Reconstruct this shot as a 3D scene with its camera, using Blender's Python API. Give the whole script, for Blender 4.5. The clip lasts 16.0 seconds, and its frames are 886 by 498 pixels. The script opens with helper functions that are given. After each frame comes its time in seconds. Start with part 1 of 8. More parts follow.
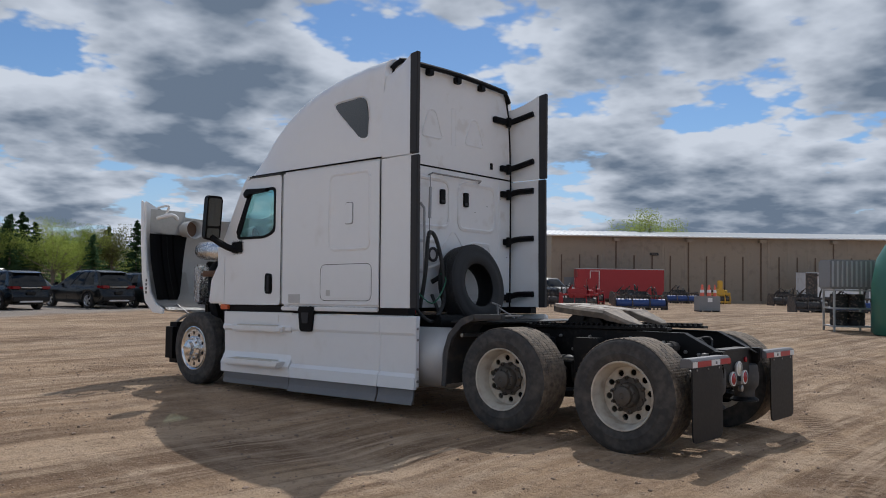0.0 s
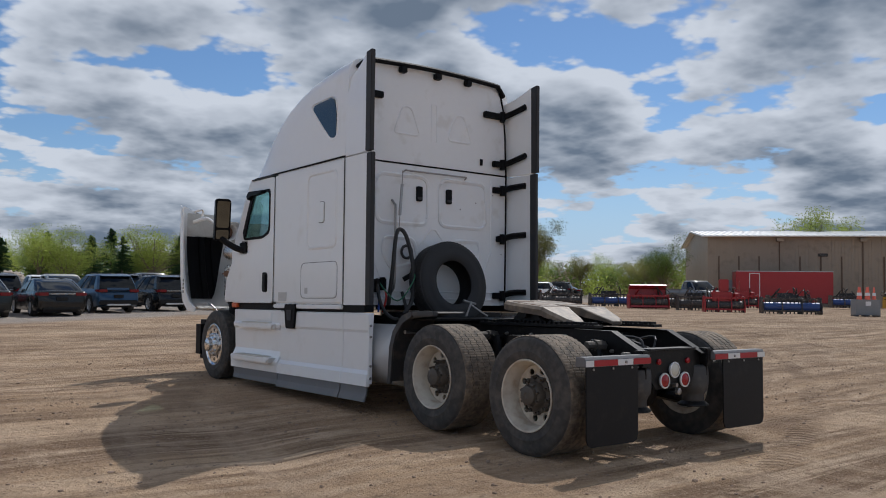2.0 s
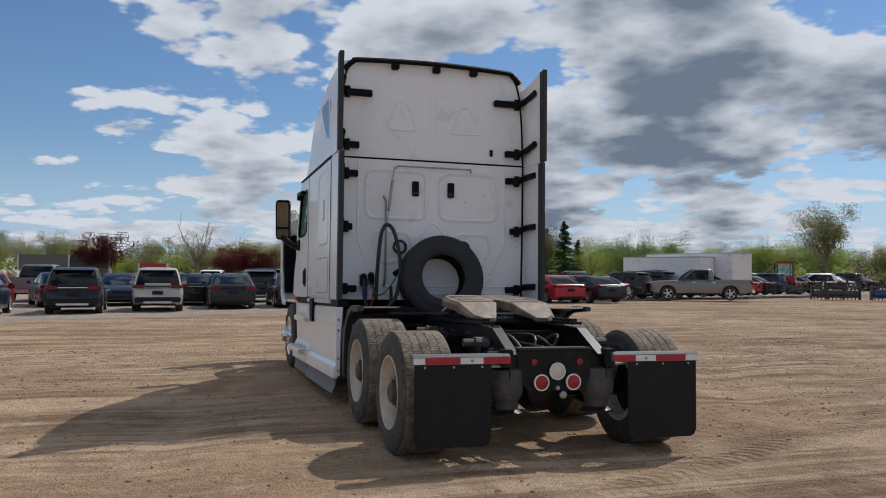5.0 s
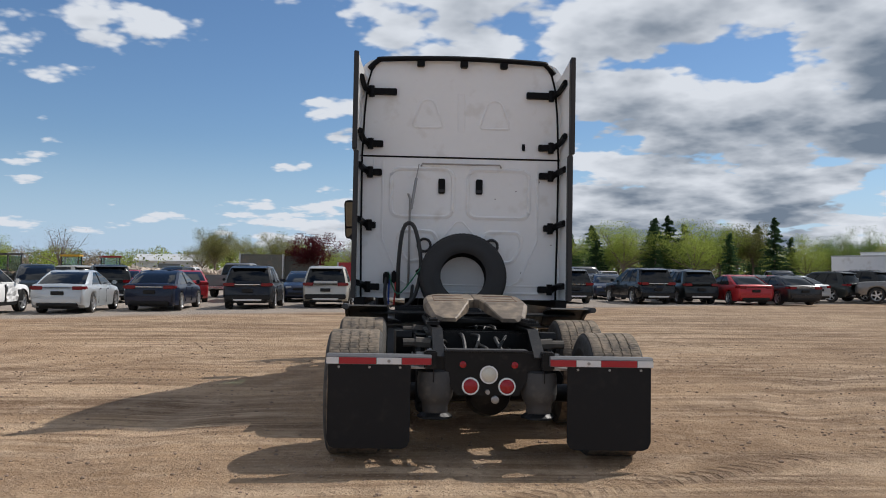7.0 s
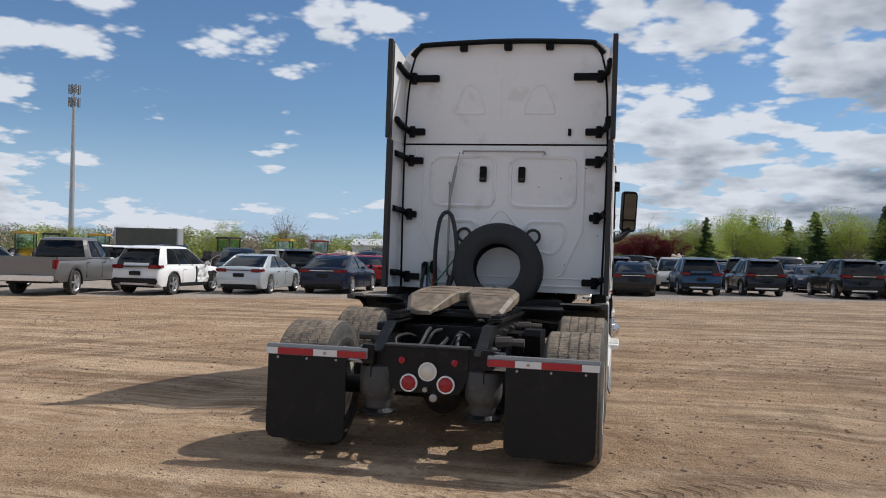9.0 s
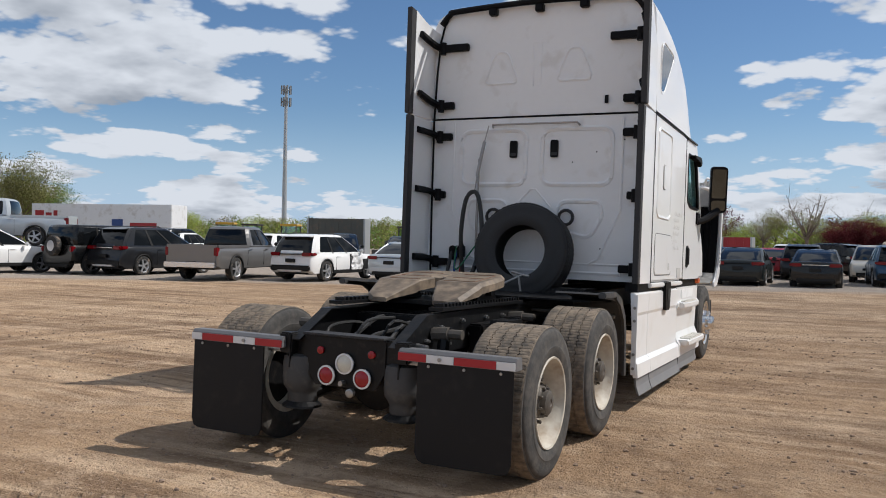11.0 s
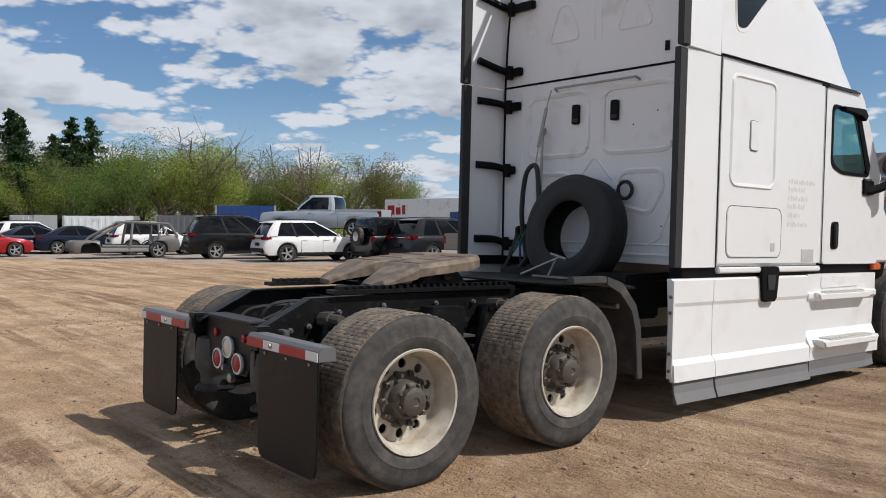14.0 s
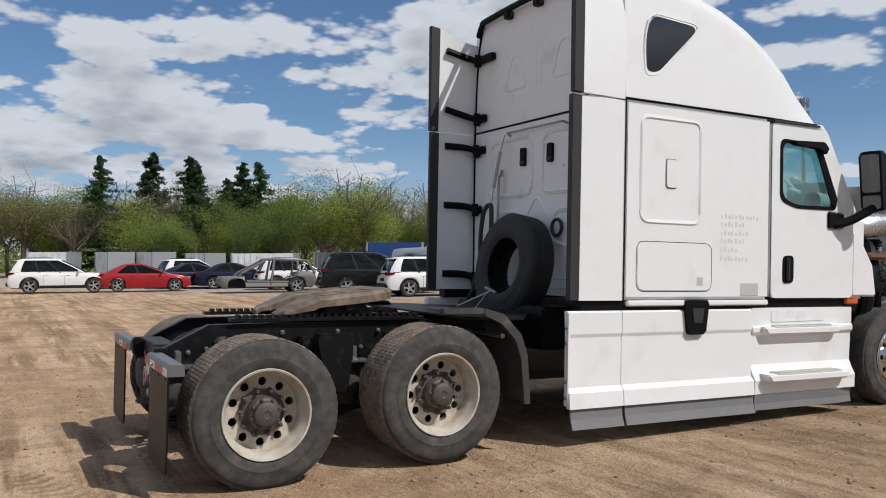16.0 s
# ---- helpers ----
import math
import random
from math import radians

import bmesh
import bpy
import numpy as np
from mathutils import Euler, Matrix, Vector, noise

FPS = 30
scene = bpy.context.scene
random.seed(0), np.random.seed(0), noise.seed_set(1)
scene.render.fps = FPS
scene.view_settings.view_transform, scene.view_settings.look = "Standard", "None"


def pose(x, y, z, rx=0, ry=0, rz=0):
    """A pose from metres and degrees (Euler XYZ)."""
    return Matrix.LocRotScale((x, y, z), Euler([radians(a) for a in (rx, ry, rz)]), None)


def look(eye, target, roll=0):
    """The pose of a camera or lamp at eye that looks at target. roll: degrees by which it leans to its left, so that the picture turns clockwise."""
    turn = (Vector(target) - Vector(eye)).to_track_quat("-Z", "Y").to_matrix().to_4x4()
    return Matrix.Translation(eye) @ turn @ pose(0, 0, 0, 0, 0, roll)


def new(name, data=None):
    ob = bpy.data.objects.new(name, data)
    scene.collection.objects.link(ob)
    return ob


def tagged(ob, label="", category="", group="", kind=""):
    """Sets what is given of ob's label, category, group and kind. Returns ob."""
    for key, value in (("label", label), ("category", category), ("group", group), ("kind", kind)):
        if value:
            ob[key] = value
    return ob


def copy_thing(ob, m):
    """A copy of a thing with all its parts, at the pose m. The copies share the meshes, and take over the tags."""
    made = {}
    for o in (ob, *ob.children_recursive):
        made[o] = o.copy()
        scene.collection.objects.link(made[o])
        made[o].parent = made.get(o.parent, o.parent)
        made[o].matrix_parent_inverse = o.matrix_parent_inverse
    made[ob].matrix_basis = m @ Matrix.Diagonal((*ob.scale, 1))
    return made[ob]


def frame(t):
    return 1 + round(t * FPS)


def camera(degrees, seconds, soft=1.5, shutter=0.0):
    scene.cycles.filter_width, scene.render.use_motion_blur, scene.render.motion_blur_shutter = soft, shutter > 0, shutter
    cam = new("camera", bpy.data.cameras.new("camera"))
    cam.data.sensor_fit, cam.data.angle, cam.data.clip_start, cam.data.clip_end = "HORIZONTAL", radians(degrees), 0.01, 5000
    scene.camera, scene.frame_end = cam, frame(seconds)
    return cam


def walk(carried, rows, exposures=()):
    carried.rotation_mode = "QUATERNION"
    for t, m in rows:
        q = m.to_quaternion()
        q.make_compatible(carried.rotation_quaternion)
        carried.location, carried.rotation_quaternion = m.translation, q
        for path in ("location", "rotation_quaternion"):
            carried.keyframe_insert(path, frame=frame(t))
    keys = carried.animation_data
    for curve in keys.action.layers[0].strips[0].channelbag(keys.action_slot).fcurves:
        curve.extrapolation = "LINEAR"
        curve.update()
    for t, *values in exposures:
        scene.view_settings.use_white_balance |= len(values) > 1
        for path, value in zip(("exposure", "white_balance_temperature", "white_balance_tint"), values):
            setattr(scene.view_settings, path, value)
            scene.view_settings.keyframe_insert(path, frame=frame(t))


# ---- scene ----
cam = camera(55.66, 16.0, soft=1.0)
EXPOSURES = ((0, -0.08, 5850, 10), (3.5, -0.1, 5950, 10), (7, 0.12, 6150, 10), (9, 0.1, 6050, 10), (12.5, 0.12, 6100, 10), (16, -0.06, 6050, 10))
PATH = [
    (0.0, look((-7.865, -3.617, 1.455), (-0.304, 2.916, 1.839), 0.84)),
    (0.5, look((-7.439, -3.999, 1.452), (-0.196, 2.883, 1.862), 0.81)),
    (1.0, look((-7.062, -4.462, 1.439), (-0.160, 2.762, 1.853), 0.67)),
    (1.5, look((-6.576, -4.766, 1.418), (-0.068, 2.815, 1.830), 0.62)),
    (2.0, look((-6.112, -5.145, 1.402), (-0.022, 2.776, 1.814), 0.67)),
    (2.5, look((-5.674, -5.507, 1.435), (-0.025, 2.734, 1.842), 0.71)),
    (3.0, look((-5.130, -5.770, 1.438), (0.061, 2.768, 1.836), 0.73)),
    (3.5, look((-4.623, -6.089, 1.437), (0.098, 2.718, 1.816), 0.74)),
    (6.0, look((-1.773, -6.866, 1.457), (-0.027, 2.977, 1.740), 0.08)),
    (6.5, look((-1.243, -6.887, 1.448), (-0.104, 3.044, 1.736), 0.20)),
    (7.0, look((-0.675, -6.966, 1.458), (-0.176, 3.018, 1.729), 0.49)),
    (7.5, look((-0.132, -6.948, 1.468), (-0.300, 3.047, 1.717), 0.75)),
    (8.0, look((0.400, -6.866, 1.486), (-0.407, 3.099, 1.701), 0.96)),
    (8.5, look((0.892, -6.803, 1.546), (-0.531, 3.094, 1.669), 1.46)),
    (9.0, look((1.386, -6.571, 1.538), (-0.693, 3.210, 1.604), 1.26)),
    (11.5, look((3.392, -4.894, 1.484), (-1.540, 3.802, 1.290), 0.95)),
    (12.0, look((3.777, -4.509, 1.449), (-1.753, 3.817, 1.147), 0.57)),
    (12.5, look((4.105, -4.171, 1.471), (-1.986, 3.751, 1.081), 0.31)),
    (13.0, look((4.376, -3.720, 1.454), (-2.302, 3.712, 1.049), 0.19)),
    (13.5, look((4.755, -3.348, 1.467), (-2.451, 3.576, 1.105), 0.24)),
    (14.0, look((4.986, -2.908, 1.447), (-2.681, 3.505, 1.174), 0.13)),
    (14.5, look((5.324, -2.531, 1.440), (-2.713, 3.417, 1.294), 0.07)),
    (15.0, look((5.768, -2.244, 1.471), (-2.553, 3.302, 1.432), 0.04)),
    (15.5, look((6.178, -1.927, 1.484), (-2.387, 3.236, 1.529), -0.17)),
    (16.0, look((6.679, -1.615, 1.454), (-2.106, 3.159, 1.602), -0.21)),
]
walk(cam, PATH, EXPOSURES)


# ---- light ----
SUN_TO = Vector((0.854, 0.52, 0.0)).normalized()
SUN_ELEV = radians(48.8)
world = bpy.data.worlds.new("world")
scene.world = world
world.use_nodes = True


def build_sky():
    nt = world.node_tree
    nt.nodes.clear()
    N, L = nt.nodes.new, nt.links.new
    out, bg = N("ShaderNodeOutputWorld"), N("ShaderNodeBackground")
    sky = N("ShaderNodeTexSky")
    sky.sky_type = "NISHITA"
    sky.sun_disc = False
    sky.sun_elevation = SUN_ELEV
    sky.sun_rotation = math.atan2(SUN_TO.x, SUN_TO.y)
    sky.air_density, sky.dust_density, sky.ozone_density = 1.0, 0.2, 3.0
    tc = N("ShaderNodeTexCoord")
    sep = N("ShaderNodeSeparateXYZ")
    L(tc.outputs["Generated"], sep.inputs[0])

    def m(op, a, b=None, clamp=False):
        n = N("ShaderNodeMath")
        n.operation, n.use_clamp = op, clamp
        for i, v in enumerate((a, b)):
            if v is None:
                continue
            if isinstance(v, (int, float)):
                n.inputs[i].default_value = v
            else:
                L(v, n.inputs[i])
        return n.outputs[0]

    # cloud deck: the view ray meets a layer that bends down towards the horizon
    zc = m("MAXIMUM", sep.outputs["Z"], 0.0)

    def deck(lift):
        den = m("ADD", m("ADD", zc, lift), 0.2)
        comb = N("ShaderNodeCombineXYZ")
        L(m("DIVIDE", sep.outputs["X"], den), comb.inputs[0])
        L(m("DIVIDE", sep.outputs["Y"], den), comb.inputs[1])
        comb.inputs[2].default_value = CLOUD_SEED
        return comb.outputs[0]

    def density(vec, detail):
        def nz(scale, det, rough=0.55):
            n = N("ShaderNodeTexNoise")
            n.inputs["Scale"].default_value, n.inputs["Detail"].default_value, n.inputs["Roughness"].default_value = scale, det, rough
            L(vec, n.inputs["Vector"])
            return n.outputs["Fac"]
        vo = N("ShaderNodeTexVoronoi")
        vo.feature = "SMOOTH_F1"
        vo.inputs["Scale"].default_value = 3.4
        vo.inputs["Detail"].default_value = min(3.0, detail * 0.4)
        vo.inputs["Roughness"].default_value = 0.5
        vo.inputs["Lacunarity"].default_value = 2.3
        vo.inputs["Smoothness"].default_value = 0.25
        L(vec, vo.inputs["Vector"])
        puff = m("SUBTRACT", 1.0, vo.outputs["Distance"])
        d = m("ADD", m("MULTIPLY", nz(0.55, 1.0), 0.42), m("MULTIPLY", nz(2.0, detail, 0.5), 0.58))
        return m("ADD", d, m("MULTIPLY", puff, 0.2))

    def ramp(f, a, b):
        n = N("ShaderNodeMapRange")
        n.interpolation_type = "SMOOTHSTEP"
        L(f, n.inputs[0])
        n.inputs[1].default_value, n.inputs[2].default_value = a, b
        return n.outputs[0]

    def towards(x, y, z):
        n = N("ShaderNodeVectorMath")
        n.operation = "DOT_PRODUCT"
        L(tc.outputs["Generated"], n.inputs[0])
        n.inputs[1].default_value = Vector((x, y, z)).normalized()
        return n.outputs["Value"]

    # heavier cover on the sun's side, a clear stretch high in the north
    sunward = ramp(towards(SUN_TO.x, SUN_TO.y, 0.3), -0.2, 0.95)
    clear = ramp(towards(-0.38, 0.88, 0.3), 0.90, 0.985)
    west = ramp(towards(-0.86, 0.5, 0.25), 0.72, 0.97)
    cover = m("SUBTRACT", m("ADD", m("ADD", m("MULTIPLY", m("POWER", sunward, 3.0), 0.095), m("MULTIPLY", west, 0.045)), COVER), m("MULTIPLY", clear, 0.115))
    here = m("ADD", density(deck(0.0), 8.0), cover)
    soft = m("ADD", density(deck(0.0), 2.0), cover)
    above = m("ADD", density(deck(0.03), 7.0), cover)
    mask = ramp(here, 0.655, 0.70)
    base = ramp(above, 0.65, 0.86)
    body = ramp(here, 0.685, 0.84)
    thick = ramp(soft, 0.68, 0.95)
    relief = m("MULTIPLY", m("SUBTRACT", here, above), 2.2)
    lean = m("ADD", m("MULTIPLY", base, 0.42), m("MULTIPLY", thick, 0.25))
    grey = m("SUBTRACT", m("ADD", lean, m("MULTIPLY", body, m("ADD", m("MULTIPLY", sunward, 0.35), 0.12))), relief, True)
    under = N("ShaderNodeMixRGB")
    under.inputs[1].default_value, under.inputs[2].default_value = (*CLOUD_BASE, 1), (*CLOUD_DARK, 1)
    L(sunward, under.inputs[0])
    shade = N("ShaderNodeMixRGB")
    shade.inputs[1].default_value = (*CLOUD_LIT, 1)
    L(under.outputs[0], shade.inputs[2])
    L(grey, shade.inputs[0])
    hue = N("ShaderNodeHueSaturation")
    hue.inputs["Saturation"].default_value, hue.inputs["Value"].default_value = SKY_SAT, SKY_VAL
    tint = N("ShaderNodeMixRGB")
    tint.blend_type = "MULTIPLY"
    tint.inputs[0].default_value = 1.0
    L(sky.outputs[0], tint.inputs[1])
    tint.inputs[2].default_value = (0.96, 1.0, 1.05, 1)
    L(tint.outputs[0], hue.inputs["Color"])
    # thin haze near the horizon
    haze = N("ShaderNodeMixRGB")
    L(m("MULTIPLY", ramp(zc, 0.16, 0.0), 0.75), haze.inputs[0])
    L(hue.outputs[0], haze.inputs[1])
    haze.inputs[2].default_value = (3.3, 4.4, 5.9, 1)
    mix = N("ShaderNodeMixRGB")
    L(mask, mix.inputs[0])
    L(haze.outputs[0], mix.inputs[1])
    L(shade.outputs[0], mix.inputs[2])
    L(mix.outputs[0], bg.inputs[0])
    bg.inputs[1].default_value = SKY_STRENGTH
    L(bg.outputs[0], out.inputs[0])


CLOUD_SEED, COVER = 4.0, 0.162
CLOUD_LIT, CLOUD_BASE, CLOUD_DARK = (5.5, 5.6, 5.75), (2.35, 2.55, 2.85), (1.3, 1.6, 2.0)
SKY_SAT, SKY_VAL = 1.05, 0.64
SKY_STRENGTH = 0.12
build_sky()
sun = new("sun", bpy.data.lights.new("sun", "SUN"))
sun.data.energy, sun.data.angle, sun.data.color = 3.85, radians(0.53), (1.0, 0.92, 0.82)
sun.matrix_world = look((0, 0, 0), -(SUN_TO * math.cos(SUN_ELEV) + Vector((0, 0, math.sin(SUN_ELEV)))))

# ---- materials ----


def material(name, color, rough=0.6, metal=0.0, var=0.12, scale=6.0, fine=60.0, bump=0.0, spec=0.5, dirt=None, dirt_amount=0.0, coat=0.0, rand=0.0):
    """A surface with a mottled colour at two scales, optional dirt in patches and fine relief."""
    mat = bpy.data.materials.new(name)
    mat.use_nodes = True
    nt = mat.node_tree
    N, L = nt.nodes.new, nt.links.new
    b = nt.nodes["Principled BSDF"]
    b.inputs["Roughness"].default_value, b.inputs["Metallic"].default_value = rough, metal
    b.inputs["Specular IOR Level"].default_value = spec
    b.inputs["Coat Weight"].default_value = coat
    b.inputs["Coat Roughness"].default_value = 0.06
    tc = N("ShaderNodeTexCoord")

    def noise_at(s, d=4.0):
        n = N("ShaderNodeTexNoise")
        n.inputs["Scale"].default_value, n.inputs["Detail"].default_value = s, d
        L(tc.outputs["Object"], n.inputs["Vector"])
        return n.outputs["Fac"]

    a, f = noise_at(scale), noise_at(fine, 2.0)
    mix = N("ShaderNodeMixRGB")
    lo = [max(0.0, c * (1 - var)) for c in color]
    hi = [min(1.0, c * (1 + var)) for c in color]
    mix.inputs[1].default_value, mix.inputs[2].default_value = (*lo, 1), (*hi, 1)
    add = N("ShaderNodeMath")
    add.operation = "MULTIPLY_ADD"
    L(f, add.inputs[0])
    add.inputs[1].default_value = 0.5
    half = N("ShaderNodeMath")
    half.operation = "MULTIPLY"
    L(a, half.inputs[0])
    half.inputs[1].default_value = 0.5
    L(half.outputs[0], add.inputs[2])
    L(add.outputs[0], mix.inputs[0])
    col = mix.outputs[0]
    if dirt:
        ramp = N("ShaderNodeMapRange")
        ramp.inputs[1].default_value, ramp.inputs[2].default_value = 0.62 - 0.35 * dirt_amount, 0.85 - 0.3 * dirt_amount
        both = N("ShaderNodeMath")
        both.operation = "MULTIPLY_ADD"
        L(noise_at(scale * 2.7, 6.0), both.inputs[0])
        both.inputs[1].default_value = 0.6
        L(half.outputs[0], both.inputs[2])
        L(both.outputs[0], ramp.inputs[0])
        m2 = N("ShaderNodeMixRGB")
        L(ramp.outputs[0], m2.inputs[0])
        L(col, m2.inputs[1])
        m2.inputs[2].default_value = (*dirt, 1)
        col = m2.outputs[0]
    if rand:
        info, hsv, mr = N("ShaderNodeObjectInfo"), N("ShaderNodeHueSaturation"), N("ShaderNodeMapRange")
        L(info.outputs["Random"], mr.inputs[0])
        mr.inputs[3].default_value, mr.inputs[4].default_value = 1 - rand, 1 + rand
        L(mr.outputs[0], hsv.inputs["Value"])
        L(col, hsv.inputs["Color"])
        col = hsv.outputs[0]
    L(col, b.inputs["Base Color"])
    r2 = N("ShaderNodeMapRange")
    L(f, r2.inputs[0])
    r2.inputs[3].default_value, r2.inputs[4].default_value = max(0.02, rough - 0.06), min(1.0, rough + 0.08)
    L(r2.outputs[0], b.inputs["Roughness"])
    if bump:
        bp = N("ShaderNodeBump")
        bp.inputs["Strength"].default_value = bump
        bp.inputs["Distance"].default_value = 0.01
        L(f, bp.inputs["Height"])
        L(bp.outputs[0], b.inputs["Normal"])
    return mat


def glass_material(name, tint, rough=0.02, gloss=0.12):
    """Tinted glass: part clear, part mirror."""
    mat = bpy.data.materials.new(name)
    mat.use_nodes = True
    nt = mat.node_tree
    nt.nodes.clear()
    N, L = nt.nodes.new, nt.links.new
    out, mix, tr, gl = N("ShaderNodeOutputMaterial"), N("ShaderNodeMixShader"), N("ShaderNodeBsdfTransparent"), N("ShaderNodeBsdfGlossy")
    tr.inputs[0].default_value = (*tint, 1)
    gl.inputs["Roughness"].default_value = rough
    mix.inputs[0].default_value = gloss
    L(tr.outputs[0], mix.inputs[1])
    L(gl.outputs[0], mix.inputs[2])
    L(mix.outputs[0], out.inputs[0])
    return mat


DUST = (0.33, 0.25, 0.18)
M = {
    "white": material("white paint", (0.82, 0.83, 0.835), 0.32, var=0.03, scale=1.3, fine=9, coat=0.35, dirt=(0.72, 0.71, 0.68), dirt_amount=0.02),
    "white_inner": material("dull white panel", (0.8, 0.81, 0.815), 0.5, var=0.04, scale=2.0, fine=14, dirt=(0.6, 0.58, 0.54), dirt_amount=0.04),
    "grey_skirt": material("grey rubber skirt", (0.17, 0.17, 0.175), 0.7, var=0.15, scale=3, fine=40, dirt=(0.2, 0.19, 0.18), dirt_amount=0.1),
    "black": material("black plastic", (0.006, 0.006, 0.007), 0.5, spec=0.12, var=0.2, scale=5, fine=80, bump=0.1),
    "edge": material("dark grey rubber edge", (0.035, 0.035, 0.037), 0.6, spec=0.35, var=0.15, scale=5, fine=60),
    "frame": material("black chassis paint", (0.006, 0.0062, 0.007), 0.42, var=0.3, scale=8, fine=50, spec=0.25, dirt=(0.035, 0.03, 0.025), dirt_amount=0.08, bump=0.12),
    "tyre": material("tyre rubber", (0.045, 0.043, 0.041), 0.85, var=0.2, scale=6, fine=70, dirt=(0.095, 0.085, 0.074), dirt_amount=0.4, bump=0.25),
    "air_bag": material("dusty grey rubber", (0.05, 0.05, 0.051), 0.6, var=0.2, scale=5, fine=40, dirt=(0.12, 0.11, 0.095), dirt_amount=0.15),
    "spare": material("clean black rubber", (0.018, 0.018, 0.019), 0.7, var=0.2, scale=6, fine=60, bump=0.2),
    "tread": material("dusty tread rubber", (0.085, 0.073, 0.06), 0.9, var=0.25, scale=9, fine=90, dirt=(0.23, 0.18, 0.13), dirt_amount=0.6, bump=0.3),
    "rim": material("dusty cream wheel", (0.55, 0.51, 0.43), 0.5, var=0.1, scale=5, fine=40, dirt=(0.36, 0.29, 0.22), dirt_amount=0.35),
    "hub": material("dusty hub metal", (0.10, 0.088, 0.075), 0.6, metal=0.4, var=0.3, scale=12, fine=60, bump=0.3),
    "chrome": material("polished aluminium", (0.72, 0.72, 0.72), 0.22, metal=1.0, var=0.05),
    "steel": material("dull steel", (0.35, 0.34, 0.33), 0.4, metal=0.9, var=0.2, scale=12, fine=60),
    "alu_tank": material("aluminium tank", (0.5, 0.5, 0.5), 0.5, metal=0.35, var=0.12, scale=4),
    "plate": material("greasy steel plate", (0.11, 0.085, 0.062), 0.6, var=0.35, scale=5, fine=30, dirt=(0.26, 0.2, 0.14), dirt_amount=0.4, bump=0.2),
    "red_refl": material("red reflective tape", (0.36, 0.012, 0.02), 0.3, var=0.1),
    "white_refl": material("white reflective tape", (0.7, 0.7, 0.7), 0.3, var=0.06),
    "lamp_red": material("red lamp lens", (0.30, 0.008, 0.014), 0.2, var=0.1),
    "lamp_white": material("clear lamp lens", (0.6, 0.58, 0.5), 0.15, var=0.2, fine=120, coat=0.5),
    "glass_dark": material("dark tinted glass", (0.012, 0.014, 0.017), 0.05, var=0.1, coat=0.6),
    "cab_glass": glass_material("cab window glass", (0.7, 0.86, 0.84)),
    "interior": material("grey cab interior", (0.14, 0.14, 0.145), 0.7, var=0.2),
    "bar": material("grey bar paint", (0.13, 0.13, 0.135), 0.45, var=0.15),
    "hood_in": material("unpainted hood underside", (0.5, 0.5, 0.49), 0.55, var=0.2, scale=5, fine=30),
    "foil": material("crinkled foil", (0.7, 0.7, 0.7), 0.25, metal=0.9, var=0.15, scale=8, fine=45, bump=1.0),
    "hose": material("black hose", (0.02, 0.02, 0.02), 0.5, var=0.2, fine=120, bump=0.3),
    "red_hose": material("red air hose", (0.45, 0.04, 0.03), 0.45),
    "blue_hose": material("blue air hose", (0.03, 0.08, 0.35), 0.45),
    "green_hose": material("green cable", (0.02, 0.14, 0.07), 0.45),
    "amber": material("amber marker lens", (0.6, 0.12, 0.03), 0.3),
    "step": material("ribbed step tread", (0.62, 0.6, 0.55), 0.6, var=0.2, fine=90, bump=0.6),
}
WORLD_R = Matrix.Rotation(radians(-1.2), 4, "X") @ Matrix.Rotation(radians(0.6), 4, "Y")

# ---- mesh helpers ----


def part(name, bm, mat, parent=None, label="", smooth=False):
    me = bpy.data.meshes.new(name)
    bmesh.ops.recalc_face_normals(bm, faces=bm.faces)
    bm.to_mesh(me)
    bm.free()
    if mat:
        me.materials.append(mat)
    if smooth:
        me.polygons.foreach_set("use_smooth", [True] * len(me.polygons))
        me.set_sharp_from_angle(angle=radians(38))
    ob = new(name, me)
    if parent:
        ob.parent = parent
    if label:
        ob["label"] = label
    return ob


def thing(name, label, category, m=None, group="", kind=""):
    ob = tagged(new(name), label, category, group, kind)
    if m is not None:
        ob.matrix_basis = m
    return ob


def box(bm, x0, x1, y0, y1, z0, z1, bevel=0.0, m=None):
    vs = [bm.verts.new((x, y, z)) for x in (x0, x1) for y in (y0, y1) for z in (z0, z1)]
    fs = [bm.faces.new([vs[i] for i in q]) for q in ((0, 1, 3, 2), (4, 6, 7, 5), (0, 4, 5, 1), (2, 3, 7, 6), (0, 2, 6, 4), (1, 5, 7, 3))]
    if m is not None:
        bmesh.ops.transform(bm, matrix=m, verts=vs)
    if bevel:
        es = list({e for f in fs for e in f.edges})
        bmesh.ops.bevel(bm, geom=es, offset=bevel, segments=2, affect="EDGES")
    return bm


def boxes(*bs, bevel=0.0):
    bm = bmesh.new()
    for b in bs:
        box(bm, *b, bevel=bevel)
    return bm


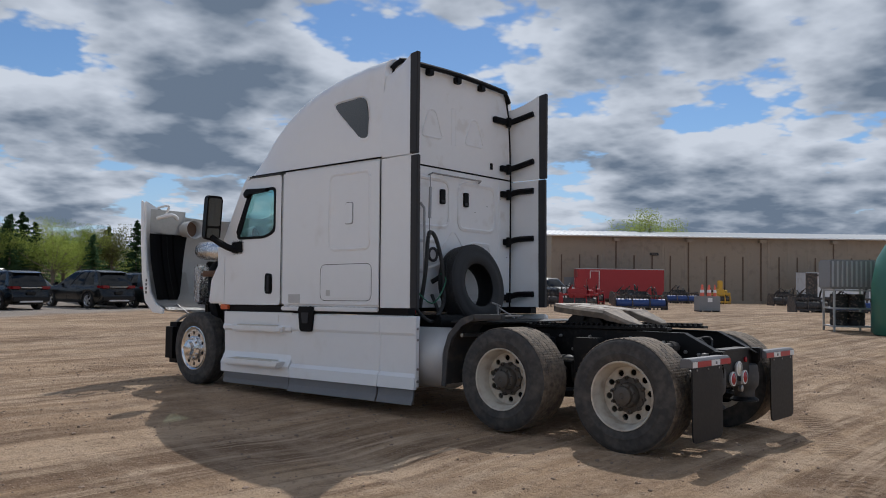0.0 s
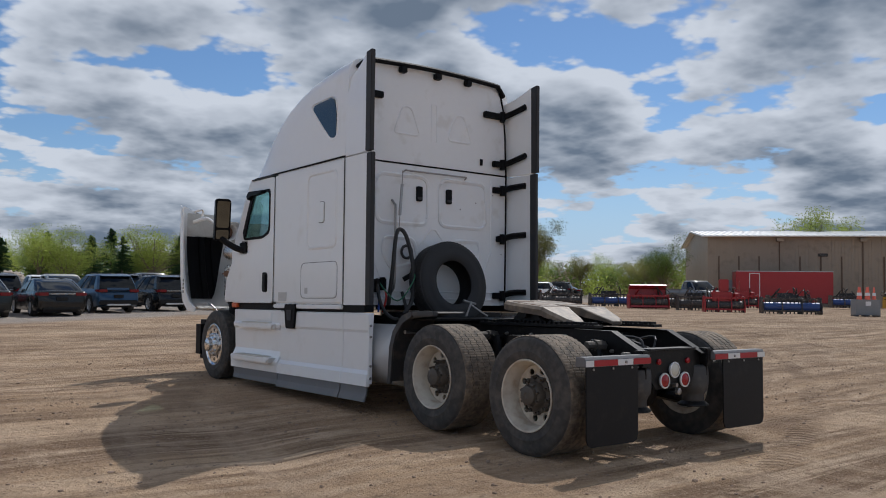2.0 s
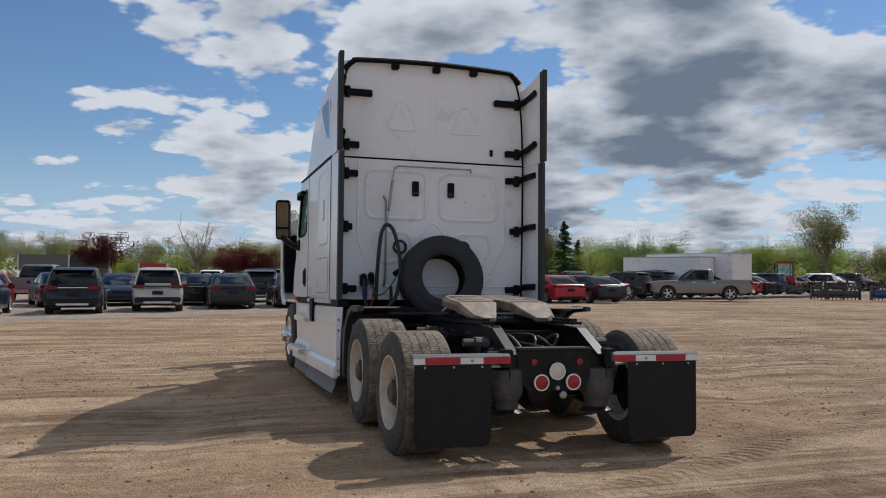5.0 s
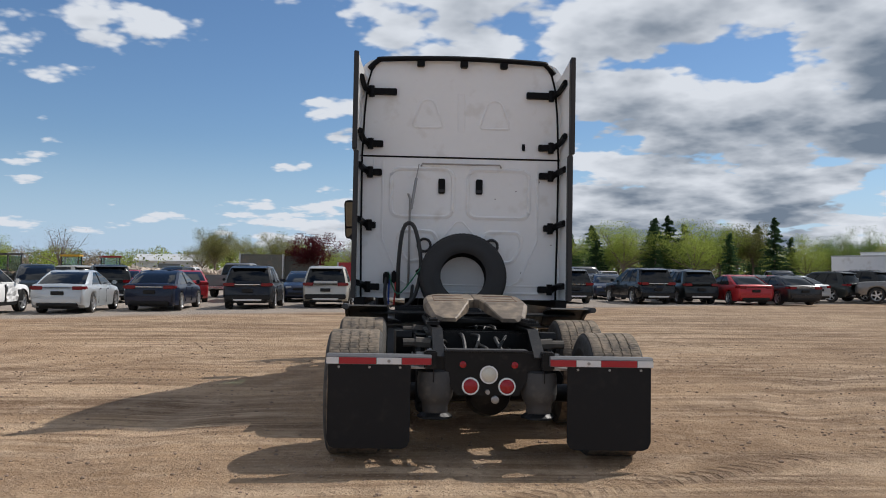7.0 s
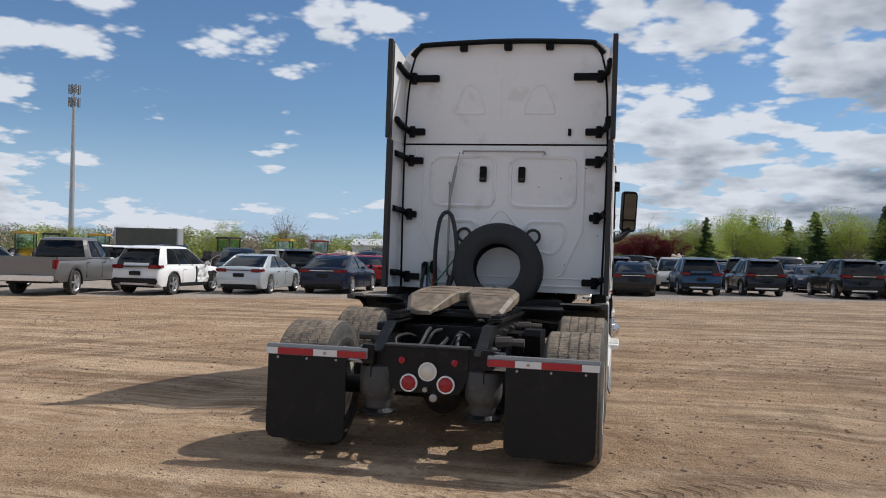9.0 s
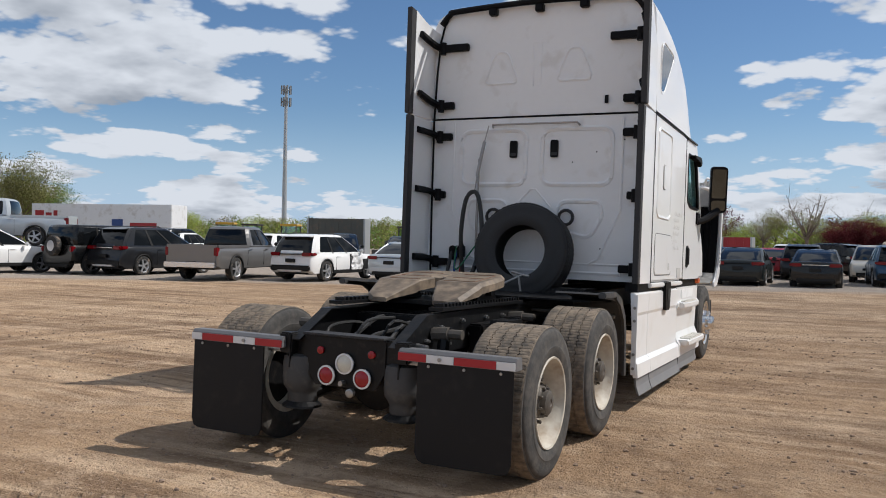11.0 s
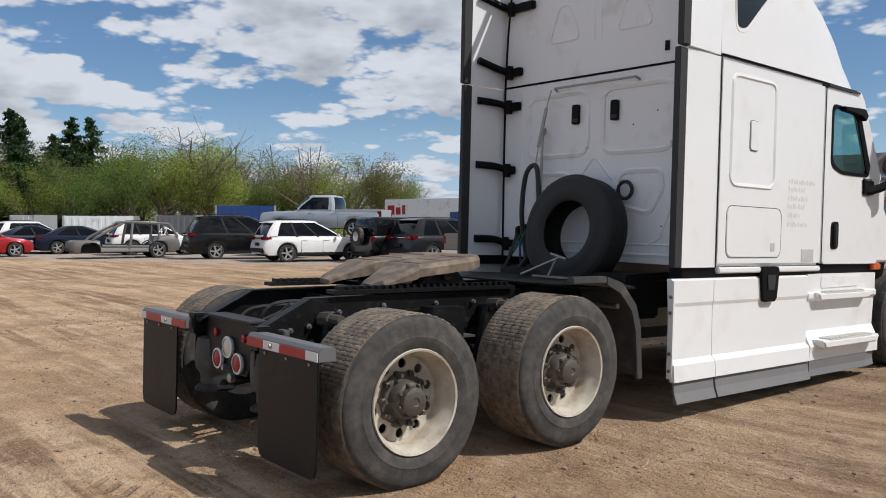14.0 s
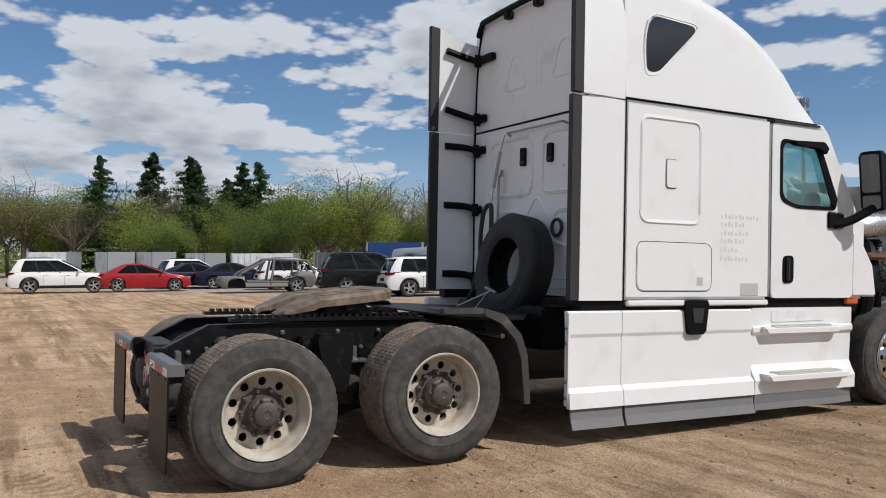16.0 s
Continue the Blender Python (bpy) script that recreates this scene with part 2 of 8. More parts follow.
def prism(bm, pts, axis, a, b, bevel=0.0):
    """A polygon given in the two other axes, pushed from a to b along axis."""
    def v(p, h):
        return {"x": (h, p[0], p[1]), "y": (p[0], h, p[1]), "z": (p[0], p[1], h)}[axis]
    lo = [bm.verts.new(v(p, a)) for p in pts]
    hi = [bm.verts.new(v(p, b)) for p in pts]
    n = len(pts)
    fs = [bm.faces.new(lo), bm.faces.new(hi[::-1])]
    fs += [bm.faces.new((lo[i], hi[i], hi[(i + 1) % n], lo[(i + 1) % n])) for i in range(n)]
    if bevel:
        es = list({e for f in fs for e in f.edges})
        bmesh.ops.bevel(bm, geom=es, offset=bevel, segments=2, affect="EDGES")
    return bm


def lathe(bm, prof, axis="x", seg=32, m=None, closed=True):
    """Turn a profile of (radius, height) round an axis."""
    rings = []
    for r, h in prof:
        ring = []
        for i in range(seg):
            t = 2 * math.pi * i / seg
            c, s = r * math.cos(t), r * math.sin(t)
            co = {"x": (h, c, s), "y": (c, h, s), "z": (c, s, h)}[axis]
            ring.append(bm.verts.new(co))
        rings.append(ring)
    for a, b in zip(rings, rings[1:]):
        for i in range(seg):
            bm.faces.new((a[i], a[(i + 1) % seg], b[(i + 1) % seg], b[i]))
    if closed:
        for ring in (rings[0], rings[-1]):
            bm.faces.new(ring)
    if m is not None:
        bmesh.ops.transform(bm, matrix=m, verts=[v for ring in rings for v in ring])
    return bm


def tube(bm, pts, r, seg=8, smooth=6):
    """A round hose or bar through the points; smooth > 1 rounds the path."""
    P = [Vector(p) for p in pts]
    if smooth > 1 and len(P) > 2:
        Q = []
        for i in range(len(P) - 1):
            p0, p1, p2, p3 = P[max(i - 1, 0)], P[i], P[i + 1], P[min(i + 2, len(P) - 1)]
            for k in range(smooth):
                t = k / smooth
                Q.append(0.5 * ((2 * p1) + (p2 - p0) * t + (2 * p0 - 5 * p1 + 4 * p2 - p3) * t * t + (3 * p1 - p0 - 3 * p2 + p3) * t ** 3))
        P = Q + [P[-1]]
    rings = []
    for i, p in enumerate(P):
        d = (P[min(i + 1, len(P) - 1)] - P[max(i - 1, 0)]).normalized()
        u = d.cross(Vector((0.31, 0.2, 0.93))).normalized()
        w = d.cross(u)
        rings.append([bm.verts.new(p + r * (math.cos(2 * math.pi * k / seg) * u + math.sin(2 * math.pi * k / seg) * w)) for k in range(seg)])
    for a, b in zip(rings, rings[1:]):
        for i in range(seg):
            bm.faces.new((a[i], a[(i + 1) % seg], b[(i + 1) % seg], b[i]))
    bm.faces.new(rings[0])
    bm.faces.new(rings[-1])
    return bm


def loft(bm, sections, close=False, caps=True):
    rings = [[bm.verts.new(p) for p in s] for s in sections]
    n = len(rings[0])
    for a, b in zip(rings, rings[1:]):
        for i in range(n if close else n - 1):
            bm.faces.new((a[i], a[(i + 1) % n], b[(i + 1) % n], b[i]))
    if caps:
        bm.faces.new(rings[0])
        bm.faces.new(rings[-1])
    return bm


def rounded(pts, r, seg=4):
    """A polygon with its corners rounded."""
    out = []
    n = len(pts)
    for i, p in enumerate(pts):
        p, a, b = Vector(p), Vector(pts[i - 1]), Vector(pts[(i + 1) % n])
        da, db = (a - p), (b - p)
        k = min(r, da.length * 0.45, db.length * 0.45)
        s, e = p + da.normalized() * k, p + db.normalized() * k
        for j in range(seg + 1):
            t = j / seg
            out.append(tuple((1 - t) ** 2 * s + 2 * t * (1 - t) * p + t * t * e))
    return out


def holed(bm, outer, holes, axis, a, b):
    """A plate between a and b along axis with outline outer and openings."""
    def v(p, h):
        return {"x": (h, p[0], p[1]), "y": (p[0], h, p[1]), "z": (p[0], p[1], h)}[axis]
    edges = []
    for loop in (outer, *holes):
        vs = [bm.verts.new(v(p, a)) for p in loop]
        edges += [bm.edges.new((vs[i], vs[(i + 1) % len(vs)])) for i in range(len(vs))]
    faces = [f for f in bmesh.ops.triangle_fill(bm, edges=edges, use_beauty=True)["geom"] if isinstance(f, bmesh.types.BMFace)]
    ext = bmesh.ops.extrude_face_region(bm, geom=faces, use_keep_orig=True)
    shift = {"x": Vector((b - a, 0, 0)), "y": Vector((0, b - a, 0)), "z": Vector((0, 0, b - a))}[axis]
    bmesh.ops.translate(bm, vec=shift, verts=[g for g in ext["geom"] if isinstance(g, bmesh.types.BMVert)])
    return bm


def ridge(bm, pts, r, closed=True):
    """A raised rounded bead along a path, for pressed panels."""
    P = list(pts) + ([pts[0]] if closed else [])
    return tube(bm, P, r, seg=6, smooth=1)

# ---- ground ----
GZ = -0.03
TURN_C, TURN_R = (-12.99, 31.51), 35.44


def ground_height(x, y):
    d = math.hypot(x - 0.5, y - 2.0)
    h = 0.035 * noise.noise((x * 0.23, y * 0.23, 3.0)) + 0.015 * noise.noise((x * 0.9, y * 0.9, 7.0))
    if d < 45:
        h += 0.007 * noise.noise((x * 3.1, y * 3.1, 1.0)) + 0.006 * noise.noise((x * 8, y * 8, 9.0))
    # shallow wheel ruts beside and behind the truck
    for r0, w in ((9.2, 0.35), (11.0, 0.35), (15.5, 0.5), (17.3, 0.5)):
        rr = math.hypot(x - 14.0, y + 2.0)
        h -= 0.035 * math.exp(-((rr - r0) / w) ** 2)
    near = max(0.0, 1 - max(0.0, abs(x) - 1.4) / 1.6) * max(0.0, 1 - max(0.0, abs(y - 3.3) - 4.2) / 1.6)
    east = min(60.0, max(0.0, 0.755 * x + 0.656 * y - 34.0))
    return h * (1 - 0.85 * near) + GZ - 0.01 * x * near - 0.0085 * east


def spread(fine, half, far, n):
    """Coordinates, close together inside half and ever wider apart out to far."""
    inner = [i * fine for i in range(int(half / fine) + 1)]
    g = (far / half) ** (1.0 / n)
    outer = [half * g ** (i + 1) for i in range(n)]
    pos = inner + outer
    return [-p for p in pos[:0:-1]] + pos


def build_ground():
    cs = spread(0.14, 11.0, 1600.0, 46)
    xs, ys = [c + 0.5 for c in cs], [c + 0.5 for c in cs]
    n = len(xs)
    verts = [(x, y, ground_height(x, y)) for x in xs for y in ys]
    faces = [(i * n + j, (i + 1) * n + j, (i + 1) * n + j + 1, i * n + j + 1) for i in range(n - 1) for j in range(n - 1)]
    me = bpy.data.meshes.new("ground")
    me.from_pydata(verts, [], faces)
    me.polygons.foreach_set("use_smooth", [True] * len(me.polygons))
    me.materials.append(dirt_material())
    ob = new("ground", me)
    tagged(ob, "brown packed dirt lot with tyre tracks and loose gravel", "ground", kind="structure")


def dirt_material():
    mat = bpy.data.materials.new("packed dirt")
    mat.use_nodes = True
    nt = mat.node_tree
    N, L = nt.nodes.new, nt.links.new
    b = nt.nodes["Principled BSDF"]
    b.inputs["Roughness"].default_value = 0.95
    b.inputs["Diffuse Roughness"].default_value = 0.6
    b.inputs["Specular IOR Level"].default_value = 0.15
    tc = N("ShaderNodeTexCoord")

    def nz(scale, detail=6.0, stretch=None, rot=0.0, rough=0.55):
        mp = N("ShaderNodeMapping")
        mp.inputs["Rotation"].default_value = (0, 0, rot)
        mp.inputs["Scale"].default_value = stretch or (1, 1, 1)
        n = N("ShaderNodeTexNoise")
        n.inputs["Scale"].default_value, n.inputs["Detail"].default_value, n.inputs["Roughness"].default_value = scale, detail, rough
        n.inputs["Distortion"].default_value = 0.6 if stretch else 0.0
        L(tc.outputs["Object"], mp.inputs["Vector"])
        L(mp.outputs[0], n.inputs["Vector"])
        return n.outputs["Fac"]

    def mr(f, a, b2, lo=0.0, hi=1.0):
        n = N("ShaderNodeMapRange")
        L(f, n.inputs[0])
        for i, v in enumerate((a, b2, lo, hi)):
            n.inputs[i + 1].default_value = v
        return n.outputs[0]

    def mixc(f, a, c):
        n = N("ShaderNodeMixRGB")
        L(f, n.inputs[0])
        for i, v in ((1, a), (2, c)):
            if isinstance(v, tuple):
                n.inputs[i].default_value = (*v, 1)
            else:
                L(v, n.inputs[i])
        return n.outputs[0]

    col = mixc(mr(nz(0.25, 5), 0.36, 0.66), (0.385, 0.25, 0.145), (0.58, 0.405, 0.25))

    def both(a, c):
        n = N("ShaderNodeMath")
        n.operation = "MULTIPLY"
        L(a, n.inputs[0])
        L(c, n.inputs[1])
        return n.outputs[0]
    # worn wheel lanes along the drive, broken up in patches, in three slightly different headings
    for turn_deg, scale, across, seed_scale, tone in ((-24, 0.9, 1.3, 0.21, (0.66, 0.48, 0.315)), (-33, 0.8, 1.5, 0.17, (0.19, 0.116, 0.066)), (-15, 1.1, 1.2, 0.26, (0.62, 0.445, 0.29)), (-42, 1.2, 1.1, 0.19, (0.22, 0.138, 0.08)), (-28, 3.2, 1.0, 0.3, (0.235, 0.148, 0.087)), (-20, 4.4, 1.0, 0.33, (0.66, 0.49, 0.33))):
        lane = mr(nz(scale, 5, (0.06, across, 1), radians(turn_deg), 0.6), 0.49, 0.585, 0.0, 0.85)
        col = mixc(both(lane, mr(nz(seed_scale, 4), 0.40, 0.58)), col, tone)
    # damp and dry blotches
    col = mixc(mr(nz(0.7, 8, None, 0, 0.65), 0.50, 0.68, 0.0, 0.6), col, (0.2, 0.122, 0.07))
    col = mixc(mr(nz(1.9, 8, None, 0, 0.68), 0.53, 0.70, 0.0, 0.55), col, (0.67, 0.5, 0.345))
    # curved tyre tracks round the truck's tail
    off = N("ShaderNodeVectorMath")
    off.operation = "DISTANCE"
    L(tc.outputs["Object"], off.inputs[0])
    off.inputs[1].default_value = (14.0, -2.0, 0.0)
    ring = N("ShaderNodeCombineXYZ")
    L(off.outputs["Value"], ring.inputs[0])
    rn = N("ShaderNodeTexNoise")
    rn.inputs["Scale"].default_value, rn.inputs["Detail"].default_value, rn.inputs["Roughness"].default_value = 1.3, 6.0, 0.6
    L(ring.outputs[0], rn.inputs["Vector"])
    side = N("ShaderNodeMath")
    side.operation = "MULTIPLY"
    L(mr(rn.outputs["Fac"], 0.5, 0.7), side.inputs[0])
    L(mr(nz(0.12, 3), 0.42, 0.6), side.inputs[1])
    col = mixc(side.outputs[0], col, (0.60, 0.445, 0.305))
    side2 = N("ShaderNodeMath")
    side2.operation = "MULTIPLY"
    L(mr(rn.outputs["Fac"], 0.45, 0.3), side2.inputs[0])
    L(mr(nz(0.15, 3), 0.4, 0.62), side2.inputs[1])
    col = mixc(side2.outputs[0], col, (0.21, 0.138, 0.09))
    # fresh tread prints left by one vehicle's turn, two wheel tracks
    centre = (TURN_C[0], TURN_C[1], 0.0)
    rel = N("ShaderNodeVectorMath")
    rel.operation = "SUBTRACT"
    L(tc.outputs["Object"], rel.inputs[0])
    rel.inputs[1].default_value = centre
    rs, ang, ln = N("ShaderNodeSeparateXYZ"), N("ShaderNodeMath"), N("ShaderNodeVectorMath")
    L(rel.outputs[0], rs.inputs[0])
    ang.operation = "ARCTAN2"
    L(rs.outputs["Y"], ang.inputs[0])
    L(rs.outputs["X"], ang.inputs[1])
    ln.operation = "LENGTH"
    L(rel.outputs[0], ln.inputs[0])

    def ma(op, a, b):
        n = N("ShaderNodeMath")
        n.operation = op
        for i, v in enumerate((a, b)):
            if isinstance(v, (int, float)):
                n.inputs[i].default_value = v
            else:
                L(v, n.inputs[i])
        return n.outputs[0]
    prints = None
    for r0 in (TURN_R, TURN_R + 1.95):
        off_r = ma("ABSOLUTE", ma("SUBTRACT", ln.outputs["Value"], r0), 0.0)
        band = mr(off_r, 0.17, 0.12)
        lug = mr(ma("SINE", ma("ADD", ma("MULTIPLY", ang.outputs[0], TURN_R * 48.0), ma("MULTIPLY", off_r, 22.0)), 0.0), -0.2, 0.5)
        one = ma("MULTIPLY", band, ma("MULTIPLY", ma("ADD", lug, 0.35), mr(nz(0.8, 4), 0.38, 0.6)))
        prints = one if prints is None else ma("ADD", prints, one)
    col = mixc(mr(prints, 0.0, 1.3, 0.0, 0.75), col, (0.2, 0.128, 0.078))
    # clods and pale stones
    col = mixc(mr(nz(2.2, 9, None, 0, 0.62), 0.52, 0.72, 0.0, 0.55), col, (0.25, 0.165, 0.105))
    col = mixc(mr(nz(11, 6, None, 0, 0.6), 0.55, 0.7, 0.0, 0.55), col, (0.22, 0.145, 0.092))
    col = mixc(mr(nz(30, 5, None, 0, 0.7), 0.54, 0.70, 0.0, 0.6), col, (0.66, 0.5, 0.36))
    vor = N("ShaderNodeTexVoronoi")
    vor.inputs["Scale"].default_value = 26.0
    L(tc.outputs["Object"], vor.inputs["Vector"])
    col = mixc(mr(vor.outputs["Distance"], 0.12, 0.08), col, (0.5, 0.42, 0.34))
    # paler gravel strip beneath the parked row, past the lane
    sep = N("ShaderNodeSeparateXYZ")
    L(tc.outputs["Object"], sep.inputs[0])
    line = N("ShaderNodeMath")
    line.operation = "MULTIPLY_ADD"
    L(sep.outputs["X"], line.inputs[0])
    line.inputs[1].default_value = -0.52
    L(sep.outputs["Y"], line.inputs[2])
    wob = N("ShaderNodeMath")
    wob.operation = "MULTIPLY_ADD"
    L(nz(0.5, 5), wob.inputs[0])
    wob.inputs[1].default_value = 3.0
    L(line.outputs[0], wob.inputs[2])
    col = mixc(mr(wob.outputs[0], 25.5, 27.5, 0.0, 0.8), col, (0.40, 0.355, 0.31))
    L(col, b.inputs["Base Color"])
    bp = N("ShaderNodeBump")
    bp.inputs["Strength"].default_value, bp.inputs["Distance"].default_value = 1.0, 0.1
    add = N("ShaderNodeMath")
    add.operation = "ADD"
    L(nz(5.5, 9, None, 0, 0.68), add.inputs[0])
    L(mr(vor.outputs["Distance"], 0.3, 0.0, 0.0, 0.2), add.inputs[1])
    fine = N("ShaderNodeMath")
    fine.operation = "MULTIPLY_ADD"
    L(nz(34, 4), fine.inputs[0])
    fine.inputs[1].default_value = 0.22
    L(add.outputs[0], fine.inputs[2])
    rut = N("ShaderNodeMath")
    rut.operation = "MULTIPLY_ADD"
    L(rn.outputs["Fac"], rut.inputs[0])
    rut.inputs[1].default_value = 0.5
    L(fine.outputs[0], rut.inputs[2])
    L(ma("SUBTRACT", rut.outputs[0], ma("MULTIPLY", prints, 0.3)), bp.inputs["Height"])
    L(bp.outputs[0], b.inputs["Normal"])
    return mat


build_ground()


def gravel():
    """Loose stones and clods over the near ground."""
    rng = random.Random(8)
    base = bmesh.new()
    bmesh.ops.create_icosphere(base, subdivisions=1, radius=1.0)
    bv = [v.co.copy() for v in base.verts]
    bf = [[v.index for v in f.verts] for f in base.faces]
    base.free()
    V, F = [], []
    for k in range(26000):
        x, y = rng.uniform(-11, 11), rng.uniform(-7.5, 11)
        if noise.noise((x * 0.5, y * 0.5, 2.0)) < rng.uniform(-0.5, 0.25):
            continue
        r = 0.004 + 0.018 * rng.random() ** 5
        z = ground_height(x, y) + r * 0.25
        q = Euler((rng.uniform(0, 6), rng.uniform(0, 6), rng.uniform(0, 6))).to_matrix()
        sc = Vector((rng.uniform(0.7, 1.4), rng.uniform(0.6, 1.1), rng.uniform(0.45, 0.8)))
        n = len(V)
        for p in bv:
            d = q @ (p * (1 + rng.uniform(-0.2, 0.2)))
            V.append((x + d.x * sc.x * r, y + d.y * sc.y * r, z + d.z * sc.z * r))
        F += [tuple(i + n for i in f) for f in bf]
    me = bpy.data.meshes.new("gravel")
    me.from_pydata(V, [], F)
    me.materials.append(material("loose stones", (0.3, 0.215, 0.155), 0.9, var=0.5, scale=3, fine=25))
    tagged(new("gravel", me), "loose stones and clods on the dirt", "gravel", kind="stuff")


gravel()

# ---- the truck ----
truck = thing("semi_truck", "white sleeper cab semi truck with its hood tilted open", "truck", WORLD_R)
HW = 1.25
CAB_BACK, FAIR_BACK = 3.0, 2.45


def mirrored(fn):
    for s in (-1, 1):
        fn(s)


def sleeper():
    # lower cab shell behind the doors
    bm = bmesh.new()
    box(bm, -HW, HW, CAB_BACK, 4.76, 1.2, 2.885, bevel=0.03)
    part("sleeper_body", bm, M["white"], truck)
    # bulkhead in front of the sleeper, floor and dash seen through the door glass
    part("cab_interior", boxes((-1.18, 1.18, 4.77, 4.80, 1.25, 2.85), (-1.18, 1.18, 4.8, 5.85, 1.22, 1.3), (-1.15, 1.15, 5.6, 6.0, 1.3, 2.02)), M["interior"], truck, "dark dash and bulkhead")
    for s in (-1, 1):
        seat = boxes((s * 0.62 - 0.26, s * 0.62 + 0.26, 4.95, 5.4, 1.6, 1.78), (s * 0.62 - 0.25, s * 0.62 + 0.25, 4.86, 5.02, 1.7, 2.4), (s * 0.62 - 0.14, s * 0.62 + 0.14, 4.86, 4.98, 2.42, 2.62), bevel=0.03)
        part("seat", seat, M["interior"], truck)
    ring = bmesh.new()
    tube(ring, [(-0.62 + 0.23 * math.cos(t), 5.52 + 0.1 * math.sin(t), 2.05 + 0.2 * math.sin(t)) for t in np.linspace(0, 2 * math.pi, 21)], 0.018, smooth=1)
    part("steering_wheel", ring, M["black"], truck)
    # roof cap
    ys = [3.0, 3.3, 3.6, 3.9, 4.2, 4.5, 4.75, 5.0, 5.2, 5.35, 5.46, 5.5]
    zt = [4.055, 4.04, 4.0, 3.95, 3.87, 3.75, 3.61, 3.43, 3.24, 3.08, 2.95, 2.905]
    secs = []
    for y, z in zip(ys, zt):
        w = 1.25 - 0.06 * max(0.0, (y - 4.6) / 0.9) ** 2
        base, r = 2.9, min(0.19, (z - 2.9) * 0.6 + 0.003)
        half = [(w, base), (w - 0.015, base + (z - r - base) * 0.5), (w - 0.035, z - r)]
        for k in range(1, 7):
            a = math.pi / 2 * k / 6
            half.append((w - 0.035 - r * 1.0 + r * math.cos(a), z - r + r * math.sin(a)))
        half += [((w - 0.035 - r) * 0.6, z + 0.015), (0, z + 0.02)]
        full = [(x, y, zz) for x, zz in half] + [(-x, y, zz) for x, zz in half[-2::-1]]
        secs.append(full)
    bm = bmesh.new()
    loft(bm, secs)
    part("roof_cap", bm, M["white"], truck, smooth=True)
    # dark seam between roof and cab
    part("seam_strip", boxes((-1.24, 1.24, 3.01, 5.4, 2.885, 2.899)), M["black"], truck)
    # sleeper side windows in the roof
    for s in (-1, 1):
        pts = rounded([(3.83, 3.6), (3.28, 3.63), (3.225, 3.42), (3.23, 3.14), (3.36, 3.15)], 0.12, 5)
        bm = bmesh.new()
        prism(bm, pts, "x", s * 1.19, s * 1.243)
        part("roof_window", bm, M["glass_dark"], truck, "dark tinted roof side window")
        bm = bmesh.new()
        P = [(s * 1.24, y, z) for y, z in rounded([(3.86, 3.62), (3.26, 3.65), (3.2, 3.42), (3.21, 3.11), (3.36, 3.12)], 0.13, 5)]
        ridge(bm, P, 0.007)
        part("window_frame", bm, M["white"], truck)


def side_panels(s):
    x = s * HW
    # pressed rounded rectangles and hatches on the sleeper flank
    for y0, y1, z0, z1, r, rad in ((3.18, 3.86, 1.87, 2.76, 0.09, 0.013),):
        bm = bmesh.new()
        ridge(bm, [(x - s * rad * 0.8, y, z) for y, z in rounded([(y0, z0), (y1, z0), (y1, z1), (y0, z1)], r)], rad * 1.7)
        part("pressed_panel", bm, M["white"], truck, smooth=True)
    bm = bmesh.new()
    prism(bm, rounded([(3.15, 1.285), (4.0, 1.285), (4.0, 1.69), (3.15, 1.69)], 0.08), "x", x - s * 0.01, x + s * 0.005)
    part("luggage_door", bm, M["white"], truck)
    bm = bmesh.new()
    ridge(bm, [(x, y, z) for y, z in rounded([(3.14, 1.275), (4.01, 1.275), (4.01, 1.7), (3.14, 1.7)], 0.085)], 0.003)
    part("door_gap", bm, M["black"], truck, "dark door gap")
    bm = bmesh.new()
    prism(bm, rounded([(3.46, 2.17), (3.58, 2.17), (3.58, 2.41), (3.46, 2.41)], 0.03), "x", x, x + s * 0.012)
    part("vent_cover", bm, M["white"], truck)
    bm = bmesh.new()
    ridge(bm, [(x, y, z) for y, z in rounded([(3.455, 2.165), (3.585, 2.165), (3.585, 2.415), (3.455, 2.415)], 0.03)], 0.004)
    part("vent_gap", bm, M["grey_skirt"], truck)
    part("panel_sticker", boxes((min(x, x + s * 0.007), max(x, x + s * 0.007), 3.83, 3.9, 1.33, 1.4)), M["hood_in"], truck, "faded grey sticker")
    part("panel_sticker", boxes((min(x, x + s * 0.004), max(x, x + s * 0.004), 4.38, 4.6, 1.24, 1.35)), M["hood_in"], truck, "faded grey sticker")
    # vertical seam in front of the side fairing
    part("seam_strip", boxes((min(x, x + s * 0.002) - 0.001, max(x, x + s * 0.002) + 0.001, 3.0, 3.012, 1.2, 2.885)), M["black"], truck)
    # ghost of removed lettering: pale bars
    if s < 0:
        return
    for i, (w, z) in enumerate(((0.5, 1.93), (0.34, 1.86), (0.36, 1.78), (0.34, 1.71), (0.26, 1.63), (0.36, 1.55))):
        for bar_box in [(min(x, x + s * 0.0015), max(x, x + s * 0.0015), 4.12 + j * 0.045, 4.12 + j * 0.045 + 0.018 + 0.014 * ((j * 7 + i * 3) % 3) / 2, z, z + 0.03 + 0.012 * ((j * 5 + i) % 2)) for j in range(int(w / 0.045))]:
            part("faded_letter", boxes(bar_box), M["ghost"], truck)


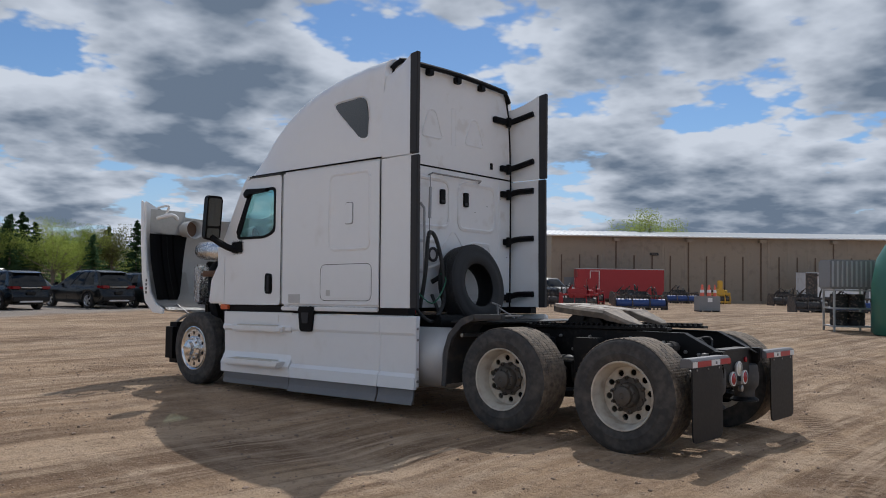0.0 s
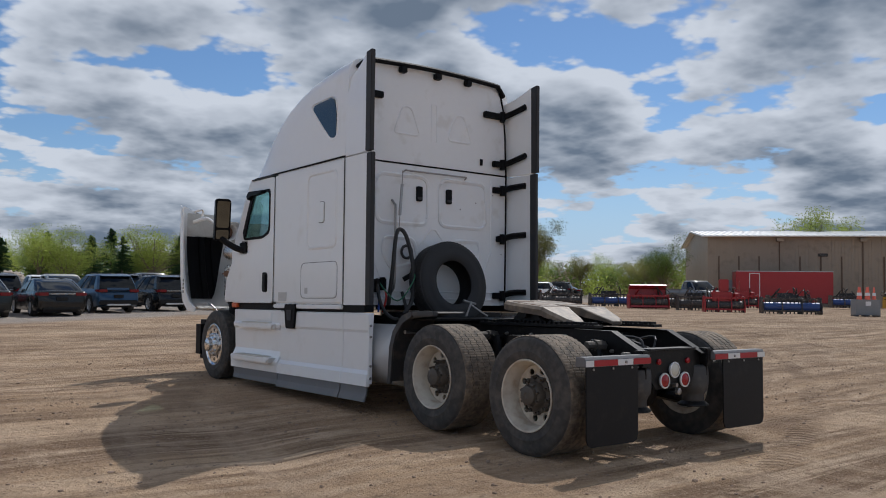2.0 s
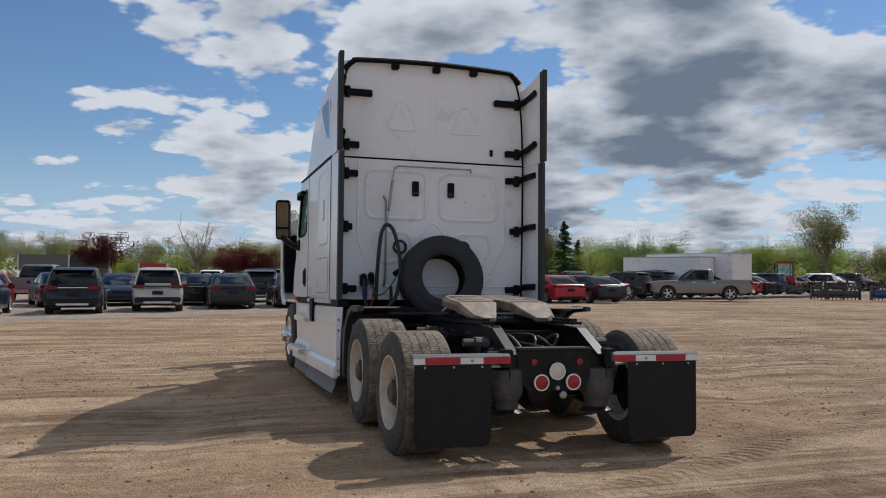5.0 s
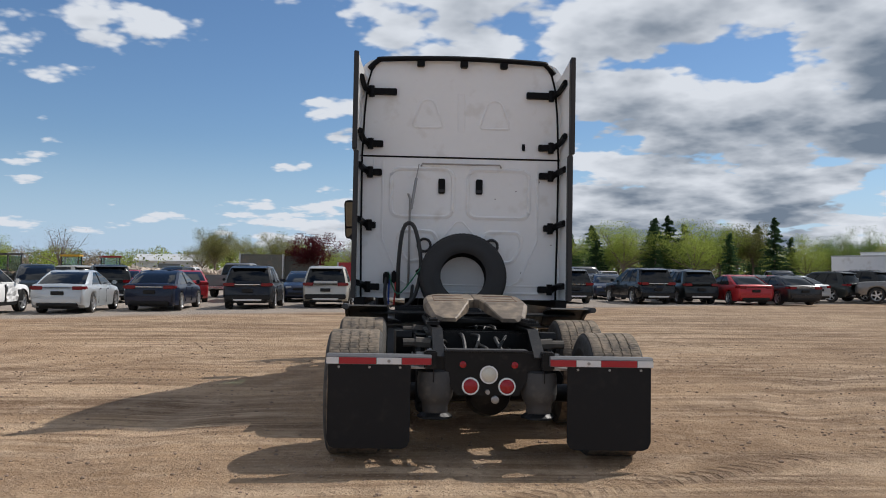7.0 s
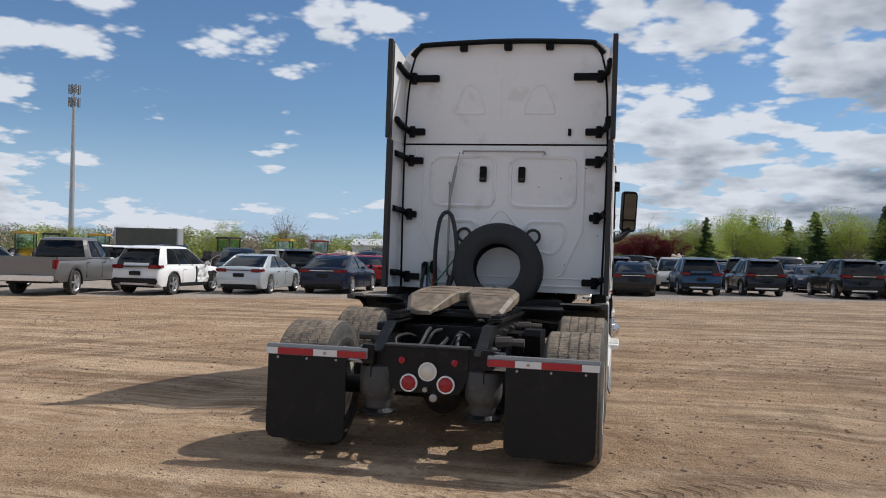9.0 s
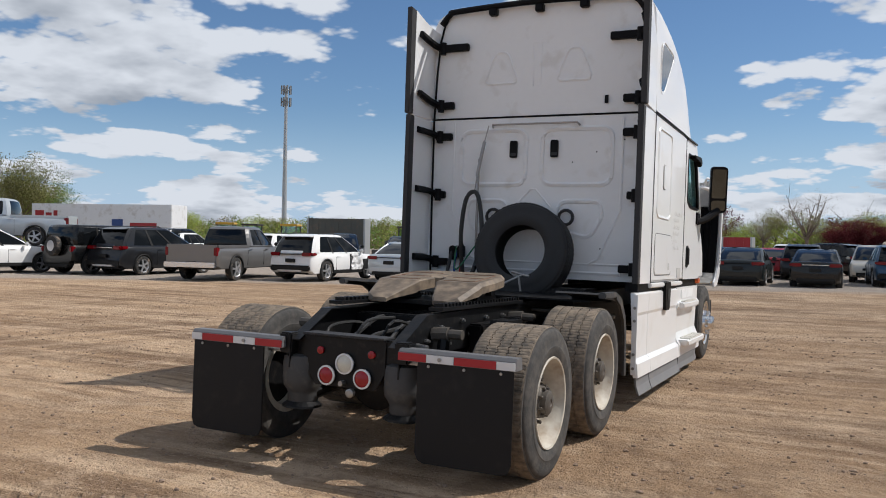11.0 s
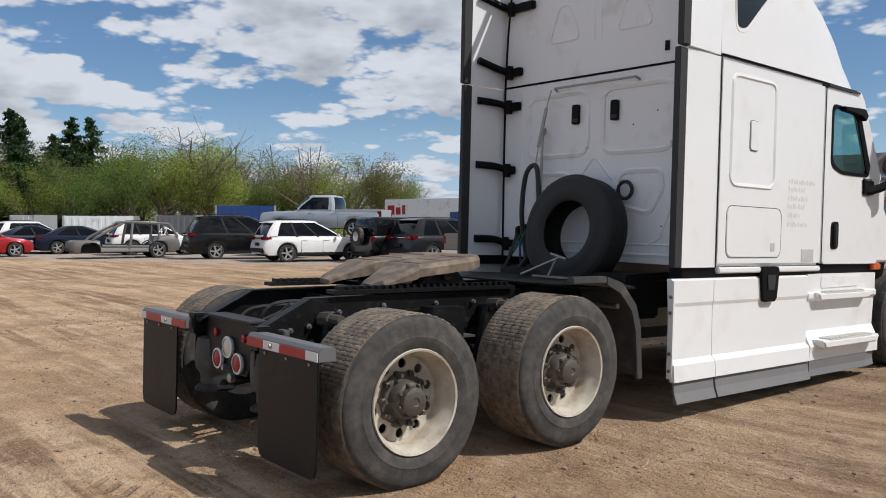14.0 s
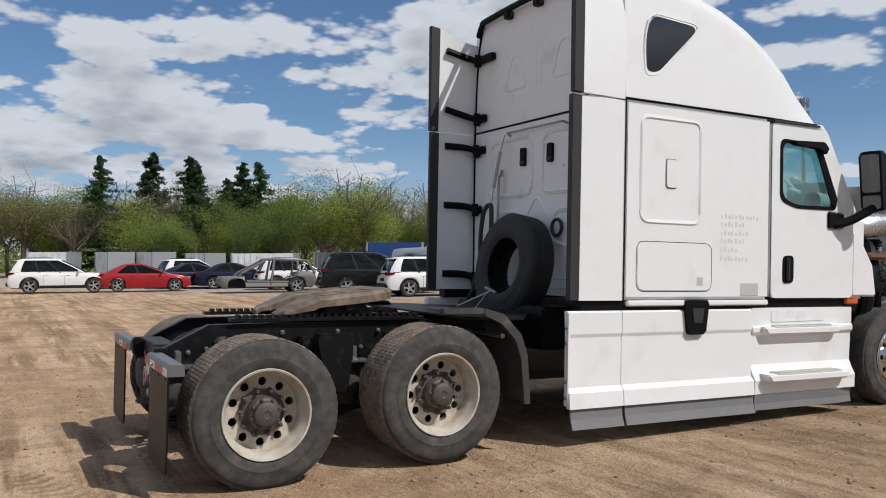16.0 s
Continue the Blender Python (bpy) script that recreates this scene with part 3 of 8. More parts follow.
def side_door(s):
    x = s * HW
    door = part("door", holed(bmesh.new(), rounded([(4.775, 1.215), (5.95, 1.215), (5.955, 1.9), (5.93, 2.1), (5.53, 2.80), (5.42, 2.86), (4.775, 2.86)], 0.06),
                              [rounded([(4.9, 2.15), (5.1, 2.085), (5.66, 2.09), (5.68, 2.2), (5.42, 2.68), (4.9, 2.7)], 0.08)], "x", x - s * 0.05, x), M["white"], truck, "white cab door")
    bm = bmesh.new()
    holed(bm, rounded([(4.88, 2.13), (5.1, 2.065), (5.68, 2.07), (5.70, 2.2), (5.43, 2.70), (4.88, 2.72)], 0.08), [rounded([(4.915, 2.165), (5.1, 2.1), (5.64, 2.105), (5.66, 2.2), (5.41, 2.665), (4.915, 2.685)], 0.08)], "x", x - s * 0.02, x + s * 0.006)
    part("window_seal", bm, M["black"], door)
    bm = bmesh.new()
    prism(bm, rounded([(4.9, 2.15), (5.1, 2.085), (5.66, 2.09), (5.68, 2.2), (5.42, 2.68), (4.9, 2.7)], 0.08), "x", x - s * 0.03, x - s * 0.025)
    part("window_glass", bm, M["cab_glass"], door, "greenish door glass")
    # handle
    bm = bmesh.new()
    prism(bm, rounded([(4.93, 1.35), (5.075, 1.36), (5.075, 1.62), (4.93, 1.61)], 0.05), "x", x, x + s * 0.008)
    part("handle_recess", bm, M["black"], door, "black handle recess")
    bm = bmesh.new()
    box(bm, min(x + s * 0.008, x + s * 0.035), max(x + s * 0.008, x + s * 0.035), 4.965, 5.005, 1.38, 1.59, bevel=0.01)
    part("handle", bm, M["edge"], door)
    # gaps round the door
    bm = bmesh.new()
    ridge(bm, [(x - s * 0.004, y, z) for y, z in [(4.768, 2.86), (4.768, 1.207), (5.96, 1.207)]], 0.0035, closed=False)
    part("door_gap", bm, M["black"], truck, "dark door gap")
    # A-pillar and rain visor over the door
    bm = bmesh.new()
    prism(bm, [(5.42, 2.9), (5.5, 2.9), (5.58, 2.82), (6.02, 2.08), (5.97, 2.03), (5.52, 2.81)], "x", x - s * 0.1, x - s * 0.01, bevel=0.008)
    part("pillar", bm, M["white"], truck)
    bm = bmesh.new()
    prism(bm, [(5.0, 2.7), (5.44, 2.72), (5.5, 2.66), (5.46, 2.6), (5.36, 2.66), (5.02, 2.66)], "x", x + s * 0.002, x + s * 0.07, bevel=0.01)
    prism(bm, [(5.36, 2.68), (5.44, 2.68), (5.69, 2.18), (5.66, 2.09), (5.6, 2.14)], "x", x + s * 0.004, x + s * 0.016)
    part("wind_deflector", bm, M["black"], door, "black window deflector")
    part("door_visor", boxes((min(x, x + s * 0.018), max(x, x + s * 0.018), 4.78, 5.42, 2.865, 2.882)), M["edge"], truck)


def windshield():
    bm = bmesh.new()
    loft(bm, [[(-1.12, 5.5, 2.86), (0, 5.62, 2.9), (1.12, 5.5, 2.86)], [(-1.15, 6.0, 2.04), (0, 6.18, 2.04), (1.15, 6.0, 2.04)]], caps=False)
    part("windshield", bm, M["cab_glass"], truck, "greenish windshield glass")
    bm = bmesh.new()
    box(bm, -1.2, 1.2, 5.96, 6.22, 1.2, 2.02, bevel=0.03)
    part("cowl", bm, M["white"], truck)
    for s in (-1, 1):
        bm = bmesh.new()
        prism(bm, [(5.965, 1.225), (6.36, 1.225), (6.3, 1.55), (6.13, 1.75), (6.02, 1.85), (5.965, 1.9)], "x", s * 1.05, s * 1.235, bevel=0.02)
        part("cowl_side", bm, M["white"], truck)
        part("amber_marker", boxes((min(s * 1.2, s * 1.256), max(s * 1.2, s * 1.256), 5.86, 6.04, 1.15, 1.215), bevel=0.01), M["amber"], truck, "amber side marker")


def mirror(s):
    bm = bmesh.new()
    prism(bm, rounded([(-0.105, 2.06), (0.105, 2.06), (0.105, 2.65), (-0.105, 2.65)], 0.05), "y", 0, 0.13, bevel=0.02)
    bmesh.ops.transform(bm, matrix=pose(s * 1.47, 5.9, 0, 0, 0, s * 14) @ pose(0, 0, 2.4, 9) @ pose(0, 0, -2.4), verts=bm.verts)
    head = part("mirror_head", bm, M["black"], truck, smooth=True)
    for z0, z1 in ((2.25, 2.62), (2.09, 2.22)):
        bm = bmesh.new()
        prism(bm, rounded([(-0.085, z0), (0.085, z0), (0.085, z1), (-0.085, z1)], 0.03), "y", -0.004, 0.004)
        bmesh.ops.transform(bm, matrix=pose(s * 1.47, 5.9, 0, 0, 0, s * 14) @ pose(0, 0, 2.4, 9) @ pose(0, 0, -2.4), verts=bm.verts)
        part("mirror_glass", bm, M["mirror"], head, "mirror glass")
    bm = bmesh.new()
    tube(bm, [(s * 1.24, 5.66, 1.93), (s * 1.34, 5.8, 1.98), (s * 1.46, 5.96, 2.1)], 0.045)
    box(bm, min(s * 1.22, s * 1.27), max(s * 1.22, s * 1.27), 5.55, 5.8, 1.88, 2.06, bevel=0.02)
    part("mirror_arm", bm, M["black"], truck, smooth=True)


def rear_wall():
    y = CAB_BACK
    W = M["white_inner"]
    part("rear_wall", boxes((-1.2, 1.2, y - 0.012, y - 0.002, 1.2, 2.875)), W, truck)
    part("wall_seam", boxes((-1.17, 1.17, y - 0.016, y - 0.004, 2.876, 2.895)), M["black"], truck)
    # upper wall, rounded at the top
    up = [(-1.2, 2.897), (1.2, 2.897), (1.165, 3.75), (1.13, 3.92), (1.0, 4.02), (0.5, 4.05), (0, 4.06), (-0.5, 4.05), (-1.0, 4.02), (-1.13, 3.92), (-1.165, 3.75)]
    bm = bmesh.new()
    prism(bm, up, "y", y - 0.012, y - 0.001)
    part("upper_wall", bm, W, truck)

    def bead(pts, r, closed=True, name="pressed_panel"):
        bm = bmesh.new()
        ridge(bm, [(px, y - 0.012 + r * 0.75, pz) for px, pz in pts], r * 1.9, closed)
        part(name, bm, W, truck, smooth=True)
    for s in (-1, 1):
        bead(rounded([(s * 0.09, 2.17), (s * 0.83, 2.17), (s * 0.83, 2.745), (s * 0.09, 2.745)], 0.12), 0.016)
        bead(rounded([(s * 0.6, 3.245), (s * 0.21, 3.245), (s * 0.34, 3.58), (s * 0.47, 3.58)], 0.07), 0.009)
        bead([(s * 0.93, 2.84), (s * 0.93, 1.9), (s * 0.72, 1.42), (s * 0.62, 1.36)], 0.01, False)
        bead(rounded([(s * 0.22, 1.72), (s * 0.3, 2.0), (s * 0.72, 2.0), (s * 0.75, 1.85), (s * 0.62, 1.62)], 0.09), 0.016)
        bead([(s * 1.04, 2.84), (s * 1.04, 2.74), (s * 0.94, 2.74)], 0.006, False)
        # black wall vents
        bm = bmesh.new()
        prism(bm, rounded([(s * 0.185, 2.45), (s * 0.265, 2.45), (s * 0.265, 2.63), (s * 0.185, 2.63)], 0.02), "y", y - 0.04, y - 0.01)
        vent = part("wall_vent", bm, M["black"], truck, "black cab vent flap")
        part("vent_lip", boxes((min(s * 0.19, s * 0.26), max(s * 0.19, s * 0.26), y - 0.047, y - 0.04, 2.47, 2.5)), M["edge"], vent)
    bead([(-0.2, 1.93), (-0.03, 2.12), (0.03, 2.12), (0.2, 1.93)], 0.008, False)
    bead([(-0.04, 3.2), (-0.04, 3.66), (0.04, 3.66), (0.04, 3.2)], 0.005, False)
    bead([(-0.95, 1.36), (0.95, 1.36)], 0.008, False)
    bead([(-0.95, 1.27), (0.95, 1.27)], 0.012, False)
    # tie bar, spring and coat-hook pole
    bm = bmesh.new()
    tube(bm, [(-0.47, y - 0.02, 2.78), (-0.46, y - 0.07, 2.8), (0.47, y - 0.07, 2.8), (0.485, y - 0.02, 2.78)], 0.011, smooth=1)
    part("tie_bar", bm, M["steel"], truck, smooth=True)
    bm = bmesh.new()
    tube(bm, [(-0.5, y - 0.07, 2.79), (-0.53, y - 0.1, 2.62)], 0.006, smooth=1)
    tube(bm, [(-0.53, y - 0.1, 2.62), (-0.585, y - 0.14, 2.25)], 0.018, smooth=1)
    tube(bm, [(-0.585, y - 0.14, 2.25), (-0.6, y - 0.15, 2.1)], 0.006, smooth=1)
    part("hose_spring", bm, M["steel"], truck)
    bm = bmesh.new()
    tube(bm, [(-0.62, y - 0.02, 2.44), (-0.6, y - 0.05, 2.38), (-0.6, y - 0.07, 2.3), (-0.6, y - 0.07, 1.5), (-0.61, y - 0.02, 1.36)], 0.014, smooth=3)
    part("hose_pole", bm, M["steel"], truck, smooth=True)
    # small wall fixings and two eye rings beside the spare
    part("wall_clip", boxes((0.735, 0.77, y - 0.03, y - 0.01, 2.99, 3.07)), M["black"], truck)
    for sx in (-0.42, 0.38):
        bm = bmesh.new()
        tube(bm, [(sx + 0.075 * math.cos(t), y - 0.05, 1.83 + 0.075 * math.sin(t)) for t in np.linspace(0, 2 * math.pi, 15)], 0.017, smooth=1)
        part("eye_ring", bm, M["edge"], truck, smooth=True)
    for px, pz in ((0.42, 2.4), (0.67, 2.5), (0.74, 1.52), (1.1, 1.86), (0.95, 2.62)):
        bm = bmesh.new()
        lathe(bm, [(0.007, y - 0.016), (0.007, y - 0.01)], "y", 8, pose(px, 0, pz))
        part("rivet", bm, M["black"], truck)
    # dark trim over the roof edge with its tabs
    bm = bmesh.new()
    tube(bm, [(-1.12, y - 0.03, 3.93), (-1.02, y - 0.05, 4.02), (-0.9, y - 0.06, 4.05), (0, y - 0.07, 4.075), (0.9, y - 0.06, 4.05), (1.02, y - 0.05, 4.02), (1.12, y - 0.03, 3.93)], 0.032)
    part("roof_trim", bm, M["black"], truck, smooth=True)
    for px in (-0.5, 0.02, 0.5):
        part("trim_tab", boxes((px - 0.045, px + 0.045, y - 0.09, y - 0.012, 3.97, 4.05), bevel=0.01), M["black"], truck)


def side_fairing(s):
    """Upper and lower side extender behind the cab, with dark rubber edges."""
    for z0, z1, top in ((1.2, 2.868, False), (2.882, 3.99, True)):
        n = 6
        secs = []
        for k in range(n + 1):
            t = k / n
            y = CAB_BACK - (CAB_BACK - FAIR_BACK - 0.1) * t
            xo = HW - 0.004 + (0.02 if top else 0.0) * t
            if top:
                zz = z1 - 0.16 + 0.155 * t ** 1.6
                sec = [(s * xo, y, z0), (s * (xo - 0.005), y, zz - 0.3 + 0.3 * t), (s * (xo - 0.06 * (1 - t) - 0.01), y, zz), (s * (xo - 0.06 * (1 - t) - 0.05), y, zz), (s * (xo - 0.05), y, zz - 0.3), (s * (xo - 0.045), y, z0)]
            else:
                sec = [(s * xo, y, z0), (s * xo, y, z1 * 0.5 + z0 * 0.5), (s * xo, y, z1), (s * (xo - 0.045), y, z1), (s * (xo - 0.045), y, z0 * 0.5 + z1 * 0.5), (s * (xo - 0.045), y, z0)]
            secs.append(sec)
        bm = bmesh.new()
        loft(bm, secs, close=True)
        f = part("side_fairing", bm, M["white"], truck, "white side fairing panel", smooth=True)
        bm = bmesh.new()
        xe = HW + (0.016 if top else -0.004)
        prism(bm, [(FAIR_BACK + 0.1, z0), (FAIR_BACK, z0), (FAIR_BACK - (0.01 if top else 0.0), z1 + (0.01 if top else 0)), (FAIR_BACK + 0.1, z1 - 0.005)], "x", s * (xe - 0.05), s * (xe + 0.004), bevel=0.006)
        part("rubber_edge", bm, M["edge"], f, "dark rubber edge strip")
    # black hinge brackets between cab wall and fairing
    for z, reach in ((3.66, 0.78), (3.03, 0.93), (2.69, 0.94), (2.06, 1.0), (1.33, 0.94)):
        bm = bmesh.new()
        box(bm, min(s * reach, s * 1.13), max(s * reach, s * 1.13), 2.925, 2.985, z - 0.042, z + 0.036, bevel=0.008)
        tube(bm, [(s * 1.1, 2.95, z), (s * 1.165, 2.86, z + 0.035), (s * 1.19, 2.62, z + (0.09 if z > 2.9 else 0.04))], 0.038, seg=6)
        lathe(bm, [(0.035, z - 0.07), (0.035, z + 0.06)], "z", 10, pose(s * 1.08, 2.94, 0))
        part("hinge_bracket", bm, M["black"], truck)
    bm = bmesh.new()
    tube(bm, [(s * 1.16, 2.985, 1.2), (s * 1.18, 2.985, 2.88), (s * 1.13, 2.985, 3.75), (s * 1.05, 2.975, 3.97)], 0.012, smooth=2)
    part("seal_strip", bm, M["black"], truck)


def skirt(s):
    """Aero skirt in three panels with steps, recess handle and a grey rubber strip."""
    for y0, y1 in ((2.45, 3.0), (3.008, 4.54)):
        prof = [(1.115, 1.225), (1.1, 1.245), (0.93, 1.245), (0.9, 1.235), (0.5, 1.24), (0.46, 1.275), (0.335, 1.285), (0.335, 1.24), (1.115, 1.19)]
        bm = bmesh.new()
        loft(bm, [[(s * px, y, pz) for pz, px in prof] for y in (y0, y1)], close=True)
        panel = part("skirt_panel", bm, M["white"], truck, "white lower side skirt panel")
        bm = bmesh.new()
        loft(bm, [[(s * px, y, pz) for pz, px in ((0.337, 1.262), (0.25, 1.272), (0.172, 1.3), (0.17, 1.285), (0.25, 1.255), (0.337, 1.245))] for y in (y0 + 0.02, y1)], close=True)
        part("skirt_strip", bm, M["grey_skirt"], truck, "grey rubber ground strip")
    # rear flange with bolts
    part("skirt_flange", boxes((min(s * 1.215, s * 1.262), max(s * 1.215, s * 1.262), 2.44, 2.458, 0.36, 1.1)), M["white_inner"], truck)
    for z in (0.42, 0.55, 0.86, 0.98):
        bm = bmesh.new()
        lathe(bm, [(0.014, 2.43), (0.014, 2.442)], "y", 8, pose(s * 1.238, 0, z))
        part("bolt", bm, M["steel"], truck)
    # front step panel
    prof = [(1.13, 1.2), (1.12, 1.235), (0.96, 1.235), (0.94, 1.25), (0.9, 1.25), (0.87, 1.225), (0.6, 1.215), (0.52, 1.25), (0.46, 1.285), (0.42, 1.28), (0.335, 1.28), (0.335, 1.2)]
    bm = bmesh.new()
    loft(bm, [[(s * px, y, pz) for pz, px in prof] for y in (4.55, 5.6, 5.96)], close=True)
    part("step_panel", bm, M["white"], truck, "white step panel with two foot steps")
    bm = bmesh.new()
    loft(bm, [[(s * (px - (0.03 if y > 5.8 else 0)), y, pz) for pz, px in ((0.337, 1.275), (0.25, 1.272), (0.19, 1.285), (0.188, 1.27), (0.25, 1.255), (0.337, 1.24))] for y in (4.552, 5.7, 5.94)], close=True)
    part("skirt_strip", bm, M["grey_skirt"], truck, "grey rubber ground strip")
    for z, y0, y1, out in ((0.95, 4.7, 5.7, 1.3), (0.52, 4.68, 5.75, 1.37)):
        bm = bmesh.new()
        prism(bm, [(y0, z - 0.075), (y1, z - 0.075), (y1 + 0.06, z), (y0 - 0.06, z)], "x", s * 1.2, s * out, bevel=0.015)
        st = part("step", bm, M["white"], truck, smooth=False)
        part("step_tread", boxes((min(s * 1.24, s * (out - 0.01)), max(s * 1.24, s * (out - 0.01)), y0 + 0.1, y1 - 0.1, z - 0.003, z + 0.008), *[(min(s * 1.24, s * (out - 0.01)), max(s * 1.24, s * (out - 0.01)), y0 + 0.1 + k * (y1 - y0 - 0.2) / 26, y0 + 0.1 + k * (y1 - y0 - 0.2) / 26 + 0.016, z + 0.008, z + 0.015) for k in range(26)]), M["step"], st, "ribbed step tread")
    bm = bmesh.new()
    prism(bm, rounded([(4.8, 0.99), (5.55, 1.0), (5.62, 1.1), (4.8, 1.1)], 0.03), "x", s * 1.236, s * 1.242)
    part("toe_recess", bm, M["white_inner"], truck)
    # recess handle, filler neck black
    bm = bmesh.new()
    fy = 0.0 if s > 0 else 0.42
    prism(bm, rounded([(3.72 + fy, 0.9), (3.93 + fy, 0.9), (3.97 + fy, 1.2), (3.68 + fy, 1.2)], 0.03), "x", s * 1.235, s * 1.275, bevel=0.01)
    hd = part("filler_recess", bm, M["black"], truck, "black filler recess in the skirt")
    bm = bmesh.new()
    prism(bm, [(3.78 + fy, 1.0), (3.88 + fy, 1.0), (3.9 + fy, 1.13), (3.76 + fy, 1.13)], "x", s * 1.276, s * 1.283, bevel=0.006)
    part("filler_cap", bm, M["edge"], hd)
    # gap above the skirt, sill
    part("sill", boxes((min(s * 1.1, s * 1.22), max(s * 1.1, s * 1.22), 2.6, 5.95, 1.12, 1.205)), M["black"], truck)
    part("sill_lip", boxes((min(s * 1.2, s * 1.258), max(s * 1.2, s * 1.258), 3.05, 4.74, 1.15, 1.2), bevel=0.01), M["white"], truck)
    # fuel tank behind the skirt
    if s > 0:
        return
    bm = bmesh.new()
    lathe(bm, [(0.02, 2.12), (0.2, 2.13), (0.29, 2.17), (0.325, 2.25), (0.33, 2.3), (0.33, 4.4), (0.3, 4.45)], "y", 28, pose(s * 0.86, 0, 0.66))
    part("fuel_tank", bm, M["alu_tank"], truck, "dull aluminium fuel tank", smooth=True)


M["lining"] = material("silver heat lining", (0.42, 0.42, 0.41), 0.35, metal=0.4, var=0.2, scale=5, fine=9, bump=0.12)
M["ghost"] = material("faded lettering", (0.66, 0.66, 0.655), 0.5, var=0.06)
M["mirror"] = material("mirror", (0.1, 0.112, 0.116), 0.02, metal=1.0, var=0.0)
sleeper()
mirrored(side_panels)
mirrored(side_door)
windshield()
mirrored(mirror)
rear_wall()
mirrored(side_fairing)
mirrored(skirt)


def tyre_mesh(R, w, rim_r, blocks=60, ribs=5, spare_look=False):
    """A tyre round the x axis from 0 (outer face) to -w, with blocks on the tread."""
    bm = bmesh.new()
    side = [(rim_r, -0.02), (rim_r + 0.02, -0.005), (rim_r + 0.06, 0.006), (R * 0.74, 0.008), (R * 0.755, 0.003), (R * 0.84, 0.006), (R * 0.92, -0.004), (R * 0.955, -0.014), (R * 0.962, -0.022), (R * 0.985, -0.026)]
    cols = [(R - 0.004, -0.035)]
    x = -0.035
    step = (w - 0.07) / ribs
    for k in range(ribs):
        cols += [(R, x - 0.002), (R, x - step + 0.005)]
        if k < ribs - 1:
            cols += [(R - 0.011, x - step + 0.003), (R - 0.011, x - step)]
        x -= step
    cols.append((R - 0.004, -w + 0.033))
    other = [(r, -w - h) for r, h in side[::-1]]
    prof = side + cols + other
    n0, n1 = len(side), len(side) + len(cols)
    seg = blocks * 10
    rings = []
    for j, (r, h) in enumerate(prof):
        ring = []
        for i in range(seg):
            rr, sh = r, 0
            if n0 < j < n1 - 1 and r > R - 0.005:
                if (i + (j // 2) * 5) % 10 == 0:
                    rr = r - 0.005
            t = 2 * math.pi * i / seg
            if n0 < j < n1 - 1:
                sh = 0.005 * (1 if (i // 5) % 2 else -1)
            ring.append(bm.verts.new((h + sh, rr * math.cos(t), rr * math.sin(t))))
        rings.append(ring)
    for j, (a, b) in enumerate(zip(rings, rings[1:])):
        for i in range(seg):
            f = bm.faces.new((a[i], a[(i + 1) % seg], b[(i + 1) % seg], b[i]))
            block = n0 - 1 <= j < n1
            if n0 <= j < n1 - 1 and max(prof[j][0], prof[j + 1][0]) < R - 0.008:
                block = spare_look
            f.material_index = 1 if block else 0
    return bm


def circle(cx, cy, r, n=12):
    return [(cx + r * math.cos(2 * math.pi * i / n), cy + r * math.sin(2 * math.pi * i / n)) for i in range(n)]


def drive_wheel():
    wheel = part("wheel", tyre_mesh(0.505, 0.44, 0.292), M["tyre"], truck, "wide single drive tyre on a dusty wheel", smooth=True)
    wheel.data.materials.append(M["tread"])
    bm = bmesh.new()
    lathe(bm, [(0.296, -0.02), (0.306, -0.004), (0.302, 0.004), (0.29, 0.0), (0.282, -0.03), (0.262, -0.06), (0.252, -0.15), (0.248, -0.42), (0.30, -0.43)], "x", 48, closed=False)
    rim = part("rim", bm, M["rim"], wheel, "dusty cream painted rim", smooth=True)
    bm = bmesh.new()
    holed(bm, circle(0, 0, 0.252, 40), [circle(0.203 * math.cos(a), 0.203 * math.sin(a), 0.029) for a in [2 * math.pi * k / 10 for k in range(10)]], "x", -0.165, -0.15)
    part("wheel_disc", bm, M["rim"], wheel, "dusty disc with ten hand holes")
    bm = bmesh.new()
    lathe(bm, [(0.25, -0.3), (0.25, -0.29)], "x", 24)
    part("brake_drum", bm, M["frame"], wheel)
    bm = bmesh.new()
    lathe(bm, [(0.155, -0.15), (0.155, -0.13), (0.115, -0.12), (0.105, -0.06), (0.1, -0.055), (0.085, -0.05), (0.08, -0.015), (0.06, -0.005), (0.025, -0.003), (0.02, -0.008)], "x", 24)
    hub = part("hub", bm, M["hub"], wheel, "dusty grey axle hub", smooth=True)
    for k in range(10):
        a = 2 * math.pi * (k + 0.5) / 10
        bm = bmesh.new()
        lathe(bm, [(0.02, -0.15), (0.02, -0.11), (0.012, -0.105), (0.012, -0.08)], "x", 6, pose(0, 0.15 * math.cos(a), 0.15 * math.sin(a)))
        part("lug_nut", bm, M["hub"], wheel)
    for k in range(8):
        a = 2 * math.pi * k / 8
        bm = bmesh.new()
        lathe(bm, [(0.011, -0.06), (0.011, -0.035), (0.006, -0.03)], "x", 6, pose(0, 0.095 * math.cos(a), 0.095 * math.sin(a)))
        part("hub_bolt", bm, M["hub"], wheel)
    return wheel


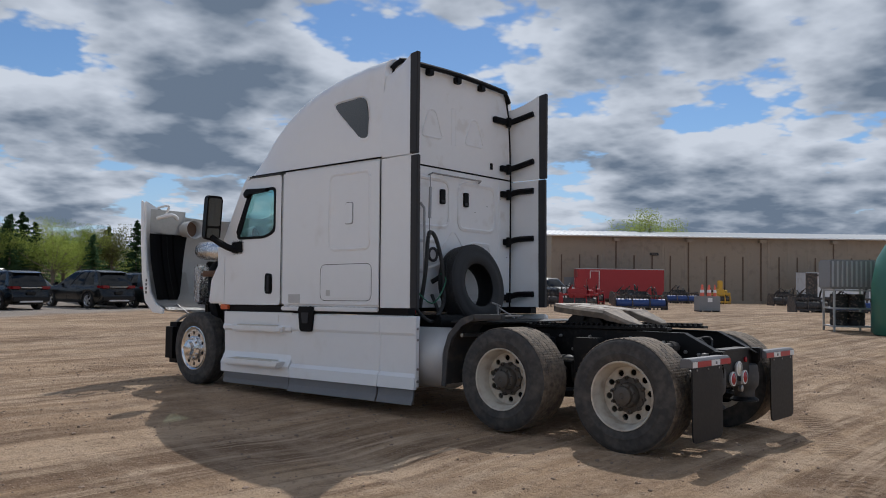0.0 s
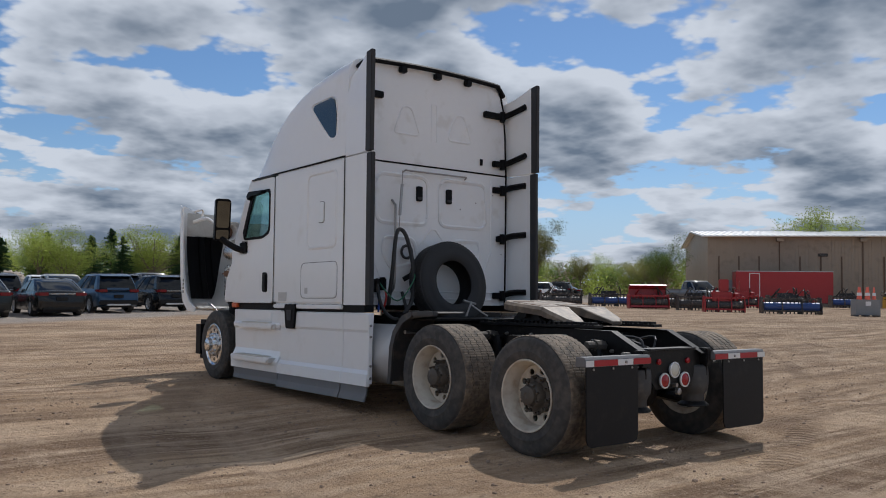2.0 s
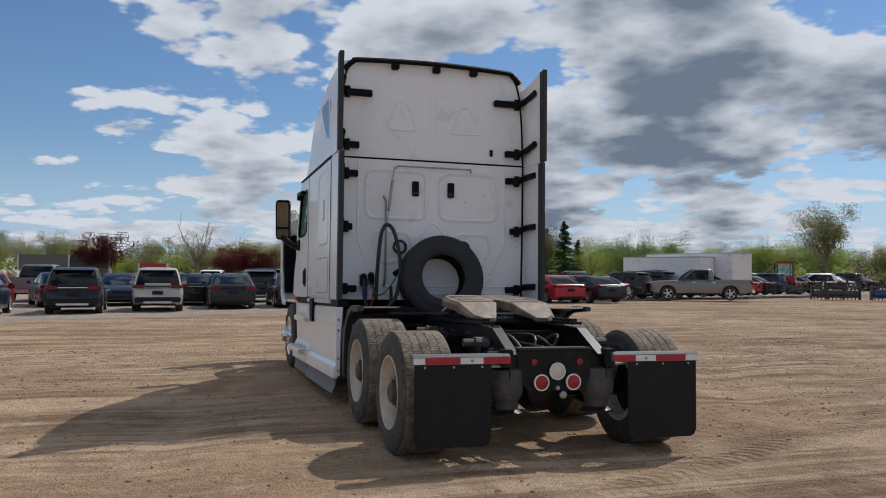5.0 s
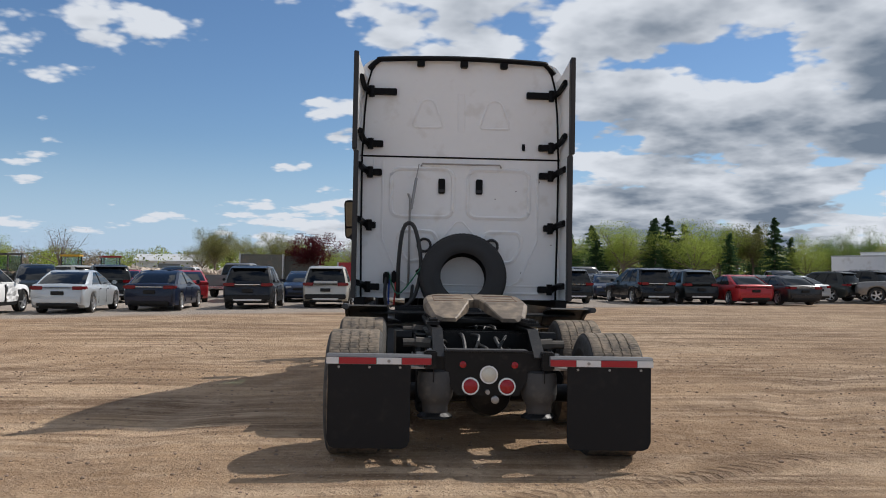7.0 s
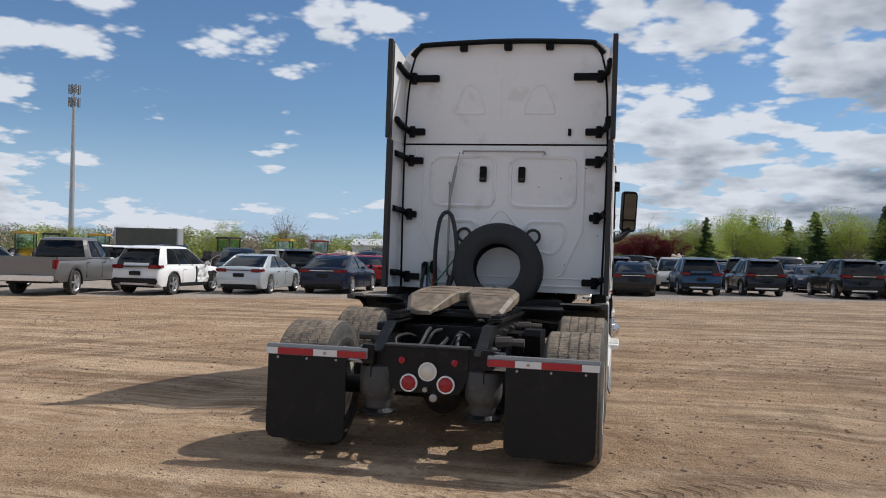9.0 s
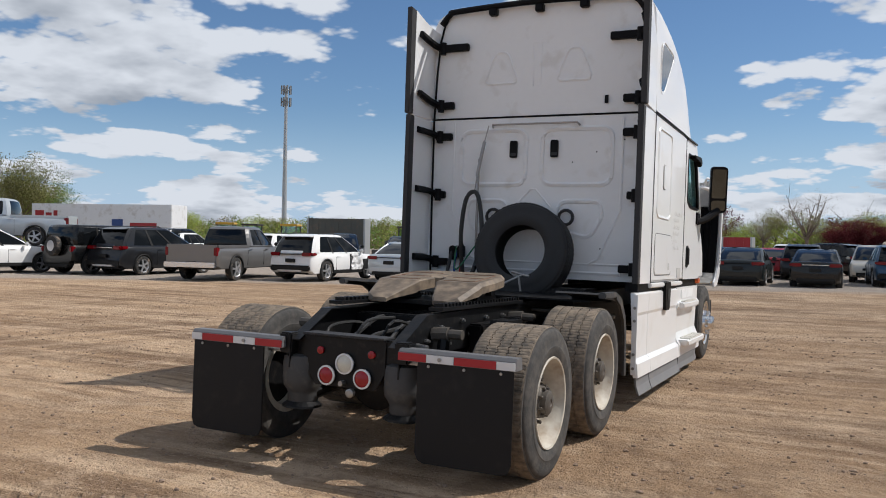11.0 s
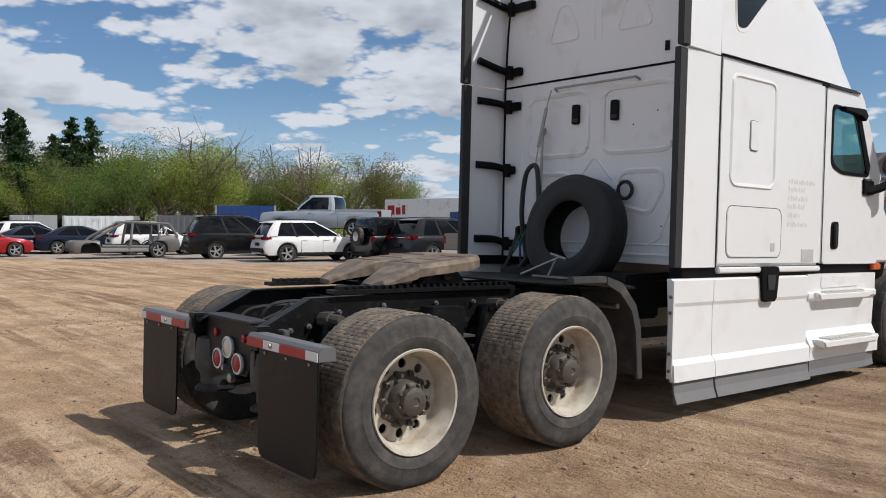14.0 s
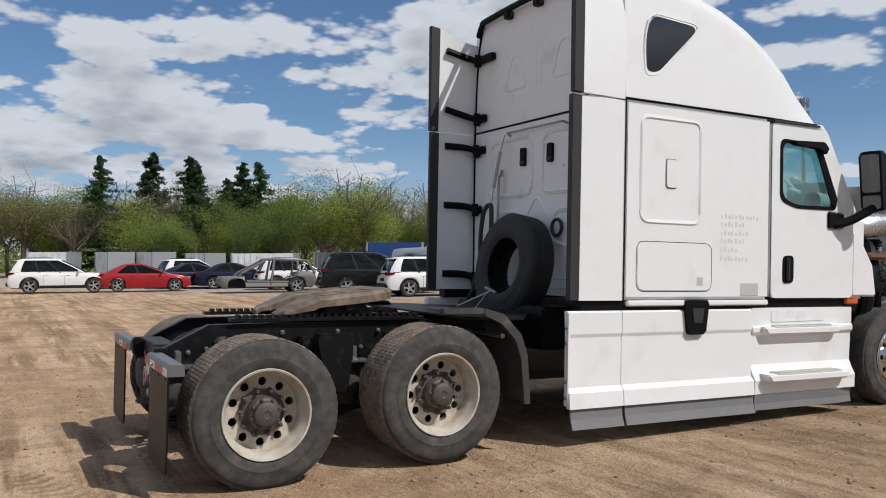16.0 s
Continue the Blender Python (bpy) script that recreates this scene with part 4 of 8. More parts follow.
def steer_wheel():
    wheel = part("wheel", tyre_mesh(0.5, 0.28, 0.29, 64, 4), M["tyre"], truck, "narrow steer tyre on a polished wheel", smooth=True)
    wheel.data.materials.append(M["tyre"])
    bm = bmesh.new()
    lathe(bm, [(0.292, -0.015), (0.305, 0.0), (0.295, 0.002), (0.28, -0.012), (0.262, -0.03), (0.255, -0.06), (0.25, -0.26)], "x", 48, closed=False)
    part("rim", bm, M["chrome"], wheel, "polished aluminium rim", smooth=True)
    bm = bmesh.new()
    holed(bm, circle(0, 0, 0.262, 40), [circle(0.212 * math.cos(a), 0.212 * math.sin(a), 0.026) for a in [2 * math.pi * k / 10 for k in range(10)]], "x", -0.03, -0.01)
    part("wheel_disc", bm, M["chrome"], wheel, "polished disc with ten hand holes")
    bm = bmesh.new()
    lathe(bm, [(0.24, -0.14), (0.24, -0.13)], "x", 20)
    part("brake_drum", bm, M["black"], wheel)
    bm = bmesh.new()
    lathe(bm, [(0.17, -0.01), (0.165, 0.02), (0.12, 0.035), (0.095, 0.05), (0.09, 0.1), (0.07, 0.115), (0.02, 0.118)], "x", 24)
    part("hub", bm, M["chrome"], wheel, "chrome hub cover", smooth=True)
    for k in range(10):
        a = 2 * math.pi * (k + 0.5) / 10
        bm = bmesh.new()
        lathe(bm, [(0.02, 0.0), (0.02, 0.04), (0.012, 0.055)], "x", 6, pose(0, 0.143 * math.cos(a), 0.143 * math.sin(a)))
        part("lug_nut", bm, M["chrome"], wheel)
    return wheel


w = drive_wheel()
DX = 1.265
w.matrix_basis = pose(DX, 0.0, 0.462, 17)
copy_thing(w, pose(DX, 1.32, 0.52, 40))
copy_thing(w, pose(-DX, 0.0, 0.462, -30, 0, 180))
copy_thing(w, pose(-DX, 1.32, 0.52, 60, 0, 180))
w = steer_wheel()
w.matrix_basis = pose(1.25, 6.66, 0.6)
copy_thing(w, pose(-1.25, 6.66, 0.6, 20, 0, 180))


def chassis():
    F = M["frame"]
    for s in (-1, 1):
        xo, xi = s * 0.43, s * 0.42
        outline = [(-0.58, 0.79), (-0.58, 0.60), (-0.1, 0.68), (0.2, 0.715), (6.4, 0.86), (6.4, 1.06), (1.6, 1.005), (-0.2, 0.985)]
        bm = bmesh.new()
        prism(bm, outline, "x", xi, xo)
        # top and bottom flanges
        for a, b in (((-0.58, 0.79), (-0.2, 0.985)), ((-0.2, 0.985), (1.6, 1.005)), ((1.6, 1.005), (6.4, 1.06)), ((0.2, 0.715), (6.4, 0.86))):
            secs = [[(xo, y, z), (xo - s * 0.085, y, z), (xo - s * 0.085, y, z + 0.009), (xo, y, z + 0.009)] for y, z in (a, b)]
            loft(bm, secs, close=True)
        part("frame_rail", bm, F, truck, "black chassis rail")
        # slider rack with teeth on the rail
        bm = bmesh.new()
        box(bm, min(s * 0.36, s * 0.47), max(s * 0.36, s * 0.47), -0.05, 1.55, 1.015, 1.04)
        for k in range(26):
            box(bm, min(s * 0.375, s * 0.45), max(s * 0.375, s * 0.45), 0.0 + k * 0.059, 0.028 + k * 0.059, 1.04, 1.064)
        part("slider_rack", bm, F, truck, "toothed slider rack")
        # bolts along the rail
        for y, z in ((-0.45, 0.73), (-0.35, 0.8), (-0.22, 0.82), (-0.2, 0.72), (0.0, 0.9), (0.12, 0.78), (0.35, 0.93), (0.5, 0.82), (0.8, 0.93), (1.0, 0.8), (1.15, 0.93), (1.5, 0.92), (1.7, 0.85)):
            bm = bmesh.new()
            lathe(bm, [(0.018, 0), (0.018, s * 0.02), (0.011, s * 0.021), (0.011, s * 0.035)], "x", 6, pose(s * 0.43, y, z))
            part("bolt", bm, M["steel"], truck)
        # suspension hangers, trailing arms, air springs, shocks
        bm = bmesh.new()
        prism(bm, [(0.45, 0.9), (0.9, 0.9), (0.8, 0.45), (0.55, 0.45)], "x", s * 0.44, s * 0.56, bevel=0.015)
        part("suspension_hanger", bm, F, truck)
        bm = bmesh.new()
        prism(bm, [(1.95, 0.86), (2.3, 0.86), (2.2, 0.5), (2.05, 0.5)], "x", s * 0.44, s * 0.56, bevel=0.015)
        part("suspension_hanger", bm, F, truck)
        # cast hanger shackle between the wheels, and bracket plates over the air springs
        bm = bmesh.new()
        loft(bm, [[(s * 0.58, y, z), (s * 0.72, y, z), (s * 0.74, y2, z), (s * 0.58, y2, z)] for y, y2, z in ((0.56, 0.8, 0.93), (0.54, 0.82, 0.88), (0.58, 0.8, 0.7), (0.62, 0.78, 0.5))], close=True)
        part("hanger_casting", bm, F, truck, "dusty dark cast hanger")
        for yb in (-0.44, 0.9):
            bm = bmesh.new()
            box(bm, min(s * 0.44, s * 0.62), max(s * 0.44, s * 0.62), yb - 0.12, yb + 0.12, 0.7, 0.715)
            box(bm, min(s * 0.47, s * 0.56), max(s * 0.47, s * 0.56), yb - 0.02, yb + 0.02, 0.715, 0.82, bevel=0.005)
            part("spring_bracket", bm, M["steel"], truck)
        for yb, zb in ((-0.12, 0.86), (1.32, 0.9)):
            bm = bmesh.new()
            tube(bm, [(s * 0.44, yb, zb), (s * 0.56, yb, zb + 0.01)], 0.05, smooth=1)
            tube(bm, [(s * 0.56, yb, zb + 0.01), (s * 0.66, yb, zb + 0.01)], 0.034, smooth=1)
            part("rubber_bushing", bm, M["hub"], truck, smooth=True)
        for y0 in (0.0, 1.32):
            bm = bmesh.new()
            tube(bm, [(s * 0.5, y0 + 0.7, 0.48), (s * 0.5, y0 + 0.2, 0.4), (s * 0.5, y0 - 0.2, 0.36), (s * 0.42, y0 - 0.42, 0.36)], 0.05)
            part("trailing_arm", bm, F, truck)
            bm = bmesh.new()
            lathe(bm, [(0.09, 0.35), (0.1, 0.37), (0.098, 0.41), (0.11, 0.44), (0.132, 0.47), (0.14, 0.52), (0.14, 0.63), (0.132, 0.675), (0.1, 0.69)], "z", 24, pose(s * 0.405, y0 - 0.44, 0))
            part("air_spring", bm, M["air_bag"], truck, "dusty grey rubber air spring", smooth=True)
            bm = bmesh.new()
            lathe(bm, [(0.12, 0.315), (0.138, 0.322), (0.136, 0.335), (0.1, 0.36)], "z", 20, pose(s * 0.405, y0 - 0.44, 0))
            part("spring_seat", bm, M["frame"], truck)
            bm = bmesh.new()
            tube(bm, [(s * 0.52, y0 - 0.1, 0.88), (s * 0.52, y0 - 0.22, 0.4)], 0.035, smooth=1)
            tube(bm, [(s * 0.52, y0 - 0.1, 0.9), (s * 0.52, y0 - 0.15, 0.66)], 0.045, smooth=1)
            tube(bm, [(s * 0.43, y0 - 0.1, 0.89), (s * 0.57, y0 - 0.1, 0.89)], 0.025, smooth=1)
            part("shock_absorber", bm, F, truck, smooth=True)
            bm = bmesh.new()
            lathe(bm, [(0.09, 0), (0.1, 0.05), (0.1, 0.16), (0.07, 0.2)], "y", 18, pose(s * 0.62, y0 + 0.15, 0.56))
            part("brake_chamber", bm, F, truck, smooth=True)
    for y0, z0 in ((0.0, 0.462), (1.32, 0.52)):
        bm = bmesh.new()
        lathe(bm, [(0.075, -0.85), (0.075, 0.85)], "x", 16, pose(0, y0, z0))
        lathe(bm, [(0.03, -0.26), (0.16, -0.2), (0.2, 0.0), (0.17, 0.16), (0.05, 0.3)], "y", 20, pose(0.05, y0, z0))
        part("drive_axle", bm, F, truck, smooth=True)
    bm = bmesh.new()
    tube(bm, [(0.04, 0.35, 0.5), (0.04, 1.1, 0.55), (0.0, 3.5, 0.8)], 0.05, smooth=1)
    part("drive_shaft", bm, F, truck)
    bm = bmesh.new()
    lathe(bm, [(0.07, -1.0), (0.07, 1.0)], "x", 12, pose(0, 6.66, 0.55))
    part("front_axle", bm, F, truck)
    # cross members
    for y, z0, z1 in ((0.25, 0.72, 0.95), (0.66, 0.72, 0.95), (1.75, 0.74, 0.98), (2.4, 0.75, 0.98), (3.6, 0.8, 1.0)):
        part("cross_member", boxes((-0.42, 0.42, y, y + 0.08, z0, z1), bevel=0.01), F, truck)
    # tail cross member with lamp panel
    bm = bmesh.new()
    prism(bm, [(-0.34, 0.83), (0.3, 0.83), (0.3, 0.62), (0.23, 0.5), (-0.24, 0.5), (-0.34, 0.62)], "y", -0.53, -0.515)
    part("lamp_panel", bm, F, truck, "black tail lamp panel")
    part("tail_cross_member", boxes((-0.42, 0.42, -0.52, -0.42, 0.66, 0.835), bevel=0.01), F, truck)
    part("tail_top_plate", boxes((-0.34, 0.3, -0.56, -0.4, 0.835, 0.85), bevel=0.004), M["edge"], truck)
    for x, z, mat, r in ((-0.14, 0.572, "lamp_red", 0.052), (0.14, 0.572, "lamp_red", 0.052), (0.0, 0.66, "lamp_white", 0.055)):
        bm = bmesh.new()
        lathe(bm, [(r + 0.004, -0.53), (r + 0.015, -0.545), (r + 0.015, -0.556), (r + 0.003, -0.558)], "y", 28, pose(x, 0, z), closed=False)
        part("lamp_ring", bm, M["white_refl"], truck, "pale lamp ring", smooth=True)
        bm = bmesh.new()
        lathe(bm, [(r + 0.004, -0.53), (r + 0.004, -0.552), (r * 0.7, -0.562), (0.005, -0.566)], "y", 28, pose(x, 0, z))
        part("tail_lamp", bm, M[mat], truck, "round tail lamp lens", smooth=True)
    for x in (-0.2, 0.2):
        bm = bmesh.new()
        lathe(bm, [(0.026, -0.53), (0.026, -0.545), (0.01, -0.55)], "y", 16, pose(x, 0, 0.735))
        part("marker_lamp", bm, M["lamp_red"], truck)
    bm = bmesh.new()
    lathe(bm, [(0.03, -0.53), (0.03, -0.56), (0.018, -0.565)], "y", 14, pose(0.05, 0, 0.47))
    lathe(bm, [(0.018, -0.53), (0.018, -0.58)], "y", 10, pose(-0.01, 0, 0.53))
    part("tow_eye", bm, M["steel"], truck)
    # reflector bars, end caps, flaps
    for s, segs in ((-1, ((-1.235, -1.14, 0), (-1.14, -0.86, 1), (-0.86, -0.67, 0), (-0.67, -0.445, 1))), (1, ((0.455, 0.655, 1), (0.655, 0.845, 0), (0.845, 1.125, 1), (1.125, 1.25, 0)))):
        a, b = segs[0][0], segs[-1][1]
        bm = bmesh.new()
        prism(bm, [(-0.645, 0.735), (-0.645, 0.79), (-0.625, 0.812), (-0.54, 0.812), (-0.53, 0.735)], "x", a, b, bevel=0.004)
        bar = part("flap_bar", bm, M["bar"], truck, "grey flap hanger bar")
        for p, q, red in segs:
            part("reflector_tape", boxes((p + 0.002, q - 0.002, -0.6495, -0.6465, 0.739, 0.787)), M["red_refl" if red else "white_refl"], bar, "red reflective tape" if red else "white reflective tape")
        bm = bmesh.new()
        lathe(bm, [(0.013, -0.65), (0.013, -0.66)], "y", 6, pose((segs[2][0] + segs[2][1]) / 2 if s < 0 else (segs[1][0] + segs[1][1]) / 2, 0, 0.763))
        part("bolt", bm, M["steel"], bar)
        f0, f1 = (a + 0.015, -0.6) if s < 0 else (0.59, b - 0.015)
        bm = bmesh.new()
        pts = [(f0, 0.745), (f1, 0.745), (f1, 0.17), (f1 - 0.02, 0.125), (f1 - 0.06, 0.108), (f0 + 0.06, 0.108), (f0 + 0.02, 0.125), (f0, 0.17)]
        prism(bm, pts, "y", -0.637, -0.625, bevel=0.003)
        part("mud_flap", bm, M["flap"], truck, "black rubber mud flap")
        for bx in (f0 + 0.08, (f0 + f1) / 2, f1 - 0.08):
            bm = bmesh.new()
            lathe(bm, [(0.01, -0.638), (0.01, -0.645)], "y", 6, pose(bx, 0, 0.715))
            part("bolt", bm, M["steel"], truck)
        # bracket from frame to bar
        part("bar_bracket", boxes((min(s * 0.4, s * 0.5), max(s * 0.4, s * 0.5), -0.6, -0.5, 0.7, 0.84), bevel=0.01), F, truck)
        # quarter fender before the forward tyre
        arc = [(2.06, 0.42), (2.045, 0.6), (2.02, 0.78), (1.97, 0.9), (1.9, 1.0), (1.81, 1.085), (1.65, 1.11), (1.36, 1.13)]
        secs = [[(s * 0.82, y, z), (s * 1.23, y, z), (s * 1.235, y - 0.02, z - 0.03), (s * 1.24, y + 0.014, z + 0.014), (s * 0.82, y + 0.014, z + 0.014)] for y, z in arc]
        bm = bmesh.new()
        loft(bm, secs, close=True)
        box(bm, min(s * 1.2, s * 1.262), max(s * 1.2, s * 1.262), 1.3, 1.66, 1.1, 1.15, bevel=0.008)
        prism(bm, [(1.66, 1.15), (1.84, 1.1), (2.0, 0.94), (2.06, 0.78), (2.09, 0.4), (2.03, 0.4), (2.0, 0.76), (1.95, 0.9), (1.82, 1.03), (1.66, 1.09)], "x", s * 1.232, s * 1.258, bevel=0.005)
        part("quarter_fender", bm, M["fender"], truck, "dark grey quarter fender", smooth=True)
        bm = bmesh.new()
        tube(bm, [(s * 0.42, 1.9, 0.95), (s * 0.8, 1.88, 0.93), (s * 1.2, 1.86, 0.93)], 0.02, smooth=1)
        part("fender_bracket", bm, M["steel"], truck)
    # deck plate and battery box behind the cab
    bm = bmesh.new()
    prism(bm, [(-1.0, 1.62), (1.05, 1.62), (1.2, 1.9), (1.2, 2.05), (0.6, 2.5), (-0.6, 2.5), (-1.15, 2.05), (-1.15, 1.9)], "z", 1.05, 1.065)
    part("deck_plate", bm, M["frame"], truck, "dark deck plate behind the cab")
    part("equipment_box", boxes((-0.75, 0.75, 2.55, 2.98, 0.75, 1.12), bevel=0.02), F, truck)
    # fifth wheel
    prof = [(0.33, 1.055, 0.2, 0.34), (0.38, 1.08, 0.17, 0.41), (0.60, 1.17, 0.09, 0.46), (0.64, 1.19, 0.07, 0.47), (0.86, 1.212, 0.05, 0.475), (0.9, 1.216, 0.0, 0.475), (1.1, 1.236, 0.0, 0.465), (1.22, 1.248, 0.0, 0.42), (1.31, 1.256, 0.0, 0.33)]
    bm = bmesh.new()
    for s in (-1, 1):
        secs = []
        for y, z, xi, xo in prof:
            dp = 0.025 if y < 0.5 else 0.075
            secs.append([(s * xi, y, z - dp), (s * xi, y, z), (s * (xi + 0.012), y, z + 0.008), (s * (xo - 0.03), y, z + 0.008), (s * xo, y, z - 0.02), (s * xo, y, z - dp)])
        loft(bm, secs, close=True)
    part("coupling_plate", bm, M["plate"], truck, "worn greasy coupling plate")
    # grease grooves on the plate
    for s in (-1, 1):
        bm = bmesh.new()
        ridge(bm, [(s * 0.1, 0.7, 1.203), (s * 0.38, 0.7, 1.203), (s * 0.38, 1.12, 1.246), (s * 0.1, 1.12, 1.246)], 0.006, False)
        ridge(bm, [(s * 0.1, 0.9, 1.223), (s * 0.38, 0.9, 1.223)], 0.006, False)
        part("grease_groove", bm, M["rust"], truck)
    for s in (-1, 1):
        bm = bmesh.new()
        prism(bm, [(0.65, 1.03), (1.15, 1.03), (1.02, 1.17), (0.78, 1.17)], "x", s * 0.3, s * 0.4, bevel=0.01)
        lathe(bm, [(0.04, s * 0.25), (0.04, s * 0.45)], "x", 14, pose(0, 0.9, 1.13))
        part("coupling_bracket", bm, F, truck)
    part("coupling_base", boxes((-0.45, 0.45, 0.55, 1.3, 1.012, 1.045), bevel=0.006), F, truck)
    # air lines and cables along the frame
    random.seed(3)
    for k, mat in enumerate(("hose", "hose", "hose", "hose", "hose", "hose", "hose")):
        x = -0.28 + 0.09 * k
        pts = [(x, -0.35 + 0.03 * k, 0.78)]
        for j in range(7):
            pts.append((x + random.uniform(-0.12, 0.12), -0.2 + j * 0.33, 0.84 + random.uniform(-0.06, 0.1)))
        bm = bmesh.new()
        tube(bm, pts, 0.012 + 0.004 * (k % 2), seg=6, smooth=4)
        part("air_line", bm, M[mat], truck)
    # hoses hanging at the back of the cab
    y = CAB_BACK
    for pts, r, mat in (([(-0.72, y - 0.12, 1.2), (-0.72, y - 0.2, 1.6), (-0.68, y - 0.2, 1.98), (-0.6, y - 0.17, 2.08), (-0.52, y - 0.2, 1.97), (-0.46, y - 0.25, 1.6), (-0.52, y - 0.3, 1.25), (-0.66, y - 0.3, 1.08)], 0.024, "hose"),
                        ([(-0.86, y - 0.08, 1.5), (-0.87, y - 0.2, 1.2), (-0.8, y - 0.35, 1.05), (-0.6, y - 0.3, 1.12), (-0.55, y - 0.15, 1.35)], 0.02, "hose"),
                        ([(-0.82, y - 0.06, 1.45), (-0.83, y - 0.1, 1.3), (-0.83, y - 0.08, 1.12)], 0.012, "blue_hose"),
                        ([(-0.76, y - 0.06, 1.45), (-0.75, y - 0.12, 1.3), (-0.77, y - 0.08, 1.12)], 0.012, "red_hose"),
                        ([(-0.84, y - 0.05, 1.5), (-0.72, y - 0.3, 1.25), (-0.5, y - 0.32, 1.5), (-0.45, y - 0.2, 1.6)], 0.008, "green_hose")):
        bm = bmesh.new()
        tube(bm, pts, r, smooth=6)
        part("air_hose", bm, M[mat], truck, smooth=True)
    part("hose_coupler", boxes((-0.9, -0.83, y - 0.12, y - 0.02, 1.35, 1.5), (-0.8, -0.74, y - 0.12, y - 0.02, 1.37, 1.52), bevel=0.015), M["black"], truck)
    bm = bmesh.new()
    tube(bm, [(-0.5, y - 0.1, 1.5), (-0.42, y - 0.16, 1.56)], 0.03, smooth=1)
    part("hose_clip", bm, M["black"], truck)


M["fender"] = material("dark grey fender plastic", (0.045, 0.045, 0.046), 0.55, var=0.15, scale=4, fine=40, dirt=(0.12, 0.1, 0.08), dirt_amount=0.15)
M["rust"] = material("rusty brown metal", (0.15, 0.085, 0.055), 0.8, var=0.3)
M["flap"] = material("mud flap rubber", (0.0075, 0.008, 0.0098), 0.45, spec=0.25, var=0.2, scale=4, fine=30, dirt=(0.02, 0.019, 0.018), dirt_amount=0.06)
chassis()


def front_end():
    """Bumper, engine and the hood tilted forward with its liners facing the cab."""
    bm = bmesh.new()
    box(bm, -1.21, 1.21, 7.2, 7.52, 0.36, 0.95, bevel=0.07)
    part("bumper", bm, M["black"], truck, "dark front bumper")
    bm = bmesh.new()
    for b in ((-0.4, 0.4, 6.2, 7.3, 0.85, 1.5), (-0.3, 0.3, 6.3, 7.2, 1.5, 1.75), (-0.62, -0.42, 6.3, 6.9, 1.0, 1.45), (0.42, 0.7, 6.3, 6.9, 1.0, 1.6)):
        box(bm, *b, bevel=0.03)
    part("engine", bm, M["frame"], truck, "dark engine block")
    part("radiator", boxes((-0.6, 0.6, 7.28, 7.4, 0.75, 1.85), bevel=0.02), M["black"], truck)
    bm = bmesh.new()
    lathe(bm, [(0.12, 6.25), (0.2, 6.3), (0.2, 6.9), (0.12, 6.95)], "y", 24, pose(-0.62, 0, 1.72))
    lathe(bm, [(0.1, -0.5), (0.13, -0.4), (0.13, 0.4), (0.1, 0.5)], "x", 20, pose(-0.1, 6.5, 1.95))
    part("air_duct", bm, M["foil"], truck, "crinkled foil wrapped duct", smooth=True)
    # foil wrapped pipes and dark parts that show between the cab and the raised hood
    bm = bmesh.new()
    tube(bm, [(-0.72, 6.2, 1.9), (-0.86, 6.7, 1.97), (-0.72, 7.25, 2.0), (0.0, 7.4, 2.0), (0.72, 7.25, 2.0), (0.86, 6.7, 1.97), (0.72, 6.2, 1.9)], 0.13, seg=14, smooth=5)
    part("foil_pipe", bm, M["foil"], truck, "crinkled foil wrapped pipe", smooth=True)
    bm = bmesh.new()
    box(bm, -0.8, 0.8, 7.3, 7.42, 1.2, 1.8, bevel=0.04)
    part("heat_shield", bm, M["foil"], truck, "dented silver heat shield")
    for s in (-1, 1):
        bm = bmesh.new()
        tube(bm, [(s * 1.0, 6.45, 0.95), (s * 1.02, 6.55, 1.35), (s * 0.9, 6.7, 1.72), (s * 0.6, 6.8, 1.8)], 0.075, seg=9)
        part("intake_elbow", bm, M["black"], truck, "black intake elbow", smooth=True)
        bm = bmesh.new()
        box(bm, min(s * 0.8, s * 1.12), max(s * 0.8, s * 1.12), 6.4, 6.75, 1.6, 1.68, bevel=0.03)
        part("rusty_cover", bm, M["rust"], truck)
    bm = bmesh.new()
    box(bm, -1.0, -0.66, 6.25, 6.5, 1.48, 1.56, bevel=0.02)
    box(bm, 0.66, 1.0, 6.25, 6.5, 1.48, 1.56, bevel=0.02)
    part("rusty_bracket", bm, M["rust"], truck)
    # hood shell: skin across, flanks at both sides
    hood_xs = np.linspace(-1.0, 1.0, 13)
    secs = []
    for u in hood_xs:
        x = 1.22 * u
        k = abs(u)
        bulge = 0.34 * (1 - k ** 2.2)
        top = 2.56 + 0.2 * k ** 3
        secs.append([(x, 7.72 + bulge * 0.3, 1.0 + 0.12 * k), (x, 7.98 + bulge, 1.35), (x, 8.08 + bulge, 1.9), (x, 8.1 + bulge * 0.7, 2.3), (x, 8.1 + bulge * 0.3, top),
                     (x, 8.06 + bulge * 0.3, top), (x, 8.05 + bulge * 0.7, 2.3), (x, 8.03 + bulge, 1.9), (x, 7.93 + bulge, 1.38), (x, 7.69 + bulge * 0.3, 1.03 + 0.12 * k)])
    bm = bmesh.new()
    loft(bm, secs, close=True)
    hood = part("hood", bm, M["white"], truck, "white hood tilted forward on its hinges", smooth=True)
    bm = bmesh.new()
    loft(bm, [[(x, yy - 0.012, zz) for x, yy, zz in (s[5], s[6], s[7], s[8], s[9])] for s in secs[1:-1]], caps=False)
    part("hood_underside", bm, M["lining"], hood, "smooth silver-grey hood lining", smooth=True)
